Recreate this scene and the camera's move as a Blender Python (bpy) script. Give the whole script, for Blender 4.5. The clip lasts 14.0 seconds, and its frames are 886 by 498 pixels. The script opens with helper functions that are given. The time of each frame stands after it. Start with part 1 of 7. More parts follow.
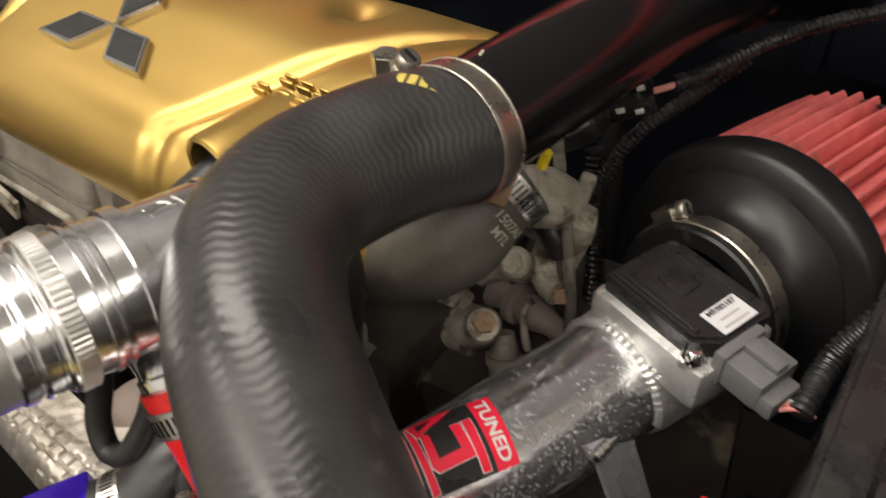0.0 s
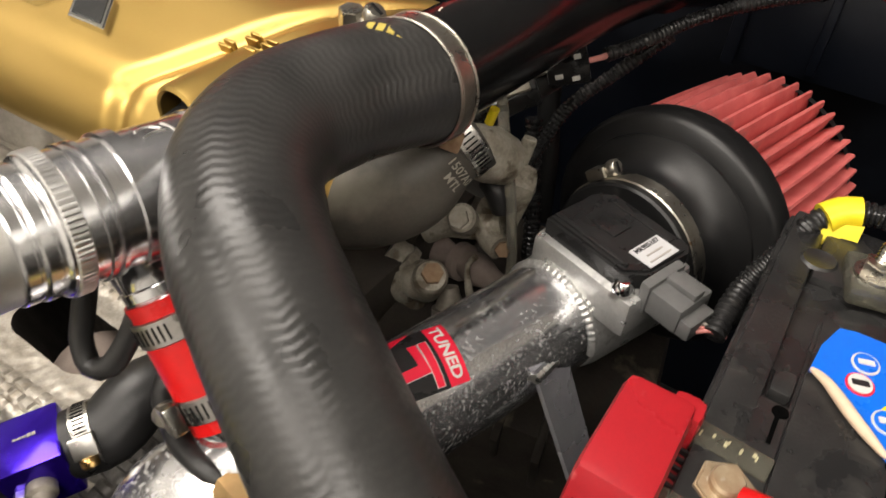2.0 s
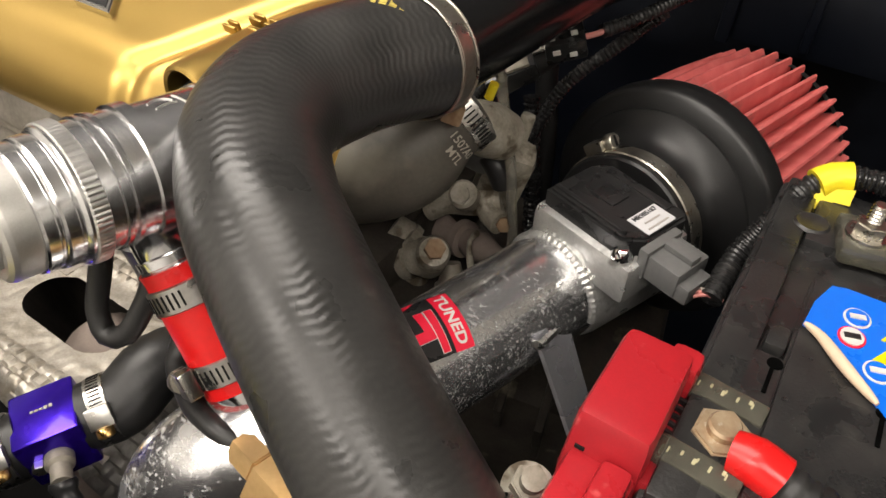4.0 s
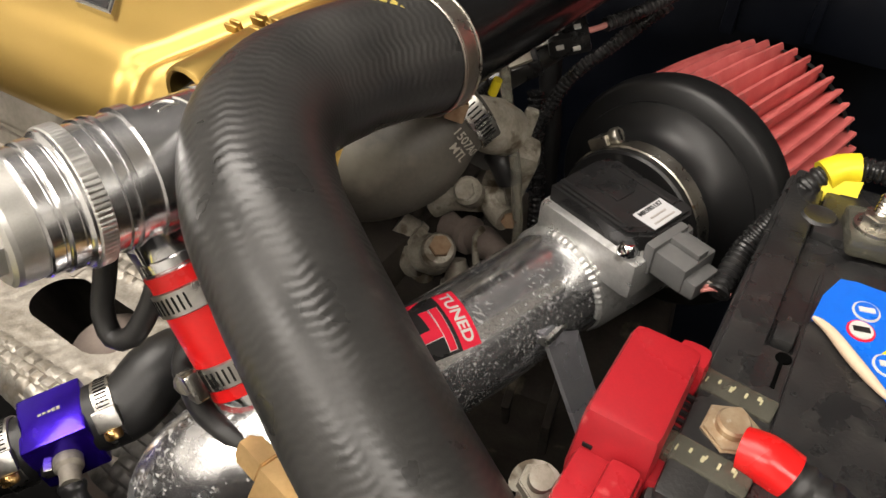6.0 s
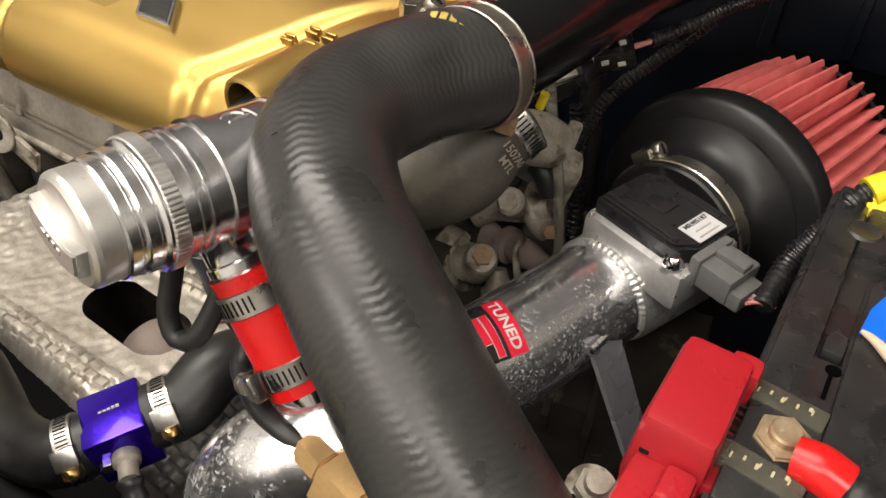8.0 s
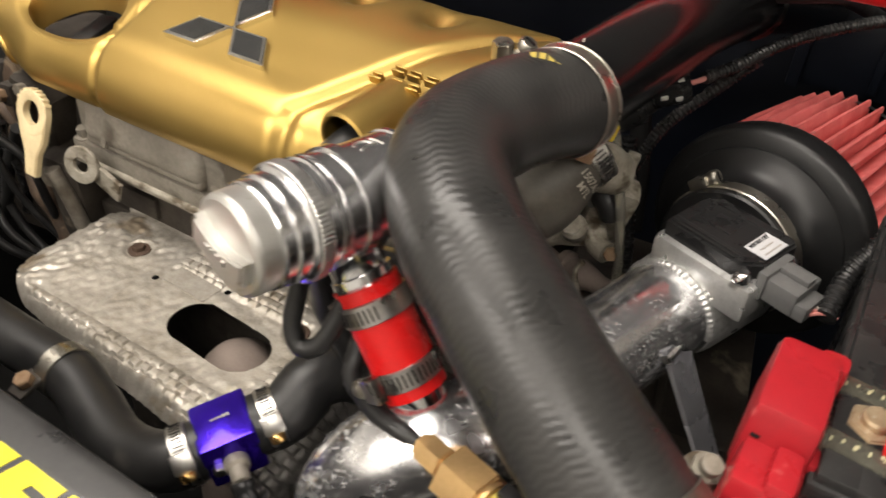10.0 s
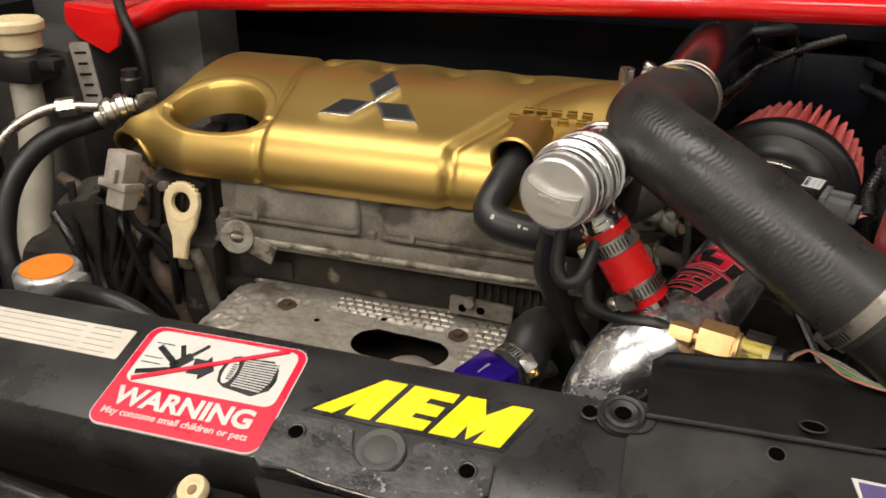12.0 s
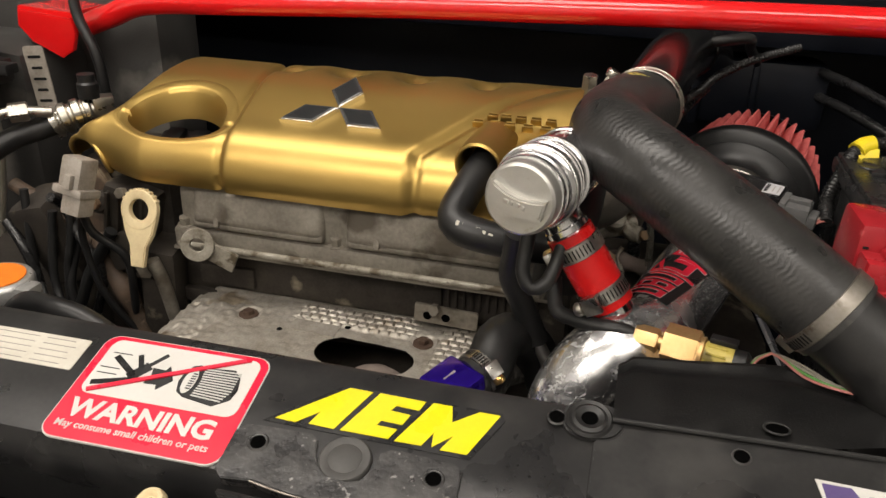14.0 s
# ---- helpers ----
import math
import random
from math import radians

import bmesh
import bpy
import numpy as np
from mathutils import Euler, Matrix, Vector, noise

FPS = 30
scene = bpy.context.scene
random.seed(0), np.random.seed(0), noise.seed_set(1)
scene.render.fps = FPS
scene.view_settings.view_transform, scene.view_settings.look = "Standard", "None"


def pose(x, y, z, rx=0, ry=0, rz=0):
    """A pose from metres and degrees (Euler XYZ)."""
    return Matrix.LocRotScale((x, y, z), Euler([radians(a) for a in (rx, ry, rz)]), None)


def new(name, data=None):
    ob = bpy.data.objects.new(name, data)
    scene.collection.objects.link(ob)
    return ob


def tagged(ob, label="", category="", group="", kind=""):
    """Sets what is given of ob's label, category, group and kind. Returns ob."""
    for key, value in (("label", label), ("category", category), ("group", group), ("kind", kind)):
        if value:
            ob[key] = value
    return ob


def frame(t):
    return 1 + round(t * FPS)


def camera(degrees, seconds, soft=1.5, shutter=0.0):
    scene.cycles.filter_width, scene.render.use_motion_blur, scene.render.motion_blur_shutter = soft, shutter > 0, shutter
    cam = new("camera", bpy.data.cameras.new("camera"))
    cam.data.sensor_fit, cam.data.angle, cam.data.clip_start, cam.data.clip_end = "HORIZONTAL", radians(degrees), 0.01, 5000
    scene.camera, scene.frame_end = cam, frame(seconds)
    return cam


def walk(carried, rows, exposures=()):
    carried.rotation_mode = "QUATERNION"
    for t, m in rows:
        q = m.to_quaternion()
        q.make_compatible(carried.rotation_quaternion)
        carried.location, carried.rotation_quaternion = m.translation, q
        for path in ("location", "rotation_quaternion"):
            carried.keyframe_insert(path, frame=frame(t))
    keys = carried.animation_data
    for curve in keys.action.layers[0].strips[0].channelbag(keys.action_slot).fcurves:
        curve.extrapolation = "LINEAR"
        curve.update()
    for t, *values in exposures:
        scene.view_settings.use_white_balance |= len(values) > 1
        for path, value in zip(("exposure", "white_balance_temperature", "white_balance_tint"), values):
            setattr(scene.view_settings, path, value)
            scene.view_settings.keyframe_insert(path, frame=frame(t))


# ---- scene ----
cam = camera(59.2, 14.0, shutter=0.5)
METRES, EYE, TILT, LEAN, TURN = 0.55, 1.15, -39.78, -0.99, 35.5
ROWS = [
    (0.0, 0.0, 0.0, 0.0, 0.0, 0.0, -0.0),
    (0.5, 0.0282, -0.0041, -0.0207, -2.23, -0.48, 0.43),
    (1.0, 0.0292, -0.0247, -0.0282, -4.07, -0.26, 0.73),
    (1.5, 0.0117, -0.0499, -0.0418, -5.06, 0.33, 0.29),
    (2.0, -0.0265, -0.0644, -0.0599, -5.22, 0.5, -0.57),
    (2.5, -0.0407, -0.0886, -0.0823, -5.1, 0.42, -0.61),
    (5.0, -0.0301, -0.0789, -0.0811, -5.44, -0.23, 0.92),
    (5.5, -0.031, -0.0795, -0.0798, -5.24, -0.35, 1.06),
    (6.0, -0.0315, -0.0801, -0.0793, -4.88, -0.33, 1.06),
    (6.5, -0.0456, -0.0835, -0.0768, -4.1, -0.13, 0.57),
    (7.0, -0.0547, -0.0905, -0.0779, -3.55, 0.11, 0.23),
    (9.5, -0.0971, -0.1282, -0.0825, -3.45, 1.31, -0.01),
    (10.0, -0.1641, -0.16, -0.0981, -3.9, 3.01, 0.39),
    (10.5, -0.351, -0.205, -0.1555, -7.48, 5.93, 4.21),
    (11.0, -0.6172, -0.2573, -0.2615, -11.15, 7.94, 7.87),
    (11.5, -0.6924, -0.3072, -0.2843, -12.6, 9.85, 10.13),
    (12.0, -0.6748, -0.3385, -0.2752, -14.24, 11.67, 11.9),
    (12.5, -0.6733, -0.3296, -0.2761, -15.43, 11.9, 12.21),
    (13.0, -0.6753, -0.3251, -0.2757, -16.25, 11.61, 12.42),
    (13.5, -0.6759, -0.3272, -0.2763, -16.67, 11.69, 12.65),
    (14.0, -0.6748, -0.328, -0.2782, -16.88, 11.85, 12.68),
]
EXPOSURES = [(0.0, -0.38), (1.5, -0.28), (5.0, -0.31), (9.5, -0.31), (10.5, -0.47), (11.5, -0.82), (14.0, -0.94)]
walk(cam, [(t, pose(0, 0, EYE, TILT, LEAN, TURN) @ pose(METRES * x, METRES * y, METRES * z, 90 + pitch, roll, yaw)) for t, x, y, z, yaw, pitch, roll in ROWS], EXPOSURES)

# ---- light and room ----
world = bpy.data.worlds.new("garage_air")
scene.world = world
world.use_nodes = True
world.node_tree.nodes["Background"].inputs[0].default_value = (0.8, 0.85, 0.9, 1)
world.node_tree.nodes["Background"].inputs[1].default_value = 0.02


def area_lamp(x, y, z, w, h, watts, colour):
    d = bpy.data.lights.new("added_ceiling_lamp", "AREA")
    d.shape, d.size, d.size_y, d.energy, d.color = "RECTANGLE", w, h, watts, colour
    ob = new("added_lamp_light", d)
    ob.location = (x, y, z)
    return ob


# no lamp is seen: first set from the highlights, others added as fill
LAMPS = [(-0.95, -0.15, 2.62, 1.7, 0.80, 38, (1.0, 0.915, 0.845)),
         (0.80, -1.25, 2.62, 1.5, 0.80, 28, (1.0, 0.915, 0.845)),
         (-1.1, -2.0, 2.62, 1.9, 1.00, 74, (1.0, 0.915, 0.845)),
         (2.4, -0.2, 2.62, 1.5, 0.60, 10, (1.0, 0.915, 0.845))]
for l in LAMPS:
    area_lamp(*l)


# ---- materials ----
def material(name, a, b=None, rough=0.5, metal=0.0, scale=40.0, fine=400.0, bump=0.15, bump_fine=0.1,
             rough_var=0.12, coat=0.0, spots=None, spot_scale=60.0, spot_at=0.62, depth=0.002, stretch=None, ior=1.45, spot_metal=None, spot_cloud=0, spot_soft=0.08):
    """A worn surface: two colours mixed at two scales, with spots of a third, and relief."""
    m = bpy.data.materials.new(name)
    m.use_nodes = True
    nt = m.node_tree
    N, L = nt.nodes, nt.links
    p = N["Principled BSDF"]
    b = b or tuple(c * 0.7 for c in a)
    tc = N.new("ShaderNodeTexCoord")
    src = tc.outputs["Object"]
    if stretch:
        mp = N.new("ShaderNodeMapping")
        mp.inputs["Scale"].default_value = stretch
        L.new(src, mp.inputs[0])
        src = mp.outputs[0]

    def noise_node(s, detail=4.0):
        n = N.new("ShaderNodeTexNoise")
        n.inputs["Scale"].default_value, n.inputs["Detail"].default_value = s, detail
        L.new(src, n.inputs["Vector"])
        return n
    big, small = noise_node(scale, 6.0), noise_node(fine, 3.0)
    add = N.new("ShaderNodeMath")
    add.operation = "ADD"
    half = N.new("ShaderNodeMath")
    half.operation = "MULTIPLY"
    half.inputs[1].default_value = 0.45
    L.new(small.outputs[0], half.inputs[0])
    L.new(big.outputs[0], add.inputs[0])
    L.new(half.outputs[0], add.inputs[1])
    ramp = N.new("ShaderNodeMapRange")
    ramp.inputs[1].default_value, ramp.inputs[2].default_value = 0.5, 0.95
    L.new(add.outputs[0], ramp.inputs[0])
    mix = N.new("ShaderNodeMix")
    mix.data_type = "RGBA"
    mix.inputs[6].default_value, mix.inputs[7].default_value = (*a, 1), (*b, 1)
    L.new(ramp.outputs[0], mix.inputs[0])
    colour = mix.outputs[2]
    if spots:
        sn = noise_node(spot_scale, 8.0)
        sr = N.new("ShaderNodeMapRange")
        sr.inputs[1].default_value, sr.inputs[2].default_value = spot_at, spot_at + spot_soft
        spot_value = sn.outputs[0]
        if spot_cloud:
            # the spots gather in clouds
            cl = noise_node(spot_cloud, 3.0)
            ma = N.new("ShaderNodeMath")
            ma.operation = "MULTIPLY_ADD"
            ma.inputs[1].default_value = 0.45
            L.new(cl.outputs[0], ma.inputs[0])
            L.new(spot_value, ma.inputs[2])
            spot_value = ma.outputs[0]
            sr.inputs[1].default_value, sr.inputs[2].default_value = spot_at + 0.225, spot_at + 0.225 + spot_soft
        L.new(spot_value, sr.inputs[0])
        m2 = N.new("ShaderNodeMix")
        m2.data_type = "RGBA"
        m2.inputs[7].default_value = (*spots, 1)
        L.new(sr.outputs[0], m2.inputs[0])
        L.new(colour, m2.inputs[6])
        colour = m2.outputs[2]
        if spot_metal is not None:
            sm = N.new("ShaderNodeMapRange")
            sm.inputs[3].default_value, sm.inputs[4].default_value = metal, spot_metal
            L.new(sr.outputs[0], sm.inputs[0])
            L.new(sm.outputs[0], p.inputs["Metallic"])
    L.new(colour, p.inputs["Base Color"])
    rr = N.new("ShaderNodeMapRange")
    rr.inputs[1].default_value, rr.inputs[2].default_value = 0.3, 0.7
    rr.inputs[3].default_value, rr.inputs[4].default_value = max(0.02, rough - rough_var), min(1, rough + rough_var)
    L.new(big.outputs[0], rr.inputs[0])
    L.new(rr.outputs[0], p.inputs["Roughness"])
    p.inputs["Metallic"].default_value = metal
    p.inputs["IOR"].default_value = ior
    p.inputs["Coat Weight"].default_value = coat
    p.inputs["Coat Roughness"].default_value = 0.08
    b1 = N.new("ShaderNodeBump")
    b1.inputs["Strength"].default_value, b1.inputs["Distance"].default_value = bump, depth
    L.new(big.outputs[0], b1.inputs["Height"])
    b2 = N.new("ShaderNodeBump")
    b2.inputs["Strength"].default_value, b2.inputs["Distance"].default_value = bump_fine, depth * 0.3
    L.new(small.outputs[0], b2.inputs["Height"])
    L.new(b1.outputs[0], b2.inputs["Normal"])
    L.new(b2.outputs[0], p.inputs["Normal"])
    return m


def wrapped_rubber(name, a, b, period, zig, rough):
    """Rubber hose with the zigzag print of its cloth wrapping, along the sweep's UV (metres)."""
    m = material(name, a, b, rough=rough, scale=35, fine=500, bump=0.08, bump_fine=0.15, spots=(0.075, 0.070, 0.062), spot_scale=25, spot_at=0.66)
    nt = m.node_tree
    N, L = nt.nodes, nt.links
    uv = N.new("ShaderNodeUVMap")
    sep = N.new("ShaderNodeSeparateXYZ")
    L.new(uv.outputs[0], sep.inputs[0])

    def op(kind, x, y=None):
        n = N.new("ShaderNodeMath")
        n.operation = kind
        for i, v in enumerate((x, y)):
            if v is None:
                continue
            if isinstance(v, (int, float)):
                n.inputs[i].default_value = v
            else:
                L.new(v, n.inputs[i])
        return n.outputs[0]
    tri_wave = op("PINGPONG", op("MULTIPLY", sep.outputs[0], 1 / zig), 1.0)
    wob = N.new("ShaderNodeTexNoise")
    wob.inputs["Scale"].default_value = 30
    L.new(uv.outputs[0], wob.inputs["Vector"])
    v = op("ADD", op("ADD", sep.outputs[1], op("MULTIPLY", tri_wave, period * 0.45)), op("MULTIPLY", wob.outputs[0], period * 1.2))
    h = op("SINE", op("MULTIPLY", v, 2 * math.pi / period))
    bp = N.new("ShaderNodeBump")
    bp.inputs["Strength"].default_value, bp.inputs["Distance"].default_value = 0.14, 0.0005
    worn = N.new("ShaderNodeTexNoise")
    worn.inputs["Scale"].default_value, worn.inputs["Detail"].default_value = 26, 3
    L.new(uv.outputs[0], worn.inputs["Vector"])
    keep = N.new("ShaderNodeMapRange")
    keep.inputs[1].default_value, keep.inputs[2].default_value = 0.42, 0.62
    keep.inputs[3].default_value = 0.40
    L.new(worn.outputs[0], keep.inputs[0])
    L.new(op("MULTIPLY", h, keep.outputs[0]), bp.inputs["Height"])
    p = N["Principled BSDF"]
    old = p.inputs["Normal"].links[0].from_socket
    L.new(old, bp.inputs["Normal"])
    L.new(bp.outputs[0], p.inputs["Normal"])
    return m


M_HOSE = wrapped_rubber("wrapped_rubber", (0.019, 0.0188, 0.0183), (0.031, 0.030, 0.0285), 0.0036, 0.0060, 0.36)
M_RUBBER = material("black_rubber", (0.010, 0.010, 0.0102), (0.017, 0.0166, 0.0162), rough=0.42, spots=(0.04, 0.037, 0.034), spot_at=0.66, spot_scale=30)
M_GREYHOSE = material("dusty_grey_rubber", (0.075, 0.068, 0.055), (0.040, 0.036, 0.029), rough=0.55, scale=22, spots=(0.13, 0.118, 0.092), spot_scale=12, spot_at=0.56)
M_GOLD = material("gold_paint", (0.43, 0.285, 0.080), (0.47, 0.32, 0.098), rough=0.37, metal=0.85, scale=9, fine=1500, bump=0.02, bump_fine=0.05, rough_var=0.04)
M_CHROME = material("chrome_trim", (0.80, 0.80, 0.80), (0.7, 0.7, 0.7), rough=0.14, metal=1.0, bump=0.03, rough_var=0.06)
M_BADGE = material("dark_mirror_badge", (0.20, 0.205, 0.21), (0.13, 0.135, 0.14), rough=0.16, metal=0.9, bump=0.02, rough_var=0.04, spots=(0.3, 0.3, 0.28), spot_scale=160, spot_at=0.66)
M_POLISHED = material("polished_aluminium", (0.83, 0.83, 0.84), (0.72, 0.72, 0.74), rough=0.14, metal=1.0, scale=30, fine=900, bump=0.01, bump_fine=0.03, rough_var=0.06)
M_PITTED = material("pitted_polished_aluminium", (0.84, 0.84, 0.85), (0.66, 0.66, 0.68), rough=0.17, metal=0.96, scale=60, fine=900, bump=0.012, bump_fine=0.09, rough_var=0.10, spots=(0.56, 0.56, 0.55), spot_scale=520, spot_at=0.49, depth=0.001, spot_metal=0.5, spot_cloud=45, spot_soft=0.26)
M_ELBOW = material("polished_elbow_aluminium", (0.84, 0.84, 0.85), (0.70, 0.70, 0.72), rough=0.25, metal=0.97, scale=50, fine=900, bump=0.008, bump_fine=0.06, rough_var=0.08, spots=(0.66, 0.66, 0.65), spot_scale=440, spot_at=0.565, depth=0.001, spot_metal=0.4, spot_cloud=40, spot_soft=0.15)
M_CASTPALE = material("pale_oxidised_casting", (0.36, 0.335, 0.28), (0.18, 0.16, 0.125), rough=0.55, metal=0.25, scale=70, fine=500, bump=0.4, bump_fine=0.3, spots=(0.09, 0.07, 0.045), spot_scale=60, spot_at=0.53)
M_DULLBAND = material("dull_dirty_steel_band", (0.30, 0.28, 0.25), (0.20, 0.18, 0.15), rough=0.42, metal=0.9, scale=60, bump=0.15, spots=(0.12, 0.09, 0.06), spot_scale=70, spot_at=0.6)
M_SATIN = material("satin_machined_aluminium", (0.78, 0.77, 0.75), (0.68, 0.67, 0.65), rough=0.32, metal=1.0, scale=60, fine=1200, bump=0.004, bump_fine=0.03, rough_var=0.06)
M_CAPSATIN = material("blasted_cap_aluminium", (0.58, 0.57, 0.54), (0.49, 0.48, 0.45), rough=0.44, metal=0.9, scale=60, fine=1200, bump=0.01, bump_fine=0.04, rough_var=0.05, spots=(0.44, 0.42, 0.36), spot_scale=160, spot_at=0.66)
M_STEEL = material("zinc_steel", (0.55, 0.53, 0.48), (0.42, 0.39, 0.33), rough=0.32, metal=1.0, scale=80, bump=0.08, spots=(0.22, 0.13, 0.06), spot_scale=90, spot_at=0.66)
M_YELSTEEL = material("yellow_zinc_steel", (0.75, 0.42, 0.13), (0.62, 0.45, 0.2), rough=0.3, metal=1.0, scale=120)
M_RUST = material("rusty_bolt", (0.20, 0.12, 0.065), (0.30, 0.21, 0.13), rough=0.7, metal=0.4, scale=150, bump=0.4)
M_BRASS = material("brass", (0.74, 0.50, 0.24), (0.62, 0.40, 0.17), rough=0.42, metal=0.85, scale=60, bump=0.04)
M_MIRROR = material("mirror_polished_aluminium", (0.84, 0.84, 0.85), (0.76, 0.76, 0.77), rough=0.22, metal=1.0, scale=30, fine=900, bump=0.004, bump_fine=0.015, rough_var=0.04)
M_BRUSHED = material("brushed_bracket_aluminium", (0.62, 0.62, 0.66), (0.50, 0.50, 0.55), rough=0.27, metal=0.7, scale=40, fine=700, bump=0.02, bump_fine=0.05, rough_var=0.06)
M_FLANGE = material("scuffed_cast_aluminium", (0.66, 0.66, 0.64), (0.46, 0.46, 0.45), rough=0.36, metal=0.75, scale=70, fine=600, bump=0.12, bump_fine=0.15, rough_var=0.12, spots=(0.24, 0.23, 0.22), spot_scale=55, spot_at=0.62)
M_LOOM = material("glossy_loom_plastic", (0.010, 0.010, 0.0105), (0.018, 0.0178, 0.0175), rough=0.26, scale=60, fine=700, bump=0.04, spots=(0.06, 0.056, 0.05), spot_scale=40, spot_at=0.66)
M_PIPE = material("gloss_black_pipe_paint", (0.004, 0.004, 0.0044), (0.007, 0.007, 0.007), rough=0.20, scale=30, bump=0.01, rough_var=0.04)
M_NUT = material("tarnished_nut", (0.46, 0.37, 0.25), (0.32, 0.22, 0.13), rough=0.46, metal=0.6, scale=120, bump=0.25, spots=(0.58, 0.52, 0.42), spot_scale=110, spot_at=0.60)
M_OLDPRINT = material("yellowed_print", (0.46, 0.43, 0.27), (0.36, 0.33, 0.20), rough=0.5, scale=90)
M_SLEEVE = material("dark_woven_heat_sleeve", (0.15, 0.142, 0.13), (0.075, 0.070, 0.064), rough=0.55, metal=0.35, scale=40, fine=500, bump=0.3, bump_fine=0.3)
M_BROWN = material("oily_brown_casting", (0.115, 0.078, 0.052), (0.050, 0.037, 0.028), rough=0.66, metal=0.15, scale=45, bump=0.45, bump_fine=0.3, spots=(0.21, 0.16, 0.11), spot_scale=40, spot_at=0.62)
M_CAST = material("dirty_cast_aluminium", (0.31, 0.285, 0.24), (0.17, 0.15, 0.122), rough=0.6, metal=0.45, scale=28, fine=300, bump=0.25, bump_fine=0.35, spots=(0.10, 0.085, 0.065), spot_scale=18, spot_at=0.56)
# darker casting tone with paler spots, for the lower engine parts
M_CASTDARK = material("dark_engine_casting", (0.050, 0.042, 0.033), (0.022, 0.018, 0.015), rough=0.72, metal=0.25, scale=30, bump=0.4, bump_fine=0.3, spots=(0.22, 0.19, 0.14), spot_scale=22, spot_at=0.64)
M_SHIELD = material("dull_embossed_aluminium", (0.47, 0.44, 0.39), (0.26, 0.235, 0.195), rough=0.48, metal=0.55, scale=30, fine=500, bump=0.45, bump_fine=0.3, spots=(0.22, 0.18, 0.13), spot_scale=26, spot_at=0.60)
M_BLACK = material("black_painted_steel", (0.011, 0.011, 0.012), (0.024, 0.0235, 0.023), rough=0.32, scale=18, fine=260, bump=0.05, rough_var=0.16, spots=(0.062, 0.060, 0.057), spot_scale=14, spot_at=0.55, spot_soft=0.25)
M_WORN = material("chipped_black_steel", (0.016, 0.016, 0.017), (0.060, 0.058, 0.056), rough=0.32, scale=55, fine=300, bump=0.45, bump_fine=0.35, spots=(0.24, 0.235, 0.225), spot_scale=260, spot_at=0.655, spot_cloud=45)
M_PLASTIC = material("black_plastic", (0.012, 0.012, 0.0125), (0.021, 0.0205, 0.020), rough=0.45, scale=40, fine=700, bump=0.05, bump_fine=0.3, spots=(0.09, 0.085, 0.08), spot_scale=15, spot_at=0.64)
# near-black: the shade of the deep bay is put into the colour
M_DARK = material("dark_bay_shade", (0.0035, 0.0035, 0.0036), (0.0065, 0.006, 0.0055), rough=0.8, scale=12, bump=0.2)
M_BELL = material("soft_black_rubber", (0.0055, 0.0055, 0.006), (0.009, 0.009, 0.009), rough=0.40, scale=25, fine=700, bump=0.03, bump_fine=0.15, rough_var=0.07, spots=(0.05, 0.048, 0.045), spot_scale=20, spot_at=0.68)
M_PAD = material("unseen_bonnet_grey", (0.085, 0.085, 0.087), (0.065, 0.065, 0.067), rough=0.8, scale=6, fine=200, bump=0.2)
M_SENSOR = material("sensor_black_plastic", (0.010, 0.010, 0.0105), (0.016, 0.016, 0.016), rough=0.3, scale=60, fine=900, bump=0.03, spots=(0.12, 0.12, 0.12), spot_scale=45, spot_at=0.69)
M_GREYPL = material("grey_connector_plastic", (0.11, 0.11, 0.108), (0.085, 0.085, 0.084), rough=0.5, scale=60)
M_PALEPL = material("pale_grey_plastic", (0.34, 0.305, 0.265), (0.22, 0.195, 0.165), rough=0.55, scale=50, spots=(0.2, 0.17, 0.13), spot_scale=50, spot_at=0.66)
M_CREAM = material("cream_yellow_plastic", (0.72, 0.60, 0.36), (0.60, 0.48, 0.28), rough=0.5, scale=60, spots=(0.3, 0.22, 0.12), spot_scale=90, spot_at=0.68)
M_BOTTLE = material("milky_white_plastic", (0.38, 0.355, 0.29), (0.29, 0.27, 0.215), rough=0.45, scale=20)
M_RED = material("red_silicone", (0.60, 0.010, 0.010), (0.50, 0.010, 0.010), rough=0.30, scale=60, bump=0.04, spots=(0.40, 0.012, 0.012), spot_scale=45, spot_at=0.62)
M_REDPL = material("red_plastic_cover", (0.36, 0.014, 0.020), (0.29, 0.012, 0.018), rough=0.33, scale=30, fine=900, bump=0.04, spots=(0.52, 0.10, 0.10), spot_scale=70, spot_at=0.68)
M_REDPAINT = material("gloss_red_paint", (0.72, 0.010, 0.012), (0.66, 0.010, 0.010), rough=0.16, scale=10, bump=0.01, rough_var=0.05, coat=0.6)
M_REDGAUZE = material("red_filter_cloth", (0.66, 0.155, 0.145), (0.56, 0.105, 0.10), rough=0.85, scale=60, fine=1500, bump=0.1, bump_fine=0.5, spots=(0.30, 0.12, 0.11), spot_scale=26, spot_at=0.60)
M_BLUEANO = material("blue_anodised_aluminium", (0.035, 0.008, 0.42), (0.05, 0.012, 0.50), rough=0.22, metal=0.85, scale=40, bump=0.02, coat=0.3)
M_BLUELABEL = material("blue_label_film", (0.004, 0.13, 0.68), (0.004, 0.12, 0.62), rough=0.3, scale=30, bump=0.02)
M_YELTAPE = material("yellow_tape", (0.80, 0.64, 0.02), (0.72, 0.56, 0.02), rough=0.4, scale=60, bump=0.1)
M_YELLOW = material("yellow_vinyl", (0.74, 0.64, 0.004), (0.70, 0.60, 0.004), rough=0.35, scale=30, bump=0.01)
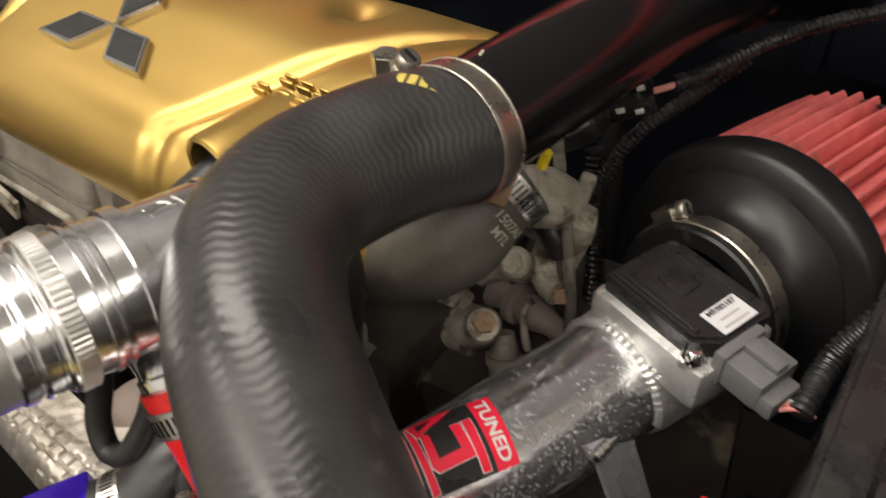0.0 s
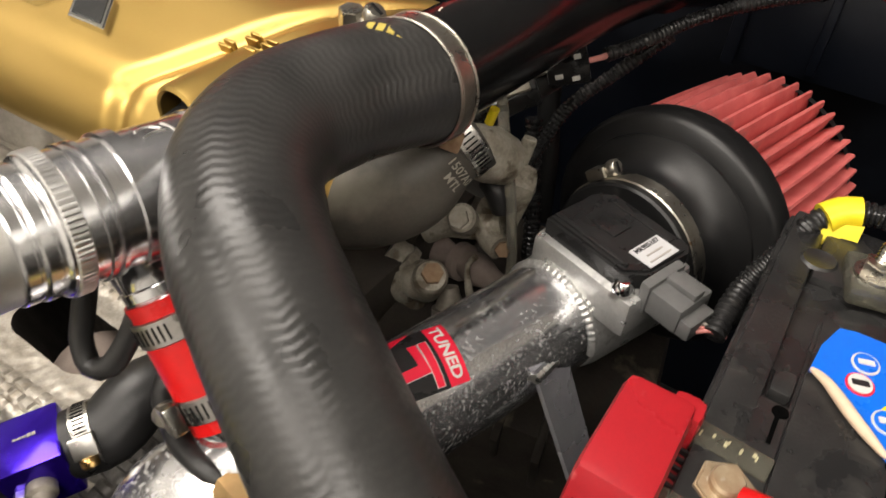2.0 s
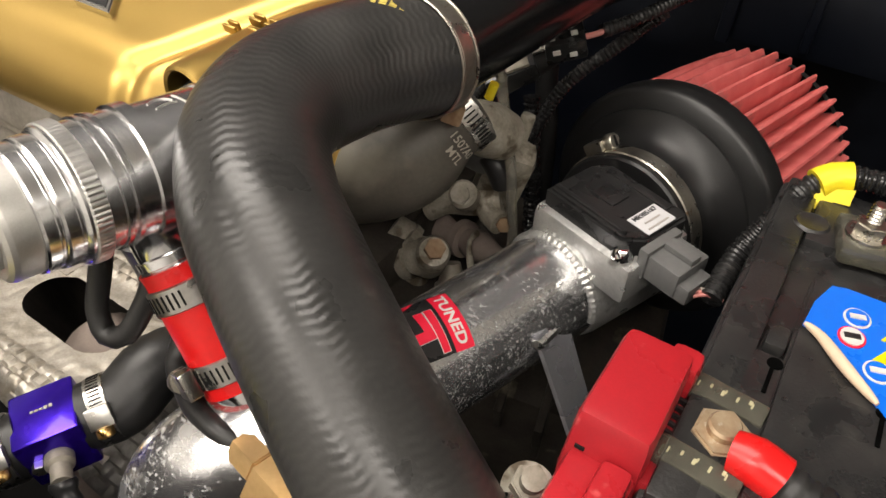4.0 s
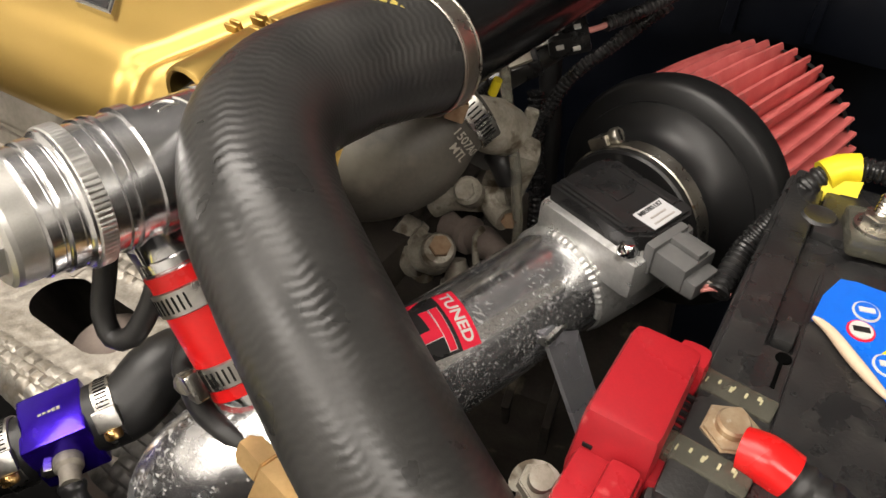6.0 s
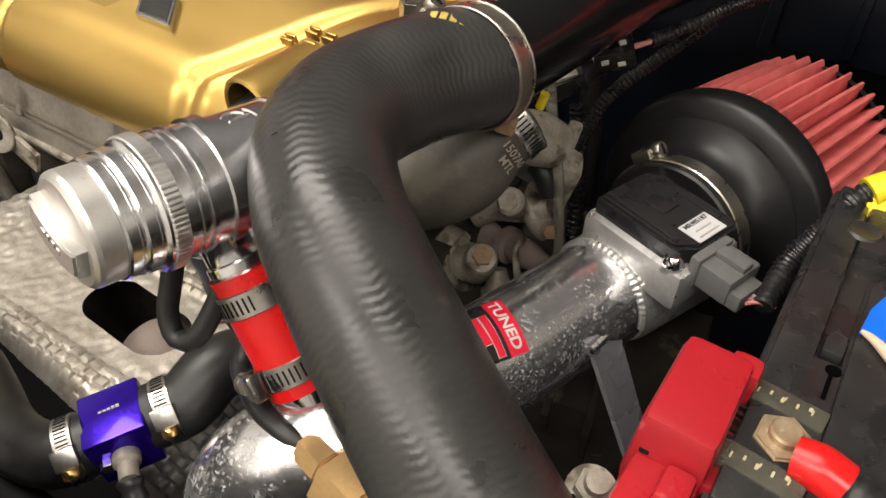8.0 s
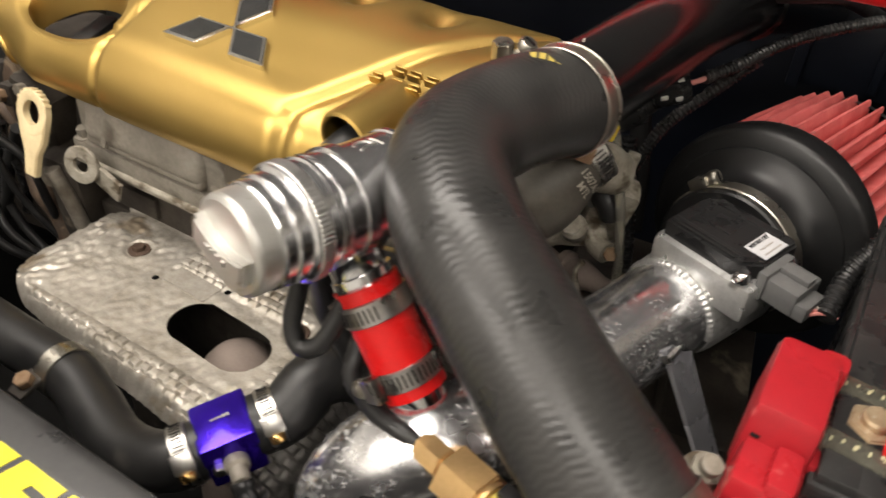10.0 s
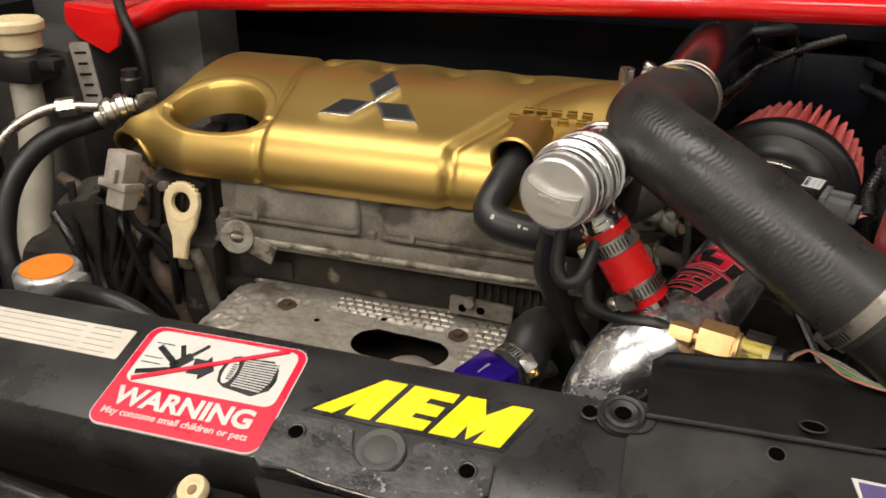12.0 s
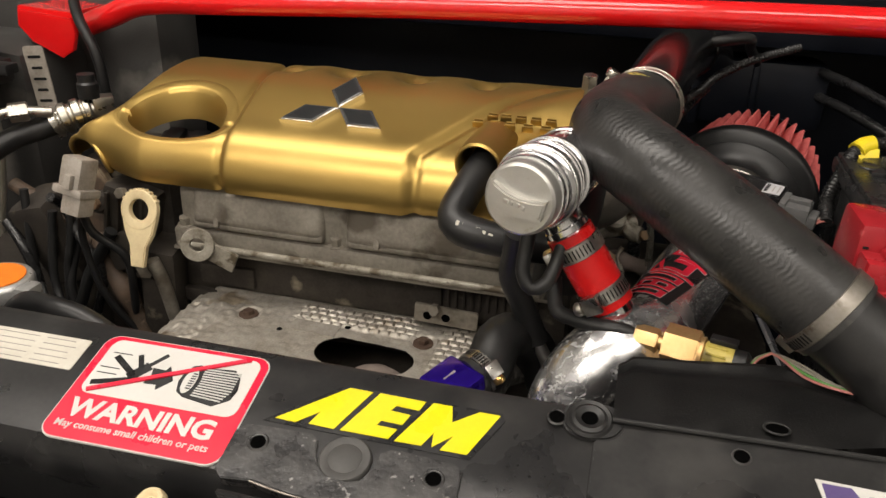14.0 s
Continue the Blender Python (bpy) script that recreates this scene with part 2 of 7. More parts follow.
M_WHITE = material("white_vinyl", (0.59, 0.58, 0.55), (0.54, 0.53, 0.50), rough=0.4, scale=30, bump=0.01)
M_REDVINYL = material("red_vinyl", (0.70, 0.012, 0.045), (0.66, 0.012, 0.04), rough=0.35, scale=30, bump=0.01)
M_BLKVINYL = material("black_vinyl", (0.012, 0.012, 0.013), (0.018, 0.018, 0.018), rough=0.3, scale=30, bump=0.01)
M_PAPER = material("aged_label_paper", (0.56, 0.535, 0.465), (0.49, 0.46, 0.39), rough=0.6, scale=40)
M_GREYVINYL = material("grey_print", (0.34, 0.32, 0.29), (0.3, 0.28, 0.26), rough=0.6)
M_ORANGE = material("orange_label", (0.86, 0.22, 0.015), (0.8, 0.19, 0.015), rough=0.45, scale=80, bump=0.03, spots=(0.6, 0.3, 0.12), spot_scale=90, spot_at=0.70)
M_CLEAR = material("cloudy_clear_plastic", (0.17, 0.165, 0.13), (0.105, 0.10, 0.078), rough=0.16, scale=90, bump=0.1, spots=(0.34, 0.32, 0.22), spot_scale=70, spot_at=0.62)
M_CLEAR.node_tree.nodes["Principled BSDF"].inputs["Transmission Weight"].default_value = 0.55
M_GREYPAINT = material("dusty_grey_body_panel", (0.044, 0.042, 0.039), (0.028, 0.0265, 0.025), rough=0.6, scale=8, bump=0.1, spots=(0.13, 0.12, 0.105), spot_scale=6, spot_at=0.6)
# navy darkened in colour for the shadow of bonnet and cowl
M_NAVYSHADE = material("shade_darkened_navy", (0.0009, 0.0017, 0.0040), (0.0016, 0.0026, 0.0055), rough=0.5, scale=8, bump=0.05, spots=(0.0045, 0.006, 0.010), spot_scale=9, spot_at=0.58)
# weak gloss keeps these shade-darkened surfaces black
for dim in (M_NAVYSHADE, M_DARK):
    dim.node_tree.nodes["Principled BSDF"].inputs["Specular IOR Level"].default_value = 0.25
M_BEIGE = material("curled_label_back", (0.62, 0.47, 0.33), (0.55, 0.42, 0.3), rough=0.6, scale=40)
M_COPPER = material("pink_wire", (0.50, 0.17, 0.15), (0.42, 0.18, 0.16), rough=0.5)
M_GREENW = material("green_wire", (0.12, 0.32, 0.08), (0.1, 0.28, 0.07), rough=0.5)
M_AMBER = material("amber_plastic_plug", (0.52, 0.42, 0.10), (0.42, 0.34, 0.08), rough=0.35, scale=60, spots=(0.15, 0.12, 0.03), spot_scale=60, spot_at=0.6)
M_CONCRETE = material("garage_concrete", (0.30, 0.29, 0.27), (0.24, 0.23, 0.21), rough=0.8, scale=3, fine=60, bump=0.1)
M_PLASTER = material("unseen_bounce_plaster", (0.70, 0.69, 0.66), (0.64, 0.63, 0.60), rough=0.85, scale=2, fine=80, bump=0.05)
M_EXHAUST = material("scaled_brown_iron", (0.17, 0.135, 0.115), (0.22, 0.18, 0.155), rough=0.8, metal=0.2, scale=40, bump=0.3)
M_TUBECLEAR = material("clear_vinyl_tube", (0.62, 0.60, 0.52), (0.5, 0.48, 0.4), rough=0.12, scale=30, bump=0.02)
M_TUBECLEAR.node_tree.nodes["Principled BSDF"].inputs["Transmission Weight"].default_value = 0.8
M_BRIGHTBAND = material("bright_stainless_band", (0.56, 0.55, 0.52), (0.40, 0.385, 0.36), rough=0.30, metal=1.0, scale=60, bump=0.05, spots=(0.35, 0.30, 0.24), spot_scale=80, spot_at=0.66)
M_BATTERY = material("dusty_battery_plastic", (0.011, 0.011, 0.0115), (0.024, 0.0235, 0.023), rough=0.30, scale=40, fine=600, bump=0.06, bump_fine=0.25, rough_var=0.12, spots=(0.034, 0.033, 0.031), spot_scale=90, spot_at=0.55, spot_soft=0.25)
M_DARKRUST = material("dark_rusted_steel", (0.060, 0.036, 0.026), (0.10, 0.066, 0.047), rough=0.65, metal=0.4, scale=150, bump=0.4)
M_BUNG = material("dusty_rubber_bung", (0.050, 0.049, 0.047), (0.066, 0.064, 0.061), rough=0.55, scale=40, bump=0.06)
# gloss-free black for flat shapes that paint the shade inside holes
M_HOLESHADE = material("painted_hole_shade", (0.002, 0.002, 0.002), (0.002, 0.002, 0.002), rough=1.0, bump=0.0, bump_fine=0.0)
M_HOLESHADE.node_tree.nodes["Principled BSDF"].inputs["Specular IOR Level"].default_value = 0.0
M_PURPLE = material("purple_vinyl", (0.085, 0.060, 0.17), (0.11, 0.08, 0.20), rough=0.35, scale=40, bump=0.02)
M_SILVERLABEL = material("silver_grey_label", (0.50, 0.50, 0.51), (0.44, 0.44, 0.45), rough=0.4, scale=60, bump=0.02)
# glow of the added lamp panels
M_GLOW = bpy.data.materials.new("added_lamp_glow")
M_GLOW.use_nodes = True
M_GLOW.node_tree.nodes["Principled BSDF"].inputs["Emission Color"].default_value = (1.0, 0.93, 0.82, 1)
M_GLOW.node_tree.nodes["Principled BSDF"].inputs["Emission Strength"].default_value = 6.0


# ---- mesh helpers ----
def V(*a):
    return Vector(a if len(a) > 1 else a[0])


def part(name, bm, mat, parent=None, label="", smooth=True, sharp=38):
    me = bpy.data.meshes.new(name)
    bm.normal_update()
    bm.to_mesh(me)
    bm.free()
    me.materials.append(mat)
    if smooth:
        me.shade_smooth()
        me.set_sharp_from_angle(angle=radians(sharp))
    ob = new(name, me)
    if parent is not None:
        ob.parent = parent
        if parent.parent is None:
            ob.matrix_parent_inverse = Matrix.Translation(-parent.location)
    if label:
        tagged(ob, label)
    return ob


def thing(name, at, label, category, group=""):
    e = new(name)
    e.empty_display_size = 0.02
    e.location = at
    return tagged(e, label, category, group)


def setting(ob, label, category):
    return tagged(ob, label, category, "", "structure")


def basis(axis, up=(0, 0, 1)):
    """Columns u, v, n of a frame whose n runs along axis."""
    n = V(axis).normalized()
    u = V(up).cross(n)
    if u.length < 1e-4:
        u = V(1, 0, 0).cross(n)
    u.normalize()
    return u, n.cross(u), n


def frame_matrix(o, u, v, n):
    return Matrix(((u.x, v.x, n.x, o[0]), (u.y, v.y, n.y, o[1]), (u.z, v.z, n.z, o[2]), (0, 0, 0, 1)))


def smooth_path(pts, step=0.006):
    P = [V(p) for p in pts]
    P = [P[0] * 2 - P[1]] + P + [P[-1] * 2 - P[-2]]
    out = []
    for i in range(1, len(P) - 2):
        a, b, c, d = P[i - 1:i + 3]
        n = max(2, int((c - b).length / step))
        for k in range(n):
            t = k / n
            out.append(0.5 * ((2 * b) + (c - a) * t + (2 * a - 5 * b + 4 * c - d) * t * t + (3 * b - a - 3 * c + d) * t ** 3))
    out.append(P[-2])
    return out


def sweep(pts, r, seg=24, step=0.006, caps=True, bm=None, smooth=True):
    """A tube along pts; r is a number or a function of the length run. UV in metres."""
    bm = bm or bmesh.new()
    uvl = bm.loops.layers.uv.verify()
    line = smooth_path(pts, step) if smooth else [V(p) for p in pts]
    rad = r if callable(r) else (lambda s: r)
    t0 = (line[1] - line[0]).normalized()
    u, v, _ = basis(t0)
    rings, s, run = [], 0.0, []
    for i, p in enumerate(line):
        a, b = line[max(0, i - 1)], line[min(len(line) - 1, i + 1)]
        t = (b - a).normalized()
        u = (u - t * u.dot(t)).normalized()
        v = t.cross(u)
        if i:
            s += (p - line[i - 1]).length
        run.append(s)
        q = rad(s)
        rings.append([bm.verts.new(p + (u * math.cos(2 * math.pi * k / seg) + v * math.sin(2 * math.pi * k / seg)) * q) for k in range(seg)])
    w = 2 * math.pi * rad(0) / seg
    for i in range(len(rings) - 1):
        for k in range(seg):
            k2 = (k + 1) % seg
            f = bm.faces.new((rings[i][k], rings[i][k2], rings[i + 1][k2], rings[i + 1][k]))
            for lp, (a, b) in zip(f.loops, ((k * w, run[i]), ((k + 1) * w, run[i]), ((k + 1) * w, run[i + 1]), (k * w, run[i + 1]))):
                lp[uvl].uv = (a, b)
    if caps:
        bm.faces.new(rings[0][::-1])
        bm.faces.new(rings[-1])
    return bm


def lathe(profile, origin, axis, seg=40, bm=None, up=(0, 0, 1), closed=False):
    """Revolve (radius, along) points round the axis."""
    bm = bm or bmesh.new()
    o = V(origin)
    u, v, n = basis(axis, up)
    rings = []
    for r, h in profile:
        c = o + n * h
        if r < 1e-6:
            rings.append([bm.verts.new(c)])
        else:
            rings.append([bm.verts.new(c + (u * math.cos(2 * math.pi * k / seg) + v * math.sin(2 * math.pi * k / seg)) * r) for k in range(seg)])
    pairs = list(zip(rings, rings[1:])) + ([(rings[-1], rings[0])] if closed else [])
    for a, b in pairs:
        for k in range(seg):
            k2 = (k + 1) % seg
            if len(a) == 1 and len(b) == 1:
                continue
            if len(a) == 1:
                bm.faces.new((a[0], b[k2], b[k]))
            elif len(b) == 1:
                bm.faces.new((a[k], a[k2], b[0]))
            else:
                bm.faces.new((a[k], a[k2], b[k2], b[k]))
    bmesh.ops.recalc_face_normals(bm, faces=bm.faces)
    return bm


def box(c, size, m=None, bevel=0.002, bm=None, taper=1.0, segs=2):
    """A bevelled block; m gives its axes."""
    own = bmesh.new()
    bmesh.ops.create_cube(own, size=1.0)
    for q in own.verts:
        k = taper if q.co.z > 0 else 1.0
        q.co = V(q.co.x * size[0] * k, q.co.y * size[1] * k, q.co.z * size[2])
    if bevel:
        bmesh.ops.bevel(own, geom=own.edges[:], offset=bevel, segments=segs, affect="EDGES", profile=0.6)
    rot = m.to_3x3().to_4x4() if m is not None else Matrix.Identity(4)
    bmesh.ops.transform(own, matrix=Matrix.Translation(V(c)) @ rot, verts=own.verts)
    if bm is None:
        return own
    return join(bm, own)


def join(bm, other):
    me = bpy.data.meshes.new("tmp")
    other.to_mesh(me)
    other.free()
    bm.from_mesh(me)
    bpy.data.meshes.remove(me)
    return bm


def prism(poly, m, lo, hi, bm=None, bevel=0.0):
    """A flat outline (x, y) in the frame m, from height lo to hi."""
    own = bmesh.new()
    a = [own.verts.new((x, y, lo)) for x, y in poly]
    b = [own.verts.new((x, y, hi)) for x, y in poly]
    n = len(poly)
    own.faces.new(a[::-1])
    top = own.faces.new(b)
    for i in range(n):
        own.faces.new((a[i], a[(i + 1) % n], b[(i + 1) % n], b[i]))
    bmesh.ops.recalc_face_normals(own, faces=own.faces)
    if bevel:
        bmesh.ops.bevel(own, geom=[e for e in top.edges], offset=bevel, segments=2, affect="EDGES")
    bmesh.ops.transform(own, matrix=m, verts=own.verts)
    if bm is None:
        return own
    return join(bm, own)


def rounded(w, h, r, n=5, cx=0, cy=0):
    pts = []
    for sx, sy, a0 in ((1, 1, 0), (-1, 1, 90), (-1, -1, 180), (1, -1, 270)):
        for k in range(n + 1):
            a = radians(a0 + 90 * k / n)
            pts.append((cx + sx * (w / 2 - r) + r * math.cos(a), cy + sy * (h / 2 - r) + r * math.sin(a)))
    return pts


def disc(r, n=24, cx=0, cy=0, ry=None):
    return [(cx + r * math.cos(2 * math.pi * k / n), cy + (ry or r) * math.sin(2 * math.pi * k / n)) for k in range(n)]


def text_bm(words, size, thick=0.0002, bold=0.0):
    cu = bpy.data.curves.new("words", "FONT")
    cu.body, cu.size, cu.extrude, cu.align_x, cu.align_y = words, size, thick, "CENTER", "CENTER"
    cu.resolution_u = 3
    cu.offset = bold
    ob = new("words", cu)
    bpy.context.view_layer.update()
    me = bpy.data.meshes.new_from_object(ob.evaluated_get(bpy.context.evaluated_depsgraph_get()))
    bpy.data.objects.remove(ob)
    bm = bmesh.new()
    bm.from_mesh(me)
    bpy.data.meshes.remove(me)
    bmesh.ops.triangulate(bm, faces=bm.faces)
    return bm


def moved(bm, m):
    bmesh.ops.transform(bm, matrix=m, verts=bm.verts)
    return bm


def hexagon(o, axis, r, h, bm=None, up=(0, 0, 1)):
    u, v, n = basis(axis, up)
    return prism(disc(r, 6), frame_matrix(V(o), u, v, n), 0, h, bm, bevel=r * 0.08)


def bump1(x, c, w):
    return math.exp(-((x - c) / w) ** 2)


def step01(x, a, b):
    t = max(0.0, min(1.0, (x - a) / (b - a)))
    return t * t * (3 - 2 * t)


def clamp(at, axis, r, width, toward, label, screw=M_STEEL, band=M_BRIGHTBAND, scale=1.0):
    """A worm-drive hose clamp round the axis at a point, its screw on the side toward."""
    n = V(axis).normalized()
    t = V(toward)
    t = (t - n * t.dot(n)).normalized()
    e = thing("hose_clamp", at, label, "hose clamp", "hose clamps")
    o = V(at)
    w = width / 2
    part("band", lathe([(r + 0.0003, -w), (r + 0.0013, -w + 0.0006), (r + 0.0013, w - 0.0006), (r + 0.0003, w)], o, n, 48), band, e)
    side = n.cross(t)
    m = frame_matrix(o + t * (r + 0.004 * scale), side, n, t)
    part("screw_housing", box(o + t * (r + 0.0042 * scale), (0.014 * scale, width * 1.15, 0.007 * scale), m, 0.0012), band, e)
    s = bmesh.new()
    lathe([(0, 0), (0.0050 * scale, 0), (0.0055 * scale, 0.001), (0.0055 * scale, 0.005 * scale), (0.0046 * scale, 0.0062 * scale), (0, 0.0062 * scale)], o + t * (r + 0.0046 * scale) + side * 0.007 * scale, side, 12, s)
    part("screw", s, screw, e)
    g = bmesh.new()
    box(o + t * (r + 0.0046 * scale) + side * (0.0133 * scale), (0.0012, 0.0015 * scale, 0.007 * scale), m, 0, g)
    part("screw_slot", g, M_DARK, e, smooth=False)
    # slots are dark bars on the band, their shade in the colour
    for k in range(13):
        a = -0.35 - k * 0.0027 / r * scale
        d = t * math.cos(a) + side * math.sin(a)
        sd = n.cross(d)
        part("slot", box(o + d * (r + 0.0013), (0.0009 * scale, width * 0.60, 0.0006), frame_matrix(o, sd, n, d), 0), M_DARK, e, smooth=False)
    return e


def loom(name, pts, r, label, period=0.0042, category="cable loom", mat=None):
    """A corrugated plastic conduit."""
    def rad(s):
        return r * (1.0 + 0.13 * (1 if (s % period) < period * 0.55 else -0.6))
    return tagged(part(name, sweep(pts, rad, 14, period / 4), mat or M_LOOM), label, category)


def cable(name, pts, r, mat, label, category="cable"):
    return tagged(part(name, sweep(pts, r, 10, 0.006), mat), label, category)


# ---- unseen garage room and engine bay ----
def slab(name, c, size, mat, label, category, bevel=0.0):
    return setting(part(name, box(c, size, None, bevel), mat), label, category)


# room out of view; pale walls and ceiling added to brighten reflections
slab("floor", (0.25, 0, -0.05), (6.9, 6.2, 0.1), M_CONCRETE, "unseen grey concrete floor, added to close the room", "floor")
slab("ceiling", (0.25, 0, 2.75), (6.9, 6.2, 0.1), M_PLASTER, "unseen pale ceiling, added to bounce light", "ceiling")
for nm, c, s in (("wall_north", (0.25, 3.05, 1.35), (6.7, 0.1, 2.7)), ("wall_south", (0.25, -3.05, 1.35), (6.7, 0.1, 2.7)),
                 ("wall_west", (-3.15, 0, 1.35), (0.1, 6.2, 2.7)), ("wall_east", (3.65, 0, 1.35), (0.1, 6.2, 2.7))):
    slab(nm, c, s, M_PLASTER, "unseen pale wall, added to bounce light", "wall")
# casings and glowing panels for the added, unseen lights
for x, y, z, w, h, *_ in LAMPS:
    e = thing("added_ceiling_light", (x, y, 2.7), "unseen white ceiling panel light, added to light the bay", "ceiling light", "ceiling lights")
    part("casing", box((x, y, 2.672), (w + 0.04, h + 0.04, 0.05), None, 0.006), M_WHITE, e)
    part("diffuser", box((x, y, 2.641), (w, h, 0.012), None, 0.002), M_GLOW, e)

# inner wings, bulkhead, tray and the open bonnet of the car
slab("bay_wall_west", (-1.02, 0.25, 0.62), (0.06, 1.0, 0.72), M_DARK, "inner wing panel of the car, blackened with bay shade", "inner wing")
slab("bay_wall_east", (0.42, 0.25, 0.62), (0.06, 1.0, 0.72), M_DARK, "inner wing panel of the car, blackened with bay shade", "inner wing")
slab("bay_floor", (-0.3, 0.3, 0.33), (1.5, 1.0, 0.04), M_DARK, "undertray below the engine, blackened with bay shade", "undertray")
# bulkhead and ledge carry their shadow in the navy colour
slab("bulkhead", (-0.3, 0.78, 0.72), (1.5, 0.04, 0.78), M_NAVYSHADE, "navy painted bulkhead behind the engine, shade put into its colour", "bulkhead", 0.004)
slab("bulkhead_ledge", (-0.3, 0.70, 0.985), (1.5, 0.13, 0.05), M_NAVYSHADE, "navy ledge along the bulkhead, shade put into its colour", "bulkhead", 0.012)
# bonnet is out of view; its grey is set to shape reflections
bon = box((-0.3, 0, 0), (1.5, 1.0, 0.03), None, 0.008)
moved(bon, Matrix.Translation((0, 0.62, 1.56)) @ Matrix.Rotation(radians(108), 4, "X"))
setting(part("bonnet", bon, M_PAD), "unseen open bonnet, its grey lining set for reflections", "bonnet")
# grey strut tower panel
tow = bmesh.new()
box((-0.93, 0.50, 0.80), (0.38, 0.10, 0.42), None, 0.025, tow)
box((-0.93, 0.44, 0.76), (0.16, 0.2, 0.38), None, 0.03, tow)
setting(part("strut_tower", tow, M_GREYPAINT), "dusty grey sheet-metal strut tower panel", "body panel")
lb = thing("paper_label", (-0.827, 0.339, 0.914), "small white paper label on the grey panel", "label")
mm = frame_matrix(V(-0.827, 0.3395, 0.914), V(1, 0, 0.1).normalized(), V(-0.1, 0, 1).normalized(), V(0, -1, 0))
part("sheet", prism(rounded(0.027, 0.084, 0.004), mm, -0.001, 0.0006), M_PALEPL, lb)
bars = bmesh.new()
for k in range(5):
    prism(rounded(0.017 - 0.003 * (k % 2), 0.003, 0.001, 2, 0, 0.030 - 0.0125 * k), mm, 0.0004, 0.0012, bars)
part("print", bars, M_DARK, lb)

# ---- strut brace ----
brace = thing("strut_brace", (-0.3, 0.39, 1.02), "gloss red tubular strut brace spanning the engine bay", "strut brace")
part("tube", sweep([(-0.80, 0.40, 0.972), (-0.765, 0.398, 0.985), (-0.715, 0.396, 1.002), (-0.6, 0.392, 1.010), (-0.4, 0.388, 1.021), (-0.1, 0.387, 1.031), (0.1, 0.387, 1.034), (0.3, 0.39, 1.03)], 0.0135, 28, 0.008), M_REDPAINT, brace)
bm = bmesh.new()
prism([(-0.05, 0.026), (0.045, 0.022), (0.05, 0.0), (0.042, -0.028), (0.022, -0.042), (-0.03, -0.022), (-0.052, 0.0)], frame_matrix(V(-0.843, 0.385, 0.966), V(1, 0, -0.06).normalized() * 0.76, V(0.06, 0, 1).normalized() * 0.74, V(0, -1, 0)), -0.003, 0.003, bm, 0.001)
prism([(-0.05, 0), (0.045, 0), (0.04, 0.08), (-0.03, 0.08)], frame_matrix(V(-0.843, 0.385, 0.986), V(1, 0, -0.06).normalized() * 0.76, V(0, 1, 0), V(0, 0, 1)), -0.003, 0.003, bm, 0.001)
part("mounting_bracket", bm, M_REDPAINT, brace)
cable("black_cable", [(-0.79, 0.37, 1.03), (-0.785, 0.365, 0.99), (-0.765, 0.36, 0.95), (-0.76, 0.36, 0.91), (-0.77, 0.37, 0.86)], 0.006, M_RUBBER, "thin black cable hanging past the red brace")

# ---- radiator support ----
SLOPE = math.atan(0.25)
PU, PV = V(1, 0, 0), V(0, math.cos(SLOPE), math.sin(SLOPE))
PN = PU.cross(PV)


def on_plate(x, y, lift=0.0, turn=0.0):
    """A frame lying on the sloping top of the radiator support."""
    o = V(x, y, 0.8535 + 0.25 * (y + 0.02)) + PN * lift
    c, s = math.cos(radians(turn)), math.sin(radians(turn))
    return frame_matrix(o, PU * c + PV * s, PV * c - PU * s, PN)


sup = setting(new("radiator_support"), "black painted radiator support panel with scuffed dusty top", "radiator support")
sup.location = (-0.3, -0.06, 0.8)
PROF = [(-0.010, 0.76), (-0.010, 0.848), (-0.0125, 0.8535), (-0.018, 0.8541), (-0.096, 0.8345), (-0.1015, 0.8318), (-0.1035, 0.826), (-0.103, 0.80), (-0.097, 0.79), (-0.094, 0.76)]
bm = bmesh.new()
xs = [-0.98 + 0.02 * k for k in range(67)]
rows = []
for x in xs:
    notch = 0.020 * max(0.0, min(1.0, (-0.635 - x) / 0.02)) if x > -0.76 else 0.0
    rows.append([bm.verts.new((x, y - (notch if i < 4 else 0), z)) for i, (y, z) in enumerate(PROF)])
for a, b in zip(rows, rows[1:]):
    for i in range(len(PROF) - 1):
        bm.faces.new((a[i], b[i], b[i + 1], a[i + 1]))
bmesh.ops.recalc_face_normals(bm, faces=bm.faces)
part("panel", bm, M_BLACK, sup)
bm = bmesh.new()
prism([(-0.15, -0.002), (0.16, 0.006), (0.16, -0.07), (0.0, -0.072), (-0.15, -0.066)], on_plate(-0.012, -0.02), 0.0002, 0.003, bm, 0.001)
part("overlap_panel", bm, M_BLACK, sup)
# no hole is cut: a black disc paints its shade
for x, y, r in ((-0.185, -0.027, 0.0045), (-0.081, -0.0315, 0.0044)):
    o = on_plate(x, y).translation
    part("bolt_hole_shade", lathe([(0, 0.0034), (r, 0.0036)], o, PN, 20), M_HOLESHADE, sup)
    part("chipped_rim", lathe([(r, 0.0032), (r + 0.0002, 0.0037), (r + 0.0006, 0.0037), (r + 0.0013, 0.0031)], o, PN, 24), M_WORN, sup)
part("panel_seam", box(on_plate(-0.1615, -0.06, 0.0006).translation, (0.0016, 0.080, 0.002), on_plate(0, 0), 0), M_DARK, sup)
bm = bmesh.new()
lathe([(0, 0.0030), (0.0095, 0.0030), (0.0099, 0.0027), (0.0104, 0.0030), (0.0145, 0.0029), (0.0154, 0.0020), (0.0157, 0.0)], on_plate(-0.298, -0.081).translation, PN, 40, bm)
part("rubber_bung", bm, M_BUNG, sup, "round black rubber bung")

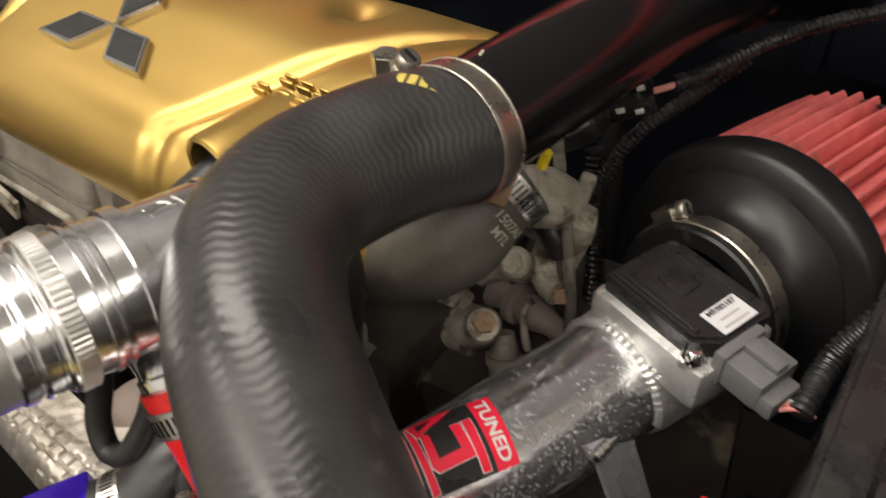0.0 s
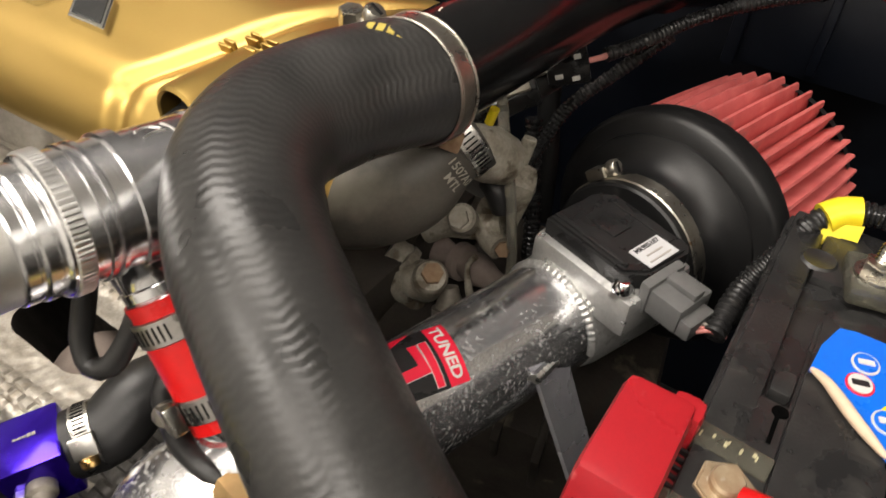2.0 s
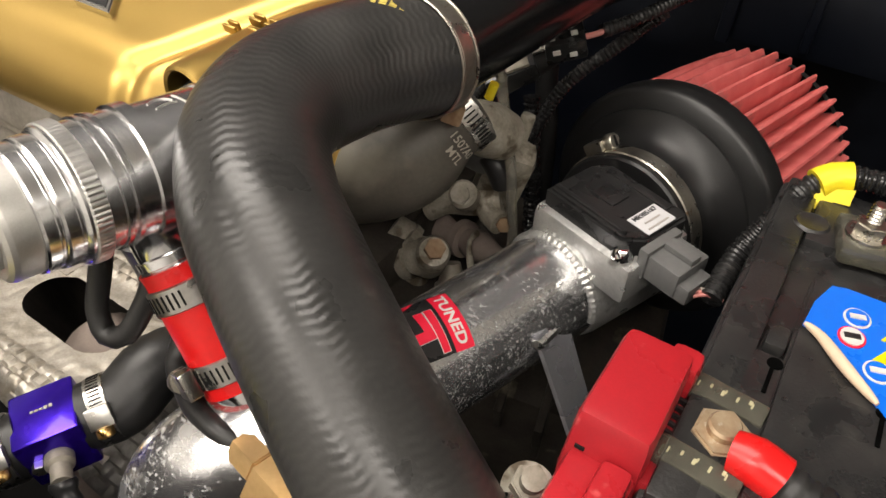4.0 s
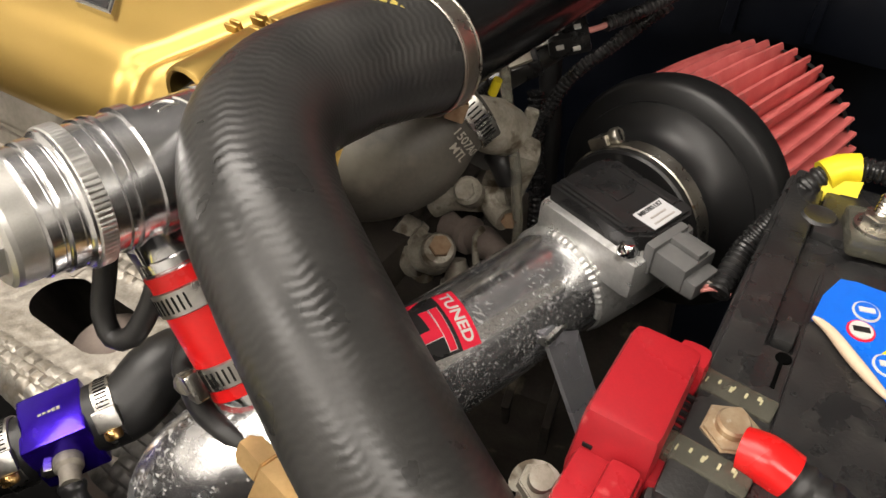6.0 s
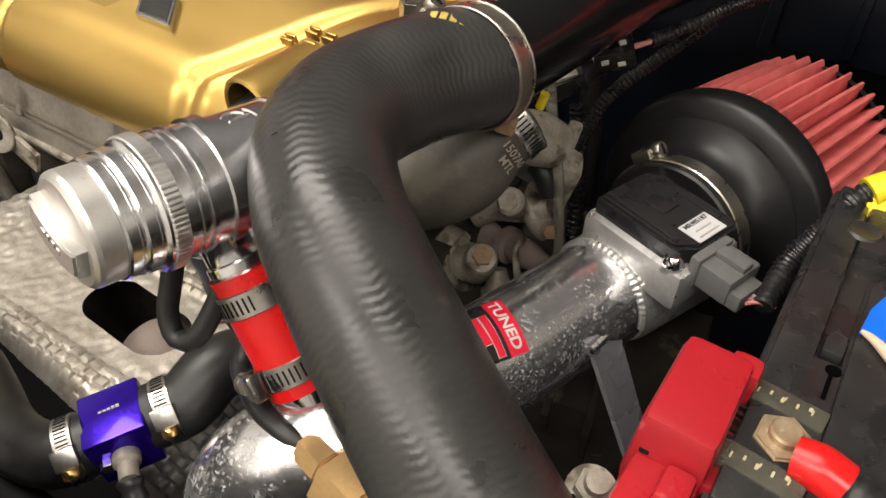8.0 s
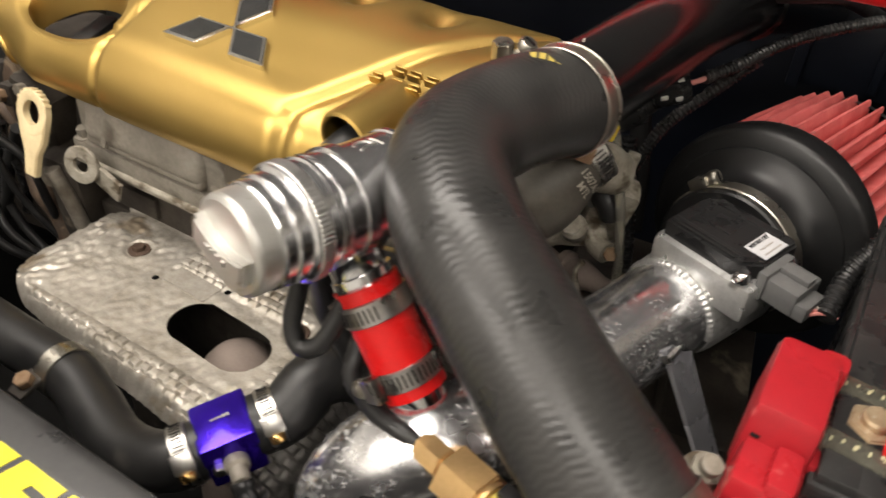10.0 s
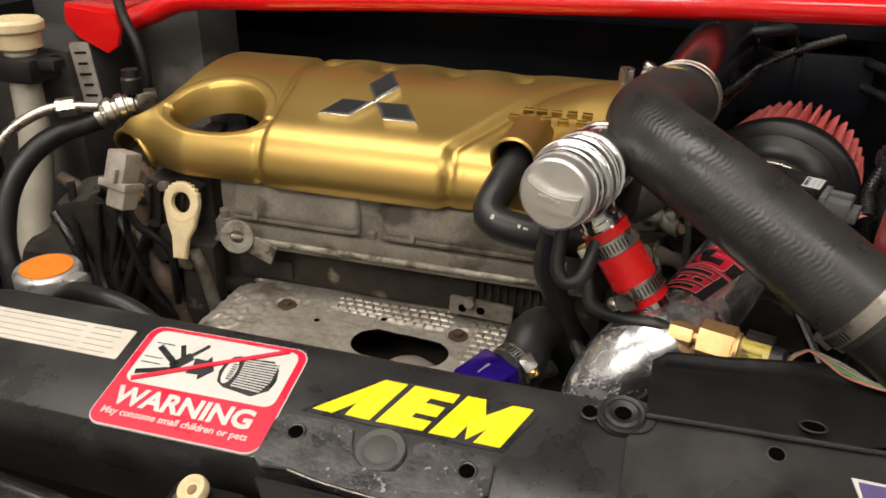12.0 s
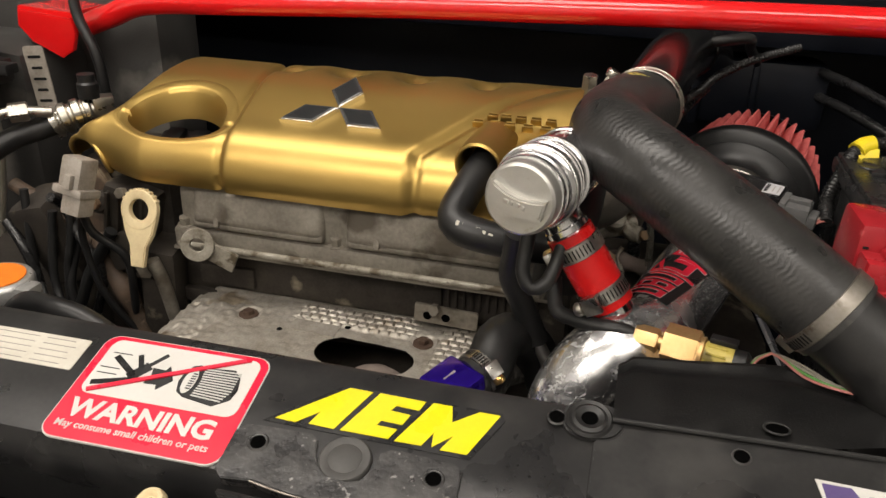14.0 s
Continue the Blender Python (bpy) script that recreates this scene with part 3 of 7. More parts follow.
# latch bracket
lat = thing("latch_bracket", (-0.295, -0.1, 0.835), "chipped black steel bonnet latch bracket bolted to the radiator support", "bracket")
bm = bmesh.new()
BX, BY = -0.298, -0.089
m = on_plate(BX, BY)
outline = [(-0.368, -0.076), (-0.363, -0.071), (-0.356, -0.070), (-0.323, -0.069), (-0.318, -0.072), (-0.316, -0.080), (-0.312, -0.089), (-0.305, -0.0945), (-0.292, -0.0955), (-0.283, -0.0925), (-0.280, -0.085), (-0.279, -0.073), (-0.274, -0.0695), (-0.267, -0.069), (-0.236, -0.0705), (-0.231, -0.074), (-0.230, -0.094), (-0.237, -0.104), (-0.248, -0.110), (-0.270, -0.1125), (-0.320, -0.1105), (-0.343, -0.107), (-0.362, -0.109), (-0.368, -0.104)]
prism([(x - BX, y - BY) for x, y in outline[::-1]], m, -0.004, 0.0034, bm, 0.0007)
part("plate", bm, M_WORN, lat)
bm = bmesh.new()
prism([(-0.066, 0.03), (0.07, 0.03), (0.066, 0.018), (0.055, 0.012), (0.04, 0.0), (0.038, -0.03), (0.04, -0.06), (-0.045, -0.06), (-0.05, 0.0), (-0.06, 0.014)], frame_matrix(V(-0.294, -0.122, 0.803), V(1, 0, 0), V(0, 0.15, 1).normalized(), V(0, -1, 0.15).normalized()), -0.002, 0.002, bm, 0.001)
part("front_flange", bm, M_BLACK, lat)
for x, y in ((-0.351, -0.0825), (-0.245, -0.0835)):
    o = on_plate(x, y).translation
    part("bolt_hole_shade", lathe([(0, 0.0036), (0.0046, 0.0037)], o, PN, 20), M_HOLESHADE, lat)
    part("hole_rim", lathe([(0.0045, 0.0034), (0.0048, 0.0041), (0.0056, 0.0042), (0.0066, 0.0033)], o, PN, 24), M_WORN, lat)
# paler strip gives the fold its wear and its edge highlight
fold = bmesh.new()
sweep([on_plate(x, y, 0.0028).translation for x, y in ((-0.345, -0.1068), (-0.320, -0.1100), (-0.270, -0.1120), (-0.248, -0.1095), (-0.238, -0.1035))], 0.0007, 8, 0.006, True, fold)
part("worn_fold_highlight", fold, M_DULLBAND, lat, "bare worn edge of the fold, with its highlight built in")
# a coil stands in for each stack of rusty rings
for x in (-0.352, -0.236):
    s = bmesh.new()
    pts = [V(x, -0.128, 0.80) + V(0.013 * math.cos(k * 0.7), 0.013 * math.sin(k * 0.7), 0.006 - 0.00115 * k) for k in range(28)]
    sweep(pts, 0.0022, 8, 0.004, True, s)
    part("rusty_ring_coil", s, M_DARKRUST, lat)
gp = thing("grille_panel", (-0.5, -0.13, 0.77), "glossy black plastic grille top with curved ribs", "grille")
for k, (dy, dz, r) in enumerate(((0, 0, 0.010), (-0.022, -0.014, 0.006), (-0.04, -0.028, 0.010), (-0.062, -0.05, 0.012))):
    part("rib", sweep([(-0.95, -0.10 + dy, 0.785 + dz), (-0.7, -0.118 + dy, 0.782 + dz), (-0.5, -0.128 + dy, 0.776 + dz), (-0.36, -0.142 + dy, 0.765 + dz), (-0.2, -0.15 + dy, 0.76 + dz), (0.2, -0.14 + dy, 0.76 + dz)], r, 12, 0.02), M_BLACK, gp)
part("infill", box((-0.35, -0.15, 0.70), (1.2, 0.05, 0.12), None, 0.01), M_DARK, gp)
clip = thing("panel_clip", (-0.394, -0.128, 0.826), "cream plastic push clip with a rusty tab", "clip")
part("head", lathe([(0, 0.0028), (0.0042, 0.0032), (0.0056, 0.0050), (0.0068, 0.0058), (0.0084, 0.0050), (0.0092, 0.0025), (0.0090, -0.001), (0.0076, -0.003), (0, -0.003)], (-0.394, -0.128, 0.8225), PN + V(-0.15, -0.25, 0), 28), M_CREAM, clip)
part("rusty_pin", lathe([(0, 0.0042), (0.0026, 0.0040), (0.0034, 0.0028)], (-0.394, -0.128, 0.8225), PN + V(-0.15, -0.25, 0), 14), M_RUST, clip)
part("tab", prism(rounded(0.017, 0.03, 0.0080, 6, -0.003, -0.008), frame_matrix(V(-0.394, -0.13, 0.8195), PU, PV, PN), -0.001, 0.001), M_DARKRUST, clip)
part("mount_block", box((-0.390, -0.124, 0.803), (0.050, 0.024, 0.024), pose(0, 0, 0, 14, 0, 0), 0.006), M_DARK, clip)

# decals on the support
dec = thing("warning_sticker", on_plate(-0.43, -0.06).translation, "red and white warning sticker with a crossed-out picture", "sticker")
W = on_plate(-0.4295, -0.0600, 0.0, 1.2)


def bar(bm, m, x0, y0, x1, y1, w, lo, hi):
    d = V(x1 - x0, y1 - y0, 0).normalized()
    n = V(-d.y, d.x, 0) * w / 2
    prism([(x0 - n.x, y0 - n.y), (x1 - n.x, y1 - n.y), (x1 + n.x, y1 + n.y), (x0 + n.x, y0 + n.y)], m, lo, hi, bm)


def fitted(words, x0, y0, x1, y1, bold, m, lift):
    """Words stretched to fill a box of the frame m."""
    tw = text_bm(words, 0.02, 0.0002, bold)
    xa, xb = min(q.co.x for q in tw.verts), max(q.co.x for q in tw.verts)
    ya, yb = min(q.co.y for q in tw.verts), max(q.co.y for q in tw.verts)
    for q in tw.verts:
        q.co = m @ V(x0 + (x1 - x0) * (q.co.x - xa) / (xb - xa), y0 + (y1 - y0) * (q.co.y - ya) / (yb - ya), lift + q.co.z)
    return tw


part("border", prism(rounded(0.1195, 0.0845, 0.010, 5, 0.001, -0.0024), W, -0.0010, 0.0007), M_WHITE, dec)
part("red_field", prism(rounded(0.1180, 0.0830, 0.0095, 5, 0.001, -0.0024), W, -0.0005, 0.0011), M_REDVINYL, dec)
part("white_field", prism(rounded(0.1070, 0.0462, 0.007, 5, 0.0015, 0.0127), W, 0, 0.0015), M_WHITE, dec)
part("word", fitted("WARNING", -0.0507, -0.0288, 0.0474, -0.0142, 0.0007, W, 0.0013), M_WHITE, dec, smooth=False)
part("small_line", fitted("May consume small children or pets", -0.0514, -0.0380, 0.0498, -0.0315, 0.0002, W, 0.0013), M_WHITE, dec, smooth=False)
for x0, y0, x1, y1, w in ((-0.0480, -0.0020, -0.0190, 0.0062, 0.0038), (-0.0430, 0.0215, -0.0235, 0.0085, 0.0042), (-0.0260, 0.0060, -0.0165, 0.0180, 0.0075), (-0.0275, 0.0255, -0.0215, 0.0150, 0.0034), (-0.0185, 0.0165, -0.0092, 0.0290, 0.0028)):
    bb = bmesh.new()
    bar(bb, W, x0, y0, x1, y1, w, 0.0008, 0.0019)
    part("black_stroke", bb, M_BLKVINYL, dec, smooth=False)
for x0, x1, y in ((-0.0472, -0.0333, 0.0243), (-0.0490, -0.0354, 0.0116), (-0.0488, -0.0348, 0.0068)):
    bb = bmesh.new()
    bar(bb, W, x0, y, x1, y, 0.0005, 0.0008, 0.0019)
    part("thin_line", bb, M_BLKVINYL, dec, smooth=False)
part("arrow", prism([(-0.0136, 0.0168), (-0.0046, 0.0164), (-0.0030, 0.0204), (0.0042, 0.0093), (-0.0036, 0.0002), (-0.0051, 0.0042), (-0.0138, 0.0038), (-0.0118, 0.0100)], W, 0.0008, 0.0019), M_BLKVINYL, dec, smooth=False)
part("filter_outline", prism([(0.0104, 0.0018), (0.0077, 0.0100), (0.0085, 0.0175), (0.0120, 0.0235), (0.0164, 0.0251), (0.0212, 0.0236), (0.0405, 0.0253), (0.0462, 0.0191), (0.0485, 0.0100), (0.0470, 0.0020), (0.0374, -0.0048), (0.0162, -0.0016)], W, 0.0008, 0.0019), M_BLKVINYL, dec, smooth=False)
bm = bmesh.new()
for k in range(12):
    y = 0.0222 - 0.00195 * k
    bar(bm, W, 0.0222 - 0.0006 * abs(k - 6) * 0.4, y, 0.0452 - 0.0009 * max(0, k - 7), y + 0.0008 - 0.0002 * k, 0.00085, 0.0012, 0.0023)
prism(disc(0.0042, 22, 0.0150, 0.0112, 0.0102), W, 0.0012, 0.0023, bm)
part("filter_stripes", bm, M_WHITE, dec, smooth=False)
bm = bmesh.new()
for k in range(7):
    bar(bm, W, 0.0150, 0.0050 + 0.0020 * k, 0.0182, 0.0050 + 0.0020 * k, 0.0007, 0.0016, 0.0027)
part("filter_ticks", bm, M_BLKVINYL, dec, smooth=False)
bm = bmesh.new()
bar(bm, W, -0.0465, -0.0085, 0.0470, 0.0355, 0.0028, 0.0018, 0.0031)
part("slash", bm, M_REDVINYL, dec, smooth=False)

yd = thing("yellow_decal", on_plate(-0.278, -0.043).translation, "yellow slanted block-shape decal with black edging", "sticker")
A = on_plate(-0.3460, -0.0615, 0.0, 0.0) @ Matrix.Diagonal((1, 0.88, 1, 1))
part("backing", prism([(-0.0108, -0.0044), (0.1172, -0.0042), (0.1316, 0.0315), (0.1290, 0.0372), (0.0309, 0.0376), (0.0270, 0.0347)], A, -0.001, 0.0006, None), M_BLKVINYL, yd, smooth=False)
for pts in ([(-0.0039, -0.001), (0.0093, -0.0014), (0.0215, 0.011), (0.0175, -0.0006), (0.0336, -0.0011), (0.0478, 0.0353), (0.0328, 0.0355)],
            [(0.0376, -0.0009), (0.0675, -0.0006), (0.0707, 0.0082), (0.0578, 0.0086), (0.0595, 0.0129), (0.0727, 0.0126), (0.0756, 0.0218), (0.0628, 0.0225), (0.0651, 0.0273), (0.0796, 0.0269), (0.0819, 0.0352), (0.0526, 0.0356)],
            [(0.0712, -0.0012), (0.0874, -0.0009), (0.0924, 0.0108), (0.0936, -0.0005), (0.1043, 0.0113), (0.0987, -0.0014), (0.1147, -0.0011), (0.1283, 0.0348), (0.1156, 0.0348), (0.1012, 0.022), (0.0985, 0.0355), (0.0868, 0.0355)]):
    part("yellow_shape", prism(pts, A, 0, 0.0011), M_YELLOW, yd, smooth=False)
sl = thing("spec_label", on_plate(-0.56, -0.04).translation, "long cream paper specification label with faint print", "label")
S = on_plate(-0.5585, -0.0445, 0, 0.8)
part("sheet", prism(rounded(0.121, 0.0265, 0.001, 2), S, -0.001, 0.0006), M_PAPER, sl)
bm = bmesh.new()
for k in range(5):
    bar(bm, S, -0.058, 0.010 - 0.005 * k, 0.022, 0.010 - 0.005 * k, 0.0003, 0.0003, 0.0010)
    bar(bm, S, 0.028, 0.010 - 0.005 * k, 0.050 + 0.003 * (k % 2), 0.010 - 0.005 * k, 0.0004, 0.0003, 0.0010)
part("print", bm, M_GREYVINYL, sl, smooth=False)
ps = thing("purple_sticker", on_plate(-0.02, -0.05).translation, "white-edged purple sticker cut in block shapes", "sticker")
Q = on_plate(-0.013, -0.049, 0.0030, 2)
part("white_shape", prism([(-0.03, 0.013), (0.06, 0.008), (0.06, -0.012), (-0.025, -0.012)], Q, -0.001, 0.0007), M_WHITE, ps, smooth=False)
for pts in ([(-0.027, 0.0105), (-0.012, 0.0100), (-0.008, 0.003), (-0.010, -0.009), (-0.0245, -0.0095)], [(-0.004, 0.006), (0.001, 0.006), (0.003, -0.009), (-0.002, -0.009)], [(0.008, 0.005), (0.020, 0.0045), (0.020, -0.009), (0.010, -0.009)], [(0.026, 0.004), (0.042, 0.004), (0.042, -0.009), (0.028, -0.009)]):
    part("purple_shape", prism(pts, Q, 0, 0.0012), M_PURPLE, ps, smooth=False)

# black duct flap over the support
duct = thing("intake_duct_flap", (-0.08, 0.02, 0.86), "soft black plastic intake duct flap over the radiator support", "duct")
BACK = [(-0.153, 0.034), (-0.133, 0.038), (-0.08, 0.047), (-0.052, 0.053), (-0.039, 0.048), (-0.018, 0.041), (0.005, 0.030), (0.05, 0.020), (0.11, 0.012)]
FRONT = [(-0.153, -0.049), (-0.102, -0.037), (-0.047, -0.023), (-0.004, -0.008), (0.05, -0.006), (0.11, -0.004)]


def edge_at(line, x):
    for (x0, y0), (x1, y1) in zip(line, line[1:]):
        if x <= x1 or (x1, y1) == line[-1]:
            return y0 + (y1 - y0) * (x - x0) / (x1 - x0)


bm = bmesh.new()
NX, NY = 60, 20
g = []
for i in range(NX + 1):
    x = -0.153 + 0.255 * i / NX
    yb = edge_at(BACK, x)
    yf = max(edge_at(FRONT, x), -0.0260 + 0.05 * max(0.0, x + 0.153))
    round_end = 1 - step01(x, -0.153, -0.143)
    yb -= 0.010 * round_end
    r = []
    for j in range(NY + 1):
        b = j / NY
        y = yf + (yb - yf) * b
        z = 0.8590 + 0.0045 * math.sin(min(1, b * 1.3) * math.pi / 2) + 0.0011 * noise.noise(V(x * 26, y * 32, 4.1))
        z += 0.0022 * bump1(b, 0.97, 0.05) - 0.0018 * bump1(b, 0.86, 0.06)
        r.append(bm.verts.new((x, y, z)))
    g.append(r)
for i in range(NX):
    for j in range(NY):
        bm.faces.new((g[i][j], g[i + 1][j], g[i + 1][j + 1], g[i][j + 1]))
bmesh.ops.solidify(bm, geom=bm.faces[:], thickness=0.0025)
part("sheet", bm, M_PLASTIC, duct)
part("skirt", sweep([(-0.153, -0.0260, 0.8588), (-0.1, -0.0233, 0.8588), (0.0, -0.0185, 0.8588), (0.10, -0.0135, 0.8588)], 0.0016, 8, 0.01), M_PLASTIC, duct)
lugm = on_plate(-0.166, -0.025)
part("mounting_lug", prism(rounded(0.036, 0.027, 0.0130, 8, 0.002, 0), lugm, 0.0005, 0.0045, None, 0.0014), M_PLASTIC, duct)
part("grommet_hole_shade", lathe([(0, 0.0050), (0.0056, 0.0050)], lugm.translation, PN, 24), M_HOLESHADE, duct)
part("grommet", lathe([(0.0050, 0.0052), (0.0085, 0.0066), (0.0105, 0.0054), (0.0125, 0.0062), (0.0140, 0.0045)], lugm.translation, PN, 36), M_RUBBER, duct)
part("slotted_hole_shade", prism(disc(0.0062, 20, 0, 0, 0.0042), frame_matrix(V(-0.062, -0.0135, 0.8622), V(1, 0.06, 0).normalized(), V(-0.06, 1, 0).normalized(), V(0, -0.05, 1)), -0.001, 0.0012), M_HOLESHADE, duct)
hr = bmesh.new()
sweep([V(-0.062, -0.0135, 0.8632) + V(0.0072 * math.cos(a), 0.0052 * math.sin(a), 0) for a in [2 * math.pi * k / 20 for k in range(21)]], 0.0007, 8, 0.003, False, hr)
part("hole_rim", hr, M_PLASTIC, duct)

# ---- gold engine cover ----
CPROF = [(0.202, 0.868), (0.1985, 0.876), (0.198, 0.886), (0.2005, 0.898), (0.206, 0.909), (0.214, 0.918), (0.226, 0.9255), (0.245, 0.9325), (0.27, 0.9420), (0.30, 0.9525), (0.33, 0.9570), (0.355, 0.9575), (0.378, 0.953), (0.390, 0.940)]


def profile_at(s):
    f = s * (len(CPROF) - 1)
    i = min(int(f), len(CPROF) - 2)
    q = [V(*CPROF[max(0, min(len(CPROF) - 1, k))], 0) for k in (i - 1, i, i + 1, i + 2)]
    t = f - i
    a, b, c, d = q
    p = 0.5 * ((2 * b) + (c - a) * t + (2 * a - 5 * b + 4 * c - d) * t * t + (3 * b - a - 3 * c + d) * t ** 3)
    return p.x, p.y


def sweep_back(x):
    """How far the outer end of the cover runs back."""
    return 0.052 * (max(0.0, -0.612 - x) / 0.112) ** 1.25


END_S = (0.0, 0.06, 0.15, 0.23, 0.31, 0.38, 0.46, 0.54, 0.62, 0.70, 0.80, 1.0)
END_X = (-0.655, -0.664, -0.714, -0.707, -0.692, -0.680, -0.670, -0.662, -0.655, -0.648, -0.645, -0.638)


def cover_point(a, s):
    y, z = profile_at(s)
    xl = float(np.interp(s, END_S, END_X))
    xr = -0.196 - 0.02 * step01(s, 0.6, 1.0)
    x = xl + (xr - xl) * a
    y += sweep_back(x) * (1 - s) ** 1.2
    # normal of the profile, for relief
    y2, z2 = profile_at(min(1, s + 0.01))
    y1, z1 = profile_at(max(0, s - 0.01))
    n = V(0, -(z2 - z1), y2 - y1).normalized()
    # seams: one straight up, one sweeping aside
    d = -0.0032 * bump1(x, -0.529 - 0.02 * max(0, s - 0.5), 0.0035) - 0.004 * step01(x, -0.524, -0.534) * 0.5
    sw = -0.343 + 0.22 * max(0.0, s - 0.42) ** 1.35 * 1.6
    d -= 0.0050 * bump1(x, sw, 0.0065)
    d -= 0.0045 * step01(x, sw - 0.004, sw + 0.016) * (1 - step01(s, 0.55, 0.85))
    d += 0.009 * step01(x, sw, sw + 0.05) * step01(s, 0.55, 0.75)
    # ends roll down
    d -= 0.006 * (1 - step01(a, 0.0, 0.025)) ** 2
    d -= 0.012 * (1 - step01(1 - a, 0.0, 0.03)) ** 2
    # scallops along the back edge
    for c in (-0.518, -0.455, -0.382, -0.310):
        d -= 0.013 * bump1(x, c, 0.016) * bump1(s, 0.84, 0.055)
    # flared rim round the oval opening
    ex, es = (x + 0.592) / 0.053, (s - 0.505) / 0.142
    q = math.sqrt(ex * ex + es * es)
    d -= 0.005 * bump1(q, 1.0, 0.16) * (0.4 + 0.6 * (es < 0))
    # the arch on the outer corner bulges out
    d += 0.006 * bump1(x, -0.684, 0.020) * (1 - step01(s, 0.30, 0.55))
    return V(x, y + n.y * d, z + n.z * d), q


cov = thing("engine_cover", (-0.45, 0.3, 0.87), "gold painted engine cover with an oval opening and chrome badge", "engine cover")
bm = bmesh.new()
NA, NS = 250, 100
g = [[None] * (NS + 1) for _ in range(NA + 1)]
qq = {}
for i in range(NA + 1):
    for j in range(NS + 1):
        a, s = i / NA, j / NS
        p, q = cover_point(a, s)
        g[i][j] = bm.verts.new(p)
        qq[i, j] = q
for i in range(NA):
    for j in range(NS):
        cs = ((i, j), (i + 1, j), (i + 1, j + 1), (i, j + 1))
        if min(qq[c] for c in cs) < 1.02:
            continue
        mid = sum((g[a][b].co for a, b in cs), V(0, 0, 0)) / 4
        if mid.y < 0.240 and (mid.x + 0.2855) ** 2 + (mid.z - 0.922) ** 2 < 0.0192 ** 2:
            continue
        if mid.y < 0.30 and ((mid.x + 0.688) / 0.031) ** 2 + ((mid.z - 0.867) / 0.032) ** 2 < 1:
            continue
        bm.faces.new([g[a][b] for a, b in cs])
bmesh.ops.delete(bm, geom=[v for v in bm.verts if not v.link_faces], context="VERTS")
bmesh.ops.recalc_face_normals(bm, faces=bm.faces)
if sum(f.normal.z for f in bm.faces) < 0:
    bmesh.ops.reverse_faces(bm, faces=bm.faces)
bmesh.ops.solidify(bm, geom=bm.faces[:], thickness=0.003)
part("shell", bm, M_GOLD, cov)
# rolled lip and inner wall of the oval opening


def cover_at(x, s_):
    """The cover's surface at x, by bisection."""
    lo, hi = 0.0, 1.0
    for _ in range(26):
        am = (lo + hi) / 2
        if cover_point(am, s_)[0].x < x:
            lo = am
        else:
            hi = am
    return cover_point(lo, s_)[0]


bm = bmesh.new()
rings = []
for q, lift, sink in ((1.24, -0.0012, 0), (1.19, 0.0003, 0), (1.12, 0.0009, 0), (1.04, 0.0009, 0), (0.985, 0.0002, 0), (0.955, 0, 0.004), (0.94, 0, 0.012), (0.92, 0, 0.030)):
    ring = []
    for k in range(96):
        th = 2 * math.pi * k / 96
        p = cover_at(-0.592 + 0.053 * q * math.cos(th), 0.505 + 0.142 * q * math.sin(th))
        ring.append(bm.verts.new(p + V(0, -0.34, 0.94) * lift - V(0, 0, sink)))
    rings.append(ring)
for a, b in zip(rings, rings[1:]):
    for k in range(96):
        bm.faces.new((a[k], a[(k + 1) % 96], b[(k + 1) % 96], b[k]))
bmesh.ops.recalc_face_normals(bm, faces=bm.faces)
part("opening_lip", bm, M_GOLD, cov)
# tunnel for the breather hose, and the outer arch
part("hose_tunnel", lathe([(0.0178, 0.0), (0.0176, -0.001), (0.0190, -0.0024), (0.0210, -0.001), (0.0215, 0.002), (0.0212, 0.02), (0.0205, 0.055), (0.0175, 0.055), (0.0178, 0.02)], (-0.2862, 0.2055, 0.9215), (0.10, 1, 0.10), 40, closed=True), M_GOLD, cov)
arch = []
for k in range(25):
    th = math.pi * (0.02 + 0.96 * k / 24)
    zz = 0.867 + 0.032 * math.sin(th)
    sa = min((abs(profile_at(j / 200)[1] - zz), j / 200) for j in range(90))[1]
    y_, z_ = profile_at(sa)
    xa = -0.688 + 0.031 * math.cos(th)
    arch.append(V(xa, y_ + sweep_back(xa) * (1 - sa) ** 1.2, z_))
part("arch_lip", sweep(arch, 0.0028, 10, 0.003), M_GOLD, cov)
bm = bmesh.new()
ra = [bm.verts.new(p) for p in arch]
rb = [bm.verts.new(p + V(0.0, 0.03, 0.002)) for p in arch]
for k in range(24):
    bm.faces.new((ra[k], ra[k + 1], rb[k + 1], rb[k]))
part("arch_wall", bm, M_GOLD, cov)
# badge of three rhombs
bd = frame_matrix(V(-0.4325, 0.2610, 0.9422), V(1, 0, 0), V(0, 0.937, 0.349), V(0, -0.349, 0.937)) @ Matrix.Diagonal((1, 0.90, 1, 1))
badge = part("badge", prism(disc(0.002, 8), bd, -0.003, 0.001), M_CHROME, cov)
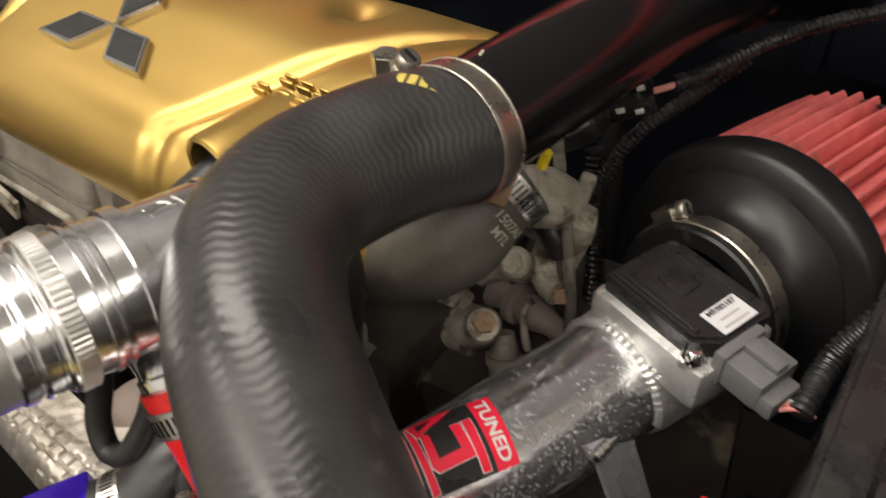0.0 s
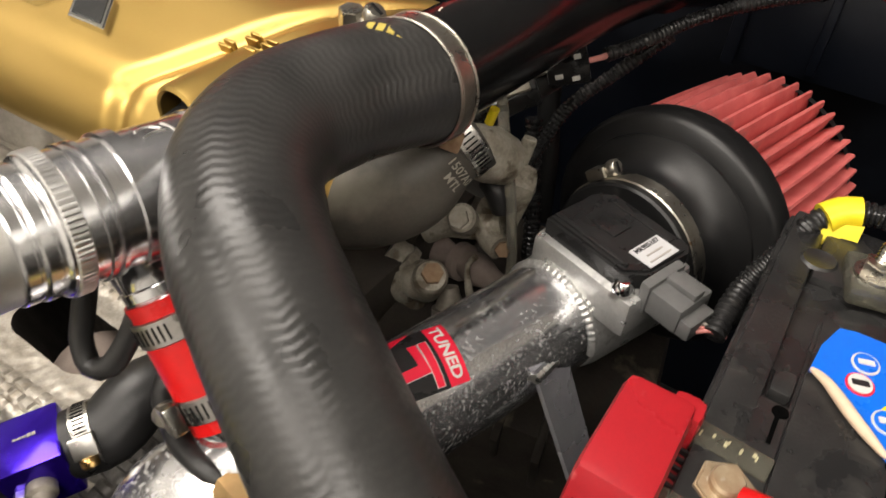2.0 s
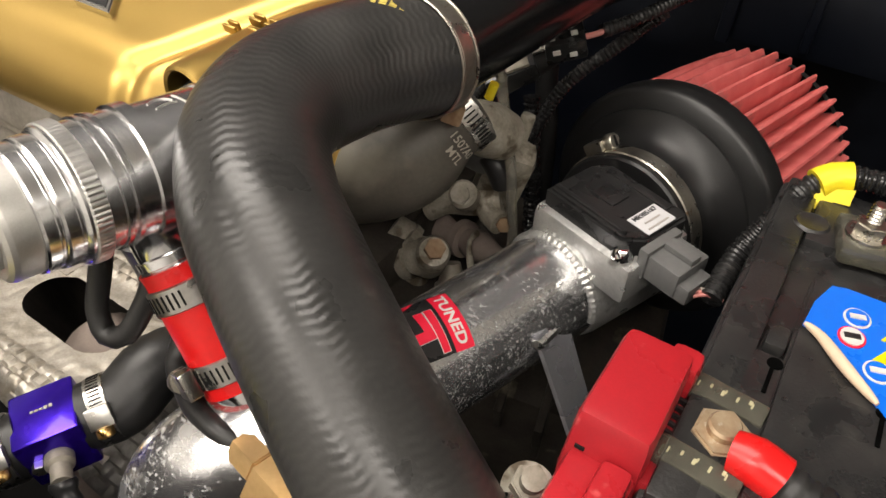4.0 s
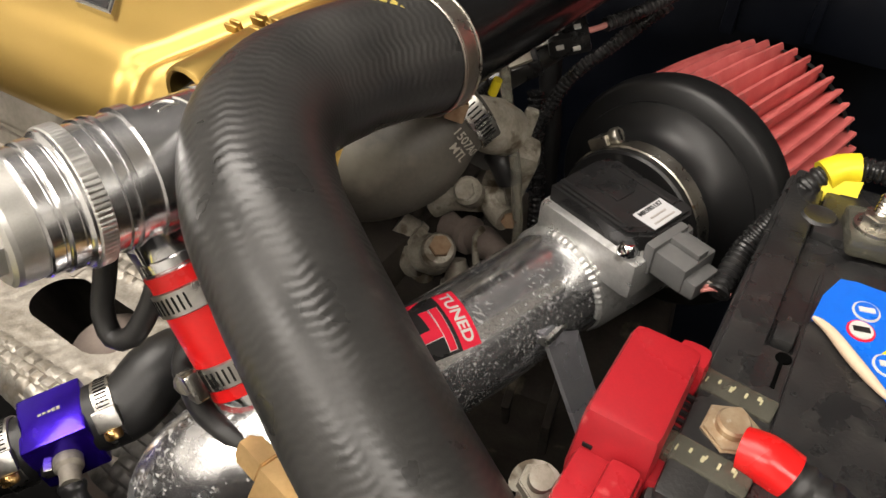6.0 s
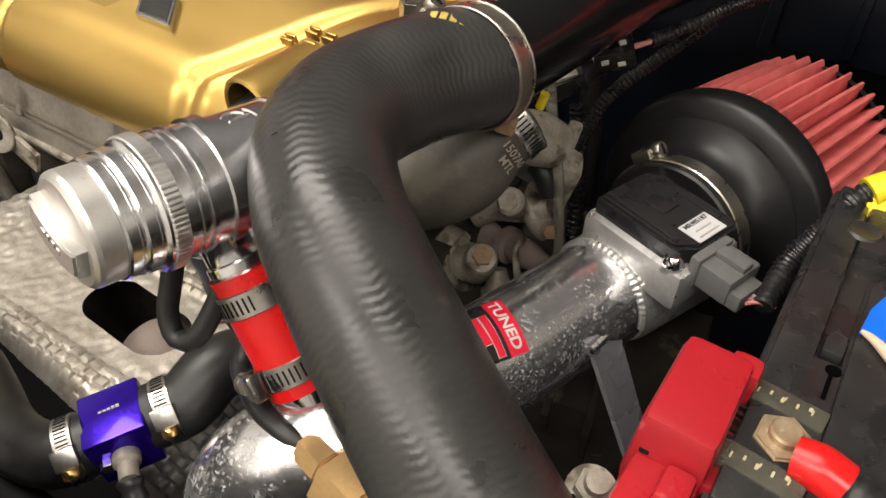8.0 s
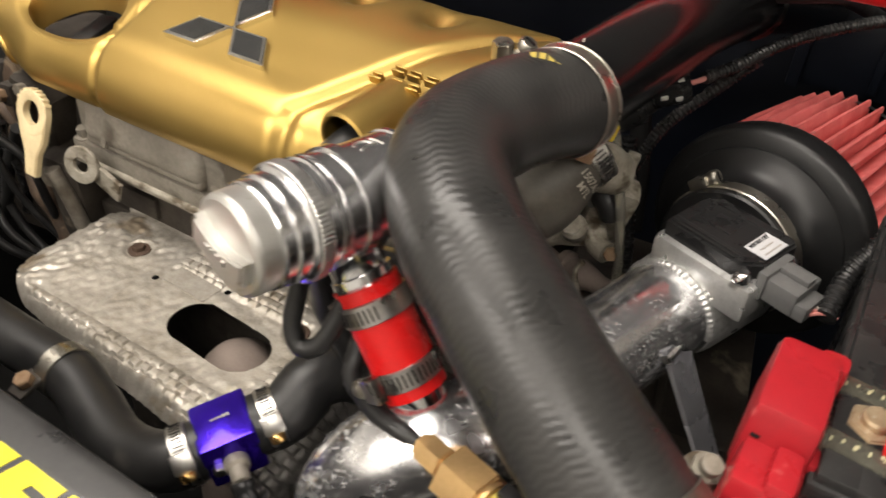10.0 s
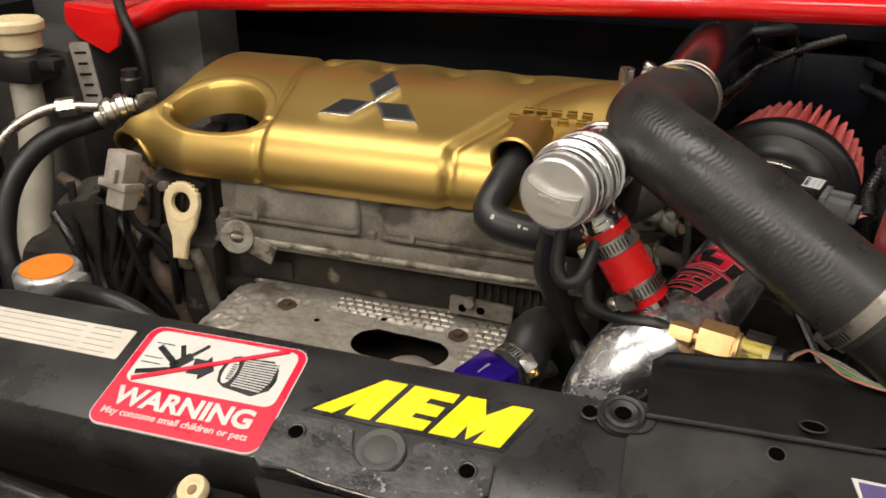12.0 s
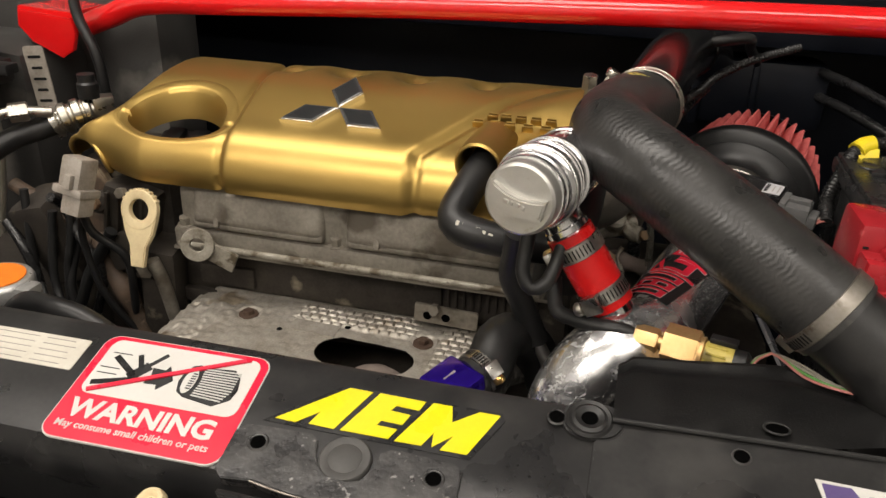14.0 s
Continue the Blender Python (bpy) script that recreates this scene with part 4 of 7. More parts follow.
for th in (90, 210, 330):
    c, s = math.cos(radians(th)), math.sin(radians(th))
    c1, s1 = math.cos(radians(th + 30)), math.sin(radians(th + 30))
    c2, s2 = math.cos(radians(th - 30)), math.sin(radians(th - 30))
    R = 0.0325

    def rh(k, off):
        return [(off * c, off * s), (off * c + k * c2, off * s + k * s2), (off * c + k * (c1 + c2), off * s + k * (s1 + s2)), (off * c + k * c1, off * s + k * s1)]
    part("rhomb", prism(rh(R, 0.0006), bd, -0.004, 0.0026, None, 0.0009), M_CHROME, badge, smooth=False)
    part("mirror_inlay", prism(rh(R * 0.80, 0.0006 + R * 0.173), bd, 0, 0.0031), M_BADGE, badge, smooth=False)
bars_m = frame_matrix(V(-0.262, 0.258, 0.9415), V(1, -0.02, 0.0).normalized(), V(0.0, 0.94, 0.34).normalized(), V(0, -0.34, 0.94).normalized())
for row, (y, xs_) in enumerate(((0.008, (-0.022, -0.011, 0.001, 0.013, 0.025)), (-0.006, (-0.032, -0.018, -0.006, 0.008, 0.022)))):
    for k, x in enumerate(xs_):
        part("raised_bar", box(bars_m @ V(x * 1.12, y * 0.8, 0.004), (0.0098, 0.0018, 0.006), bars_m, 0.0006), M_GOLD, cov)
        part("raised_bar", box(bars_m @ V(x * 1.12, y * 0.8 + 0.004, 0.004), (0.0085, 0.0018, 0.006), bars_m, 0.0006), M_GOLD, cov)

# ---- engine under the cover ----
head = thing("valve_cover", (-0.42, 0.3, 0.80), "dirty cast aluminium valve cover under the gold cover", "engine part")
bm = bmesh.new()
part("casting", box((-0.415, 0.30, 0.838), (0.34, 0.17, 0.060), None, 0.010), M_CAST, head)
part("ledge", box((-0.405, 0.226, 0.8115), (0.37, 0.034, 0.022), None, 0.004), M_CAST, head)
box((-0.405, 0.228, 0.7990), (0.376, 0.036, 0.004), None, 0.0012, bm)
part("flange", bm, M_CAST, head)
for c, w in ((-0.4995, 0.137), (-0.330, 0.160)):
    b = bmesh.new()
    box((c, 0.224, 0.846), (w, 0.03, 0.040), pose(0, 0, 0, -14, 0, 0), 0.010, b, 1.0, 4)
    box((c, 0.2170, 0.8310), (w * 0.99, 0.018, 0.016), pose(0, 0, 0, -20, 0, 0), 0.006, b, 1.0, 4)
    part("pad", b, M_CAST, head)
    part("pad_rib", box((c - w * 0.30, 0.2130, 0.838), (0.006, 0.012, 0.022), pose(0, 0, 0, -20, 0, 0), 0.002), M_CAST, head)
# paler line along the lower flange edge
part("flange_edge", sweep([(-0.585, 0.2095, 0.8050), (-0.40, 0.2085, 0.8050), (-0.225, 0.2095, 0.8050)], 0.0035, 10, 0.03), M_CASTPALE, head, "paler bar along the flange edge")
for x in (-0.580, -0.421):
    b = bmesh.new()
    hexagon((x, 0.217, 0.823), (0, -0.2, 1), 0.006, 0.009, b)
    lathe([(0, 0), (0.0085, 0), (0.0085, 0.0015), (0, 0.0015)], (x, 0.217, 0.8225), (0, -0.2, 1), 16, b)
    part("bolt", b, M_CAST, head)
top = thing("coil_pack", (-0.6, 0.28, 0.87), "dark plastic coil and wiring seen inside the oval opening", "engine part")
part("body", box((-0.595, 0.29, 0.872), (0.11, 0.06, 0.02), pose(0, 0, 0, 10, 0, 8), 0.004), M_PLASTIC, top)
for k in range(3):
    part("rib", box((-0.625 + 0.028 * k, 0.275, 0.886), (0.018, 0.05, 0.008), pose(0, 0, 0, 10, 0, 10), 0.002), M_PLASTIC, top)
blk = thing("cylinder_head", (-0.42, 0.32, 0.7), "dark cylinder head casting with ribs", "engine part")
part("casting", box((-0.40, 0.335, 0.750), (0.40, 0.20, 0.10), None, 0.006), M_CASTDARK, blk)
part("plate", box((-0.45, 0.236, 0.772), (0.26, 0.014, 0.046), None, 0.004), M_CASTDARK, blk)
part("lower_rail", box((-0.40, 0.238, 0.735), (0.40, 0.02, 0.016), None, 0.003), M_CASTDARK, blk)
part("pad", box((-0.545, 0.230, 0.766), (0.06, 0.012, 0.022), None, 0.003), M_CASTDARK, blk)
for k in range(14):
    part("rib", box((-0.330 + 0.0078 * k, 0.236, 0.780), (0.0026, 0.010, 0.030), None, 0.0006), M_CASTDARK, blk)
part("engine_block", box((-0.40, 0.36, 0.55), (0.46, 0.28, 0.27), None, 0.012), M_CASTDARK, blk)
br = thing("small_bracket", (-0.305, 0.215, 0.762), "small pale steel bracket with two holes and a bolt", "bracket")
part("plate", prism(rounded(0.062, 0.019, 0.002, 3), frame_matrix(V(-0.312, 0.216, 0.764), V(1, 0, -0.04).normalized(), V(0.04, 0, 1).normalized(), V(0, -1, 0)), -0.0015, 0.0015, None, 0.0005), M_CAST, br)
for x in (-0.330, -0.312):
    bm = lathe([(0, 0), (0.0042, 0), (0.0042, 0.0004), (0, 0.0004)], (x, 0.2143, 0.763), (0, -1, 0), 16)
    part("hole", bm, M_HOLESHADE, br)
part("bolt", hexagon((-0.322, 0.214, 0.772), (0, -1, 0.2), 0.0055, 0.008), M_CAST, br)

lug = thing("lifting_eye", (-0.545, 0.195, 0.80), "pale steel engine lifting eye with a round hole", "lifting eye")
bm = bmesh.new()
lm = frame_matrix(V(-0.553, 0.190, 0.816), V(0.9, 0.25, -0.25).normalized(), V(0.30, -0.1, 0.94).normalized(), V(0.25, -0.93, -0.15).normalized())
lathe([(0.0072, -0.002), (0.0158, -0.002), (0.0165, -0.0012), (0.0165, 0.0012), (0.0158, 0.002), (0.0072, 0.002), (0.0065, 0.0)], lm.translation, V(0.25, -0.93, 0.2), 32, bm, closed=True)
box((-0.531, 0.196, 0.803), (0.028, 0.004, 0.020), pose(0, 0, 0, 0, 22, 0), 0.001, bm)
part("eye", bm, M_CASTPALE, lug)
dip = thing("dipstick", (-0.61, 0.2, 0.72), "cream plastic dipstick ring pull in a steel tube", "dipstick")
bm = bmesh.new()
pa = V(0.0, -0.95, 0.3).normalized()
pm = frame_matrix(V(-0.6155, 0.197, 0.8415), V(1, 0, 0), pa.cross(V(1, 0, 0)), pa) @ Matrix.Diagonal((1.2, 1.2, 1.0, 1.0))
lathe([(0.0108, -0.003), (0.0114, -0.0034), (0.0190, -0.0034), (0.0199, -0.0026), (0.0199, 0.0026), (0.0190, 0.0034), (0.0114, 0.0034), (0.0108, 0.003)], pm.translation, pa, 36, bm, closed=True)
prism([(-0.0150, -0.0080), (-0.0080, -0.0115), (0.0080, -0.0115), (0.0158, -0.0050), (0.0128, -0.0200), (0.0078, -0.0300), (0.0062, -0.0470), (-0.0052, -0.0470), (-0.0072, -0.0290), (-0.0120, -0.0190)], pm, -0.0030, 0.0030, bm, 0.001)
for k in range(9):
    th = radians(30 + 15 * k)
    box(pm @ V(0.0168 * math.cos(th), 0.0168 * math.sin(th), 0), (0.0016, 0.0022, 0.0060), pm @ pose(0, 0, 0, 0, 0, math.degrees(th)), 0.0004, bm)
part("pull", bm, M_CREAM, dip)
part("tube", sweep([(-0.609, 0.195, 0.789), (-0.603, 0.200, 0.76), (-0.598, 0.207, 0.71), (-0.585, 0.22, 0.62)], 0.0068, 12, 0.01), M_CAST, dip)
gc = thing("sensor_connector", (-0.66, 0.16, 0.85), "pale grey two-part electrical connector", "connector")
cm = pose(0, 0, 0, -18, 6, -8)
part("upper_half", box((-0.6555, 0.170, 0.884), (0.024, 0.022, 0.030), cm, 0.003), M_PALEPL, gc)
part("collar", box((-0.6580, 0.166, 0.867), (0.034, 0.026, 0.008), cm, 0.002), M_PALEPL, gc)
part("lower_half", box((-0.6560, 0.162, 0.855), (0.022, 0.020, 0.020), cm, 0.003), M_PALEPL, gc)
part("latch", box((-0.6555, 0.155, 0.880), (0.008, 0.006, 0.014), cm, 0.0015), M_PALEPL, gc)
cable("sensor_wire", [(-0.654, 0.163, 0.846), (-0.655, 0.175, 0.82), (-0.635, 0.19, 0.79), (-0.64, 0.2, 0.74), (-0.66, 0.22, 0.68)], 0.0042, M_RUBBER, "black wire sleeve hanging from the grey connector", "wire")
cable("sensor_wire", [(-0.658, 0.165, 0.846), (-0.672, 0.18, 0.80), (-0.665, 0.19, 0.74), (-0.64, 0.21, 0.68)], 0.0036, M_RUBBER, "black wire sleeve hanging from the grey connector", "wire")

# ---- big charge hose and its black pipes ----
HOSE = [(-0.156, 0.244, 0.976), (-0.166, 0.222, 0.977), (-0.175, 0.197, 0.977), (-0.180, 0.165, 0.976), (-0.170, 0.135, 0.974), (-0.147, 0.110, 0.967), (-0.124, 0.096, 0.957), (-0.104, 0.086, 0.947), (-0.080, 0.075, 0.934), (-0.052, 0.064, 0.918), (-0.026, 0.055, 0.902)]
hs = thing("charge_hose", HOSE[5], "large black rubber charge hose with a cloth-wrap texture", "hose")
part("hose_wall", sweep(HOSE, 0.0302, 64, 0.004), M_HOSE, hs)
bm = bmesh.new()
for k in range(5):
    a = radians(60 + 9 * k)
    o = V(-0.168, 0.217, 0.9768)
    n = (V(-0.38, 0.92, 0)).normalized()
    side = V(0.92, 0.38, 0).normalized()
    d = side * math.cos(a) + V(0, 0, 1) * math.sin(a)
    box(o + d * 0.0301, (0.0034, 0.007, 0.0012), frame_matrix(o, n.cross(d) * -1, n, d), 0, bm)
part("printed_marks", bm, M_AMBER, hs, "faded yellow printed marks", smooth=False)
pipe_dir = V(0.20, 0.97, 0.0).normalized()
bp = thing("charge_pipe", (-0.12, 0.36, 0.97), "black gloss painted metal charge pipe", "pipe")
part("tube", sweep([(-0.159, 0.236, 0.976), (-0.147, 0.31, 0.982), (-0.134, 0.39, 0.987), (-0.117, 0.46, 0.985), (-0.100, 0.53, 0.972), (-0.085, 0.60, 0.95)], 0.0278, 40, 0.008), M_PIPE, bp)
part("bead", lathe([(0.0278, -0.003), (0.0296, 0), (0.0278, 0.003)], (-0.1170, 0.46, 0.9850), (0.25, 0.96, -0.10), 40), M_PIPE, bp)
mk = bmesh.new()
box((-0.1555, 0.258, 1.0043), (0.011, 0.005, 0.0008), pose(0, 0, 0, 0, 6, 12), 0, mk)
part("paint_mark", mk, M_PAPER, bp, smooth=False)
upper_clamp = clamp((-0.159, 0.237, 0.9763), pipe_dir + V(-0.12, 0, 0), 0.0302, 0.010, (-0.9, 0.1, 0.45), "stainless hose clamp round the upper end of the black hose", band=M_STEEL)
cu, cv, _ = basis(pipe_dir + V(-0.12, 0, 0))
for dz in (-0.0052, 0.0052):
    ce = V(-0.159, 0.237, 0.9763) + pipe_dir * dz
    part("edge_wire", sweep([ce + (cu * math.cos(2 * math.pi * k / 40) + cv * math.sin(2 * math.pi * k / 40)) * 0.0314 for k in range(41)], 0.0007, 6, 0.01, False, None, False), M_STEEL, upper_clamp)
stud = thing("cover_bolt", (-0.204, 0.246, 0.97), "rusty hex bolt with a washer beside the hose", "bolt")
bm = bmesh.new()
hexagon((-0.204, 0.247, 0.985), (0.05, -0.1, 1), 0.0065, 0.012, bm)
lathe([(0, 0), (0.0048, 0), (0.0048, 0.03), (0, 0.03)], (-0.204, 0.247, 0.956), (0.05, -0.1, 1), 14, bm)
part("shank", bm, M_STEEL, stud)
part("tang", box((-0.190, 0.253, 0.988), (0.02, 0.006, 0.002), pose(0, 0, 0, 0, -25, 30), 0.0005), M_STEEL, stud)
clamp((-0.033, 0.058, 0.9065), (0.80, -0.30, -0.50), 0.0302, 0.011, (-0.3, 0.2, -0.9), "dull steel hose clamp round the lower end of the black hose", band=M_DULLBAND)
lp = thing("lower_charge_pipe", (0.0, 0.045, 0.885), "black lower charge pipe under the battery side", "pipe")
part("tube", sweep([(-0.034, 0.058, 0.907), (-0.012, 0.050, 0.893), (0.012, 0.040, 0.875), (0.035, 0.030, 0.85), (0.05, 0.025, 0.80), (0.055, 0.025, 0.70)], 0.0278, 32, 0.006), M_RUBBER, lp)

# ---- blow-off valve ----
BF, BD = V(-0.2280, 0.049, 0.9580), V(0.21, 0.975, -0.05).normalized()
bov = thing("blow_off_valve", BF, "polished aluminium blow-off valve with stepped rings and a grip cap", "valve")
part("cap", lathe([(0, 0.0), (0.0222, 0.0), (0.0240, 0.0014), (0.0246, 0.0034), (0.0246, 0.0122), (0.0238, 0.0132), (0.0238, 0.016)], BF, BD, 56), M_CAPSATIN, bov, sharp=14)
u, v, n = basis(BD)
bm = bmesh.new()
cap_m = frame_matrix(BF, -u, v, -BD)
grip = []
for k in range(13):
    t = -1 + 2 * k / 12
    grip.append((0.0185 * t, 0.0062 - 0.0045 * (1 - t * t) + 0.001))
for k in range(13):
    t = 1 - 2 * k / 12
    grip.append((0.0185 * t, -0.0062 - 0.0045 * (1 - t * t) + 0.0))
prism(grip, cap_m @ pose(0, 0, 0, 0, 0, -12), -0.002, 0.0055, bm, 0.0012)
part("grip", bm, M_CAPSATIN, bov, sharp=14)
part("bezel", lathe([(0.0238, 0.0125), (0.0254, 0.0128), (0.0259, 0.0138), (0.0259, 0.0180), (0.0254, 0.0186), (0.0254, 0.0196), (0.0264, 0.0202), (0.0268, 0.0212), (0.0268, 0.0256), (0.0263, 0.0262), (0.0263, 0.0272), (0.0276, 0.0280), (0.0284, 0.0288), (0.0284, 0.030)], BF, BD, 72), M_MIRROR, bov, sharp=14)
bm = bmesh.new()
o = BF + BD * 0.030
ring = []
for h in (0.0, 0.0006, 0.0066, 0.0072):
    r0_ = 0.0292 if 0 < h < 0.007 else 0.0284
    ring.append([bm.verts.new(o + BD * h + (u * math.cos(2 * math.pi * k / 240) + v * math.sin(2 * math.pi * k / 240)) * (r0_ + (0.00032 if k % 3 else 0))) for k in range(240)])
for a, b in zip(ring, ring[1:]):
    for k in range(240):
        bm.faces.new((a[k], a[(k + 1) % 240], b[(k + 1) % 240], b[k]))
bmesh.ops.recalc_face_normals(bm, faces=bm.faces)
part("knurled_ring", bm, M_SATIN, bov, smooth=False)
part("body", lathe([(0.0270, 0.0370), (0.0272, 0.043), (0.0282, 0.0435), (0.0282, 0.0455), (0.0268, 0.0460), (0.0268, 0.0475), (0.0282, 0.048), (0.0282, 0.050), (0.0266, 0.0510), (0.0270, 0.058), (0.0286, 0.0585), (0.0286, 0.0645), (0.0262, 0.0655), (0.0262, 0.096), (0.0270, 0.0965), (0.0272, 0.099), (0.0255, 0.101), (0, 0.101)], BF, BD, 72), M_MIRROR, bov, sharp=14)
tw = bmesh.new()
ea = BF + BD * 0.078
for x0, y0, x1, y1 in ((-0.006, 0.002, 0.0, 0.004), (0.0, 0.004, 0.004, 0.0), (-0.005, -0.003, 0.005, -0.002), (0.006, 0.004, 0.008, -0.004)):
    pts = [ea + BD * x + (u * math.sin(y / 0.0262) + v * math.cos(y / 0.0262)) * 0.0264 for x, y in ((x0, y0), ((x0 + x1) / 2, (y0 + y1) / 2 + 0.001), (x1, y1))]
    sweep(pts, 0.0004, 6, 0.002, True, tw)
part("etched_mark", tw, M_CAPSATIN, bov)
for k, w in enumerate((0.0042, 0.0022, 0.0030, 0.0026)):
    gm = cap_m @ pose(0, 0, 0, 0, 0, -12)
    part("raised_mark", box(gm @ V(-0.0062 + 0.0040 * k, -0.0012 - 0.0004 * abs(k - 1.5), 0.0057), (w * 0.8, 0.0030, 0.0008), gm, 0.0003), M_CAPSATIN, bov)
RT, RB = V(-0.1985, 0.1085, 0.915), V(-0.1625, 0.1035, 0.864)
RD = (RB - RT).normalized()
part("outlet", sweep([BF + BD * 0.058 - V(-0.006, 0, 0.010), RT - RD * 0.012, RT + RD * 0.012], 0.0148, 32, 0.006), M_POLISHED, bov)
part("outlet_lip", lathe([(0.0148, -0.002), (0.0162, -0.0015), (0.0162, 0.0025), (0.0148, 0.003)], RT - RD * 0.004, RD, 32), M_POLISHED, bov)
red = tagged(part("red_coupler", sweep([RT, RT + RD * 0.02, RT + RD * 0.04, RB], 0.0174, 40, 0.006), M_RED), "bright red silicone coupler hose below the blow-off valve", "coupler hose")
RL = (RB - RT).length
clamp(RT + RD * 0.013, RD, 0.0174, 0.0120, (-0.95, -0.1, -0.25), "rusty steel clamp round the upper part of the red coupler", screw=M_RUST)
clamp(RT + RD * (RL - 0.012), RD, 0.0174, 0.0120, (-0.35, -0.93, 0.0), "steel clamp round the lower part of the red coupler")
tagged(part("bypass_hose", sweep([BF + BD * 0.092, BF + BD * 0.108, (-0.200, 0.176, 0.938), (-0.200, 0.188, 0.910), (-0.205, 0.190, 0.87), (-0.21, 0.19, 0.83)], 0.0215, 28, 0.006), M_RUBBER), "short black rubber hose behind the blow-off valve", "hose")
tagged(part("vacuum_hose", sweep([(-0.224, 0.095, 0.930), (-0.226, 0.088, 0.905), (-0.226, 0.083, 0.890), (-0.219, 0.080, 0.880), (-0.209, 0.083, 0.884), (-0.203, 0.092, 0.900), (-0.199, 0.105, 0.925), (-0.20, 0.13, 0.94)], 0.0052, 14, 0.004), M_RUBBER), "thin black vacuum hose looping under the blow-off valve", "hose")

# breather hose out of the tunnel
brh = thing("breather_hose", (-0.28, 0.16, 0.88), "black rubber breather hose curling out of the gold cover", "hose")
part("hose_wall", sweep([(-0.278, 0.262, 0.924), (-0.283, 0.226, 0.9195), (-0.287, 0.204, 0.9135), (-0.293, 0.181, 0.902), (-0.296, 0.165, 0.892), (-0.289, 0.155, 0.886), (-0.270, 0.153, 0.882), (-0.243, 0.157, 0.878), (-0.218, 0.168, 0.872), (-0.2, 0.185, 0.86)], 0.0140, 24, 0.005), M_RUBBER, brh)
wm = bmesh.new()
md = V(-0.25, -0.75, 0.60).normalized()
for k in range(6):
    mp_ = V(-0.2895, 0.1555, 0.8865).lerp(V(-0.262, 0.1535, 0.8808), k / 5)
    mu = V(0.97, -0.05, -0.2).normalized()
    mn = (md - mu * md.dot(mu)).normalized()
    box(mp_ + mn * 0.0141, (0.0026 + 0.0010 * (k % 2), 0.0040 - 0.0012 * (k % 3), 0.0006), frame_matrix(V(0, 0, 0), mu, mn.cross(mu), mn), 0, wm)
part("printed_marks", wm, M_PAPER, brh, "pale printed marks", smooth=False)

# ---- polished intake tube, elbow and bracket ----
AX, AD = V(-0.1332, 0.114, 0.8337), V(0.345, 1.0, 0.065).normalized()


def along(s, a=0.0, r=0.0):
    """A point of the intake's axis frame: s metres along, at angle a from the top, r out."""
    u_, v_, n_ = basis(AD)
    return AX + AD * s + (v_ * math.cos(a) - u_ * math.sin(a)) * r


RI = 0.0325
tube = thing("intake_tube", along(0.08), "pitted polished aluminium intake tube with an elbow", "intake tube")
part("tube", sweep([along(0.178), along(0.14), along(0.08), along(0.03)], RI, 56, 0.005), M_PITTED, tube)
part("elbow", sweep([along(0.03), along(0.02), along(0.0), (-0.147, 0.098, 0.834), (-0.162, 0.086, 0.824), (-0.176, 0.078, 0.804), (-0.183, 0.073, 0.775), (-0.185, 0.070, 0.69)], RI, 56, 0.005), M_ELBOW, tube)
part("coupler_stub", sweep([RB - RD * 0.006, RB + RD * 0.010, RB + RD * 0.024], 0.0148, 32, 0.005), M_POLISHED, tube)


def bead(pts, r):
    """A rippled weld seam."""
    return sweep(pts, lambda s_: r * (1 + 0.12 * math.sin(s_ * 2 * math.pi / 0.0036)), 8, 0.0009)


uu, vv, nn = basis(RD)
part("weld_bead", bead([RB + RD * 0.014 + (uu * math.cos(t) + vv * math.sin(t)) * 0.0155 for t in [2 * math.pi * k / 24 for k in range(25)]], 0.0024), M_SATIN, tube)
part("weld_bead", bead([along(0.165, radians(-95 + 190 * k / 24), RI - 0.0004) for k in range(25)], 0.0030), M_FLANGE, tube)
part("hose_barb", sweep([(-0.198, 0.132, 0.765), (-0.207, 0.137, 0.784), (-0.219, 0.140, 0.804)], 0.0056, 14, 0.004), M_SATIN, tube)
bku, bkv = V(0.10, 0.99, -0.10).normalized(), V(0.51, -0.12, -0.85)
bkv = (bkv - bku * bkv.dot(bku)).normalized()
bk_m = frame_matrix(V(-0.0610, 0.230, 0.8485), bku, bkv, bkv.cross(bku) * -1)
part("bracket", prism([(-0.015, -0.006), (0.015, -0.006), (0.013, 0.11), (-0.010, 0.11)], bk_m, -0.0015, 0.0015, None, 0.0005), M_BRUSHED, tube, "polished flat support bracket")
part("weld_bead", bead([bk_m @ V(-0.015 + 0.0075 * k, -0.001, 0.0) for k in range(5)], 0.0030), M_SATIN, tube)


SL, SR = ((0.0535, -45.0), (0.0428, 30.0)), ((0.0920, -18.0), (0.0850, 42.5))


def on_sticker(f, g_, lift):
    """A point of the skewed sticker: f along the tube, g_ round it, both 0 to 1."""
    a_, b_, c_, d_ = SL[0], SL[1], SR[0], SR[1]
    s_ = (a_[0] * (1 - g_) + b_[0] * g_) * (1 - f) + (c_[0] * (1 - g_) + d_[0] * g_) * f
    t_ = (a_[1] * (1 - g_) + b_[1] * g_) * (1 - f) + (c_[1] * (1 - g_) + d_[1] * g_) * f
    return along(s_, radians(t_), RI + lift)


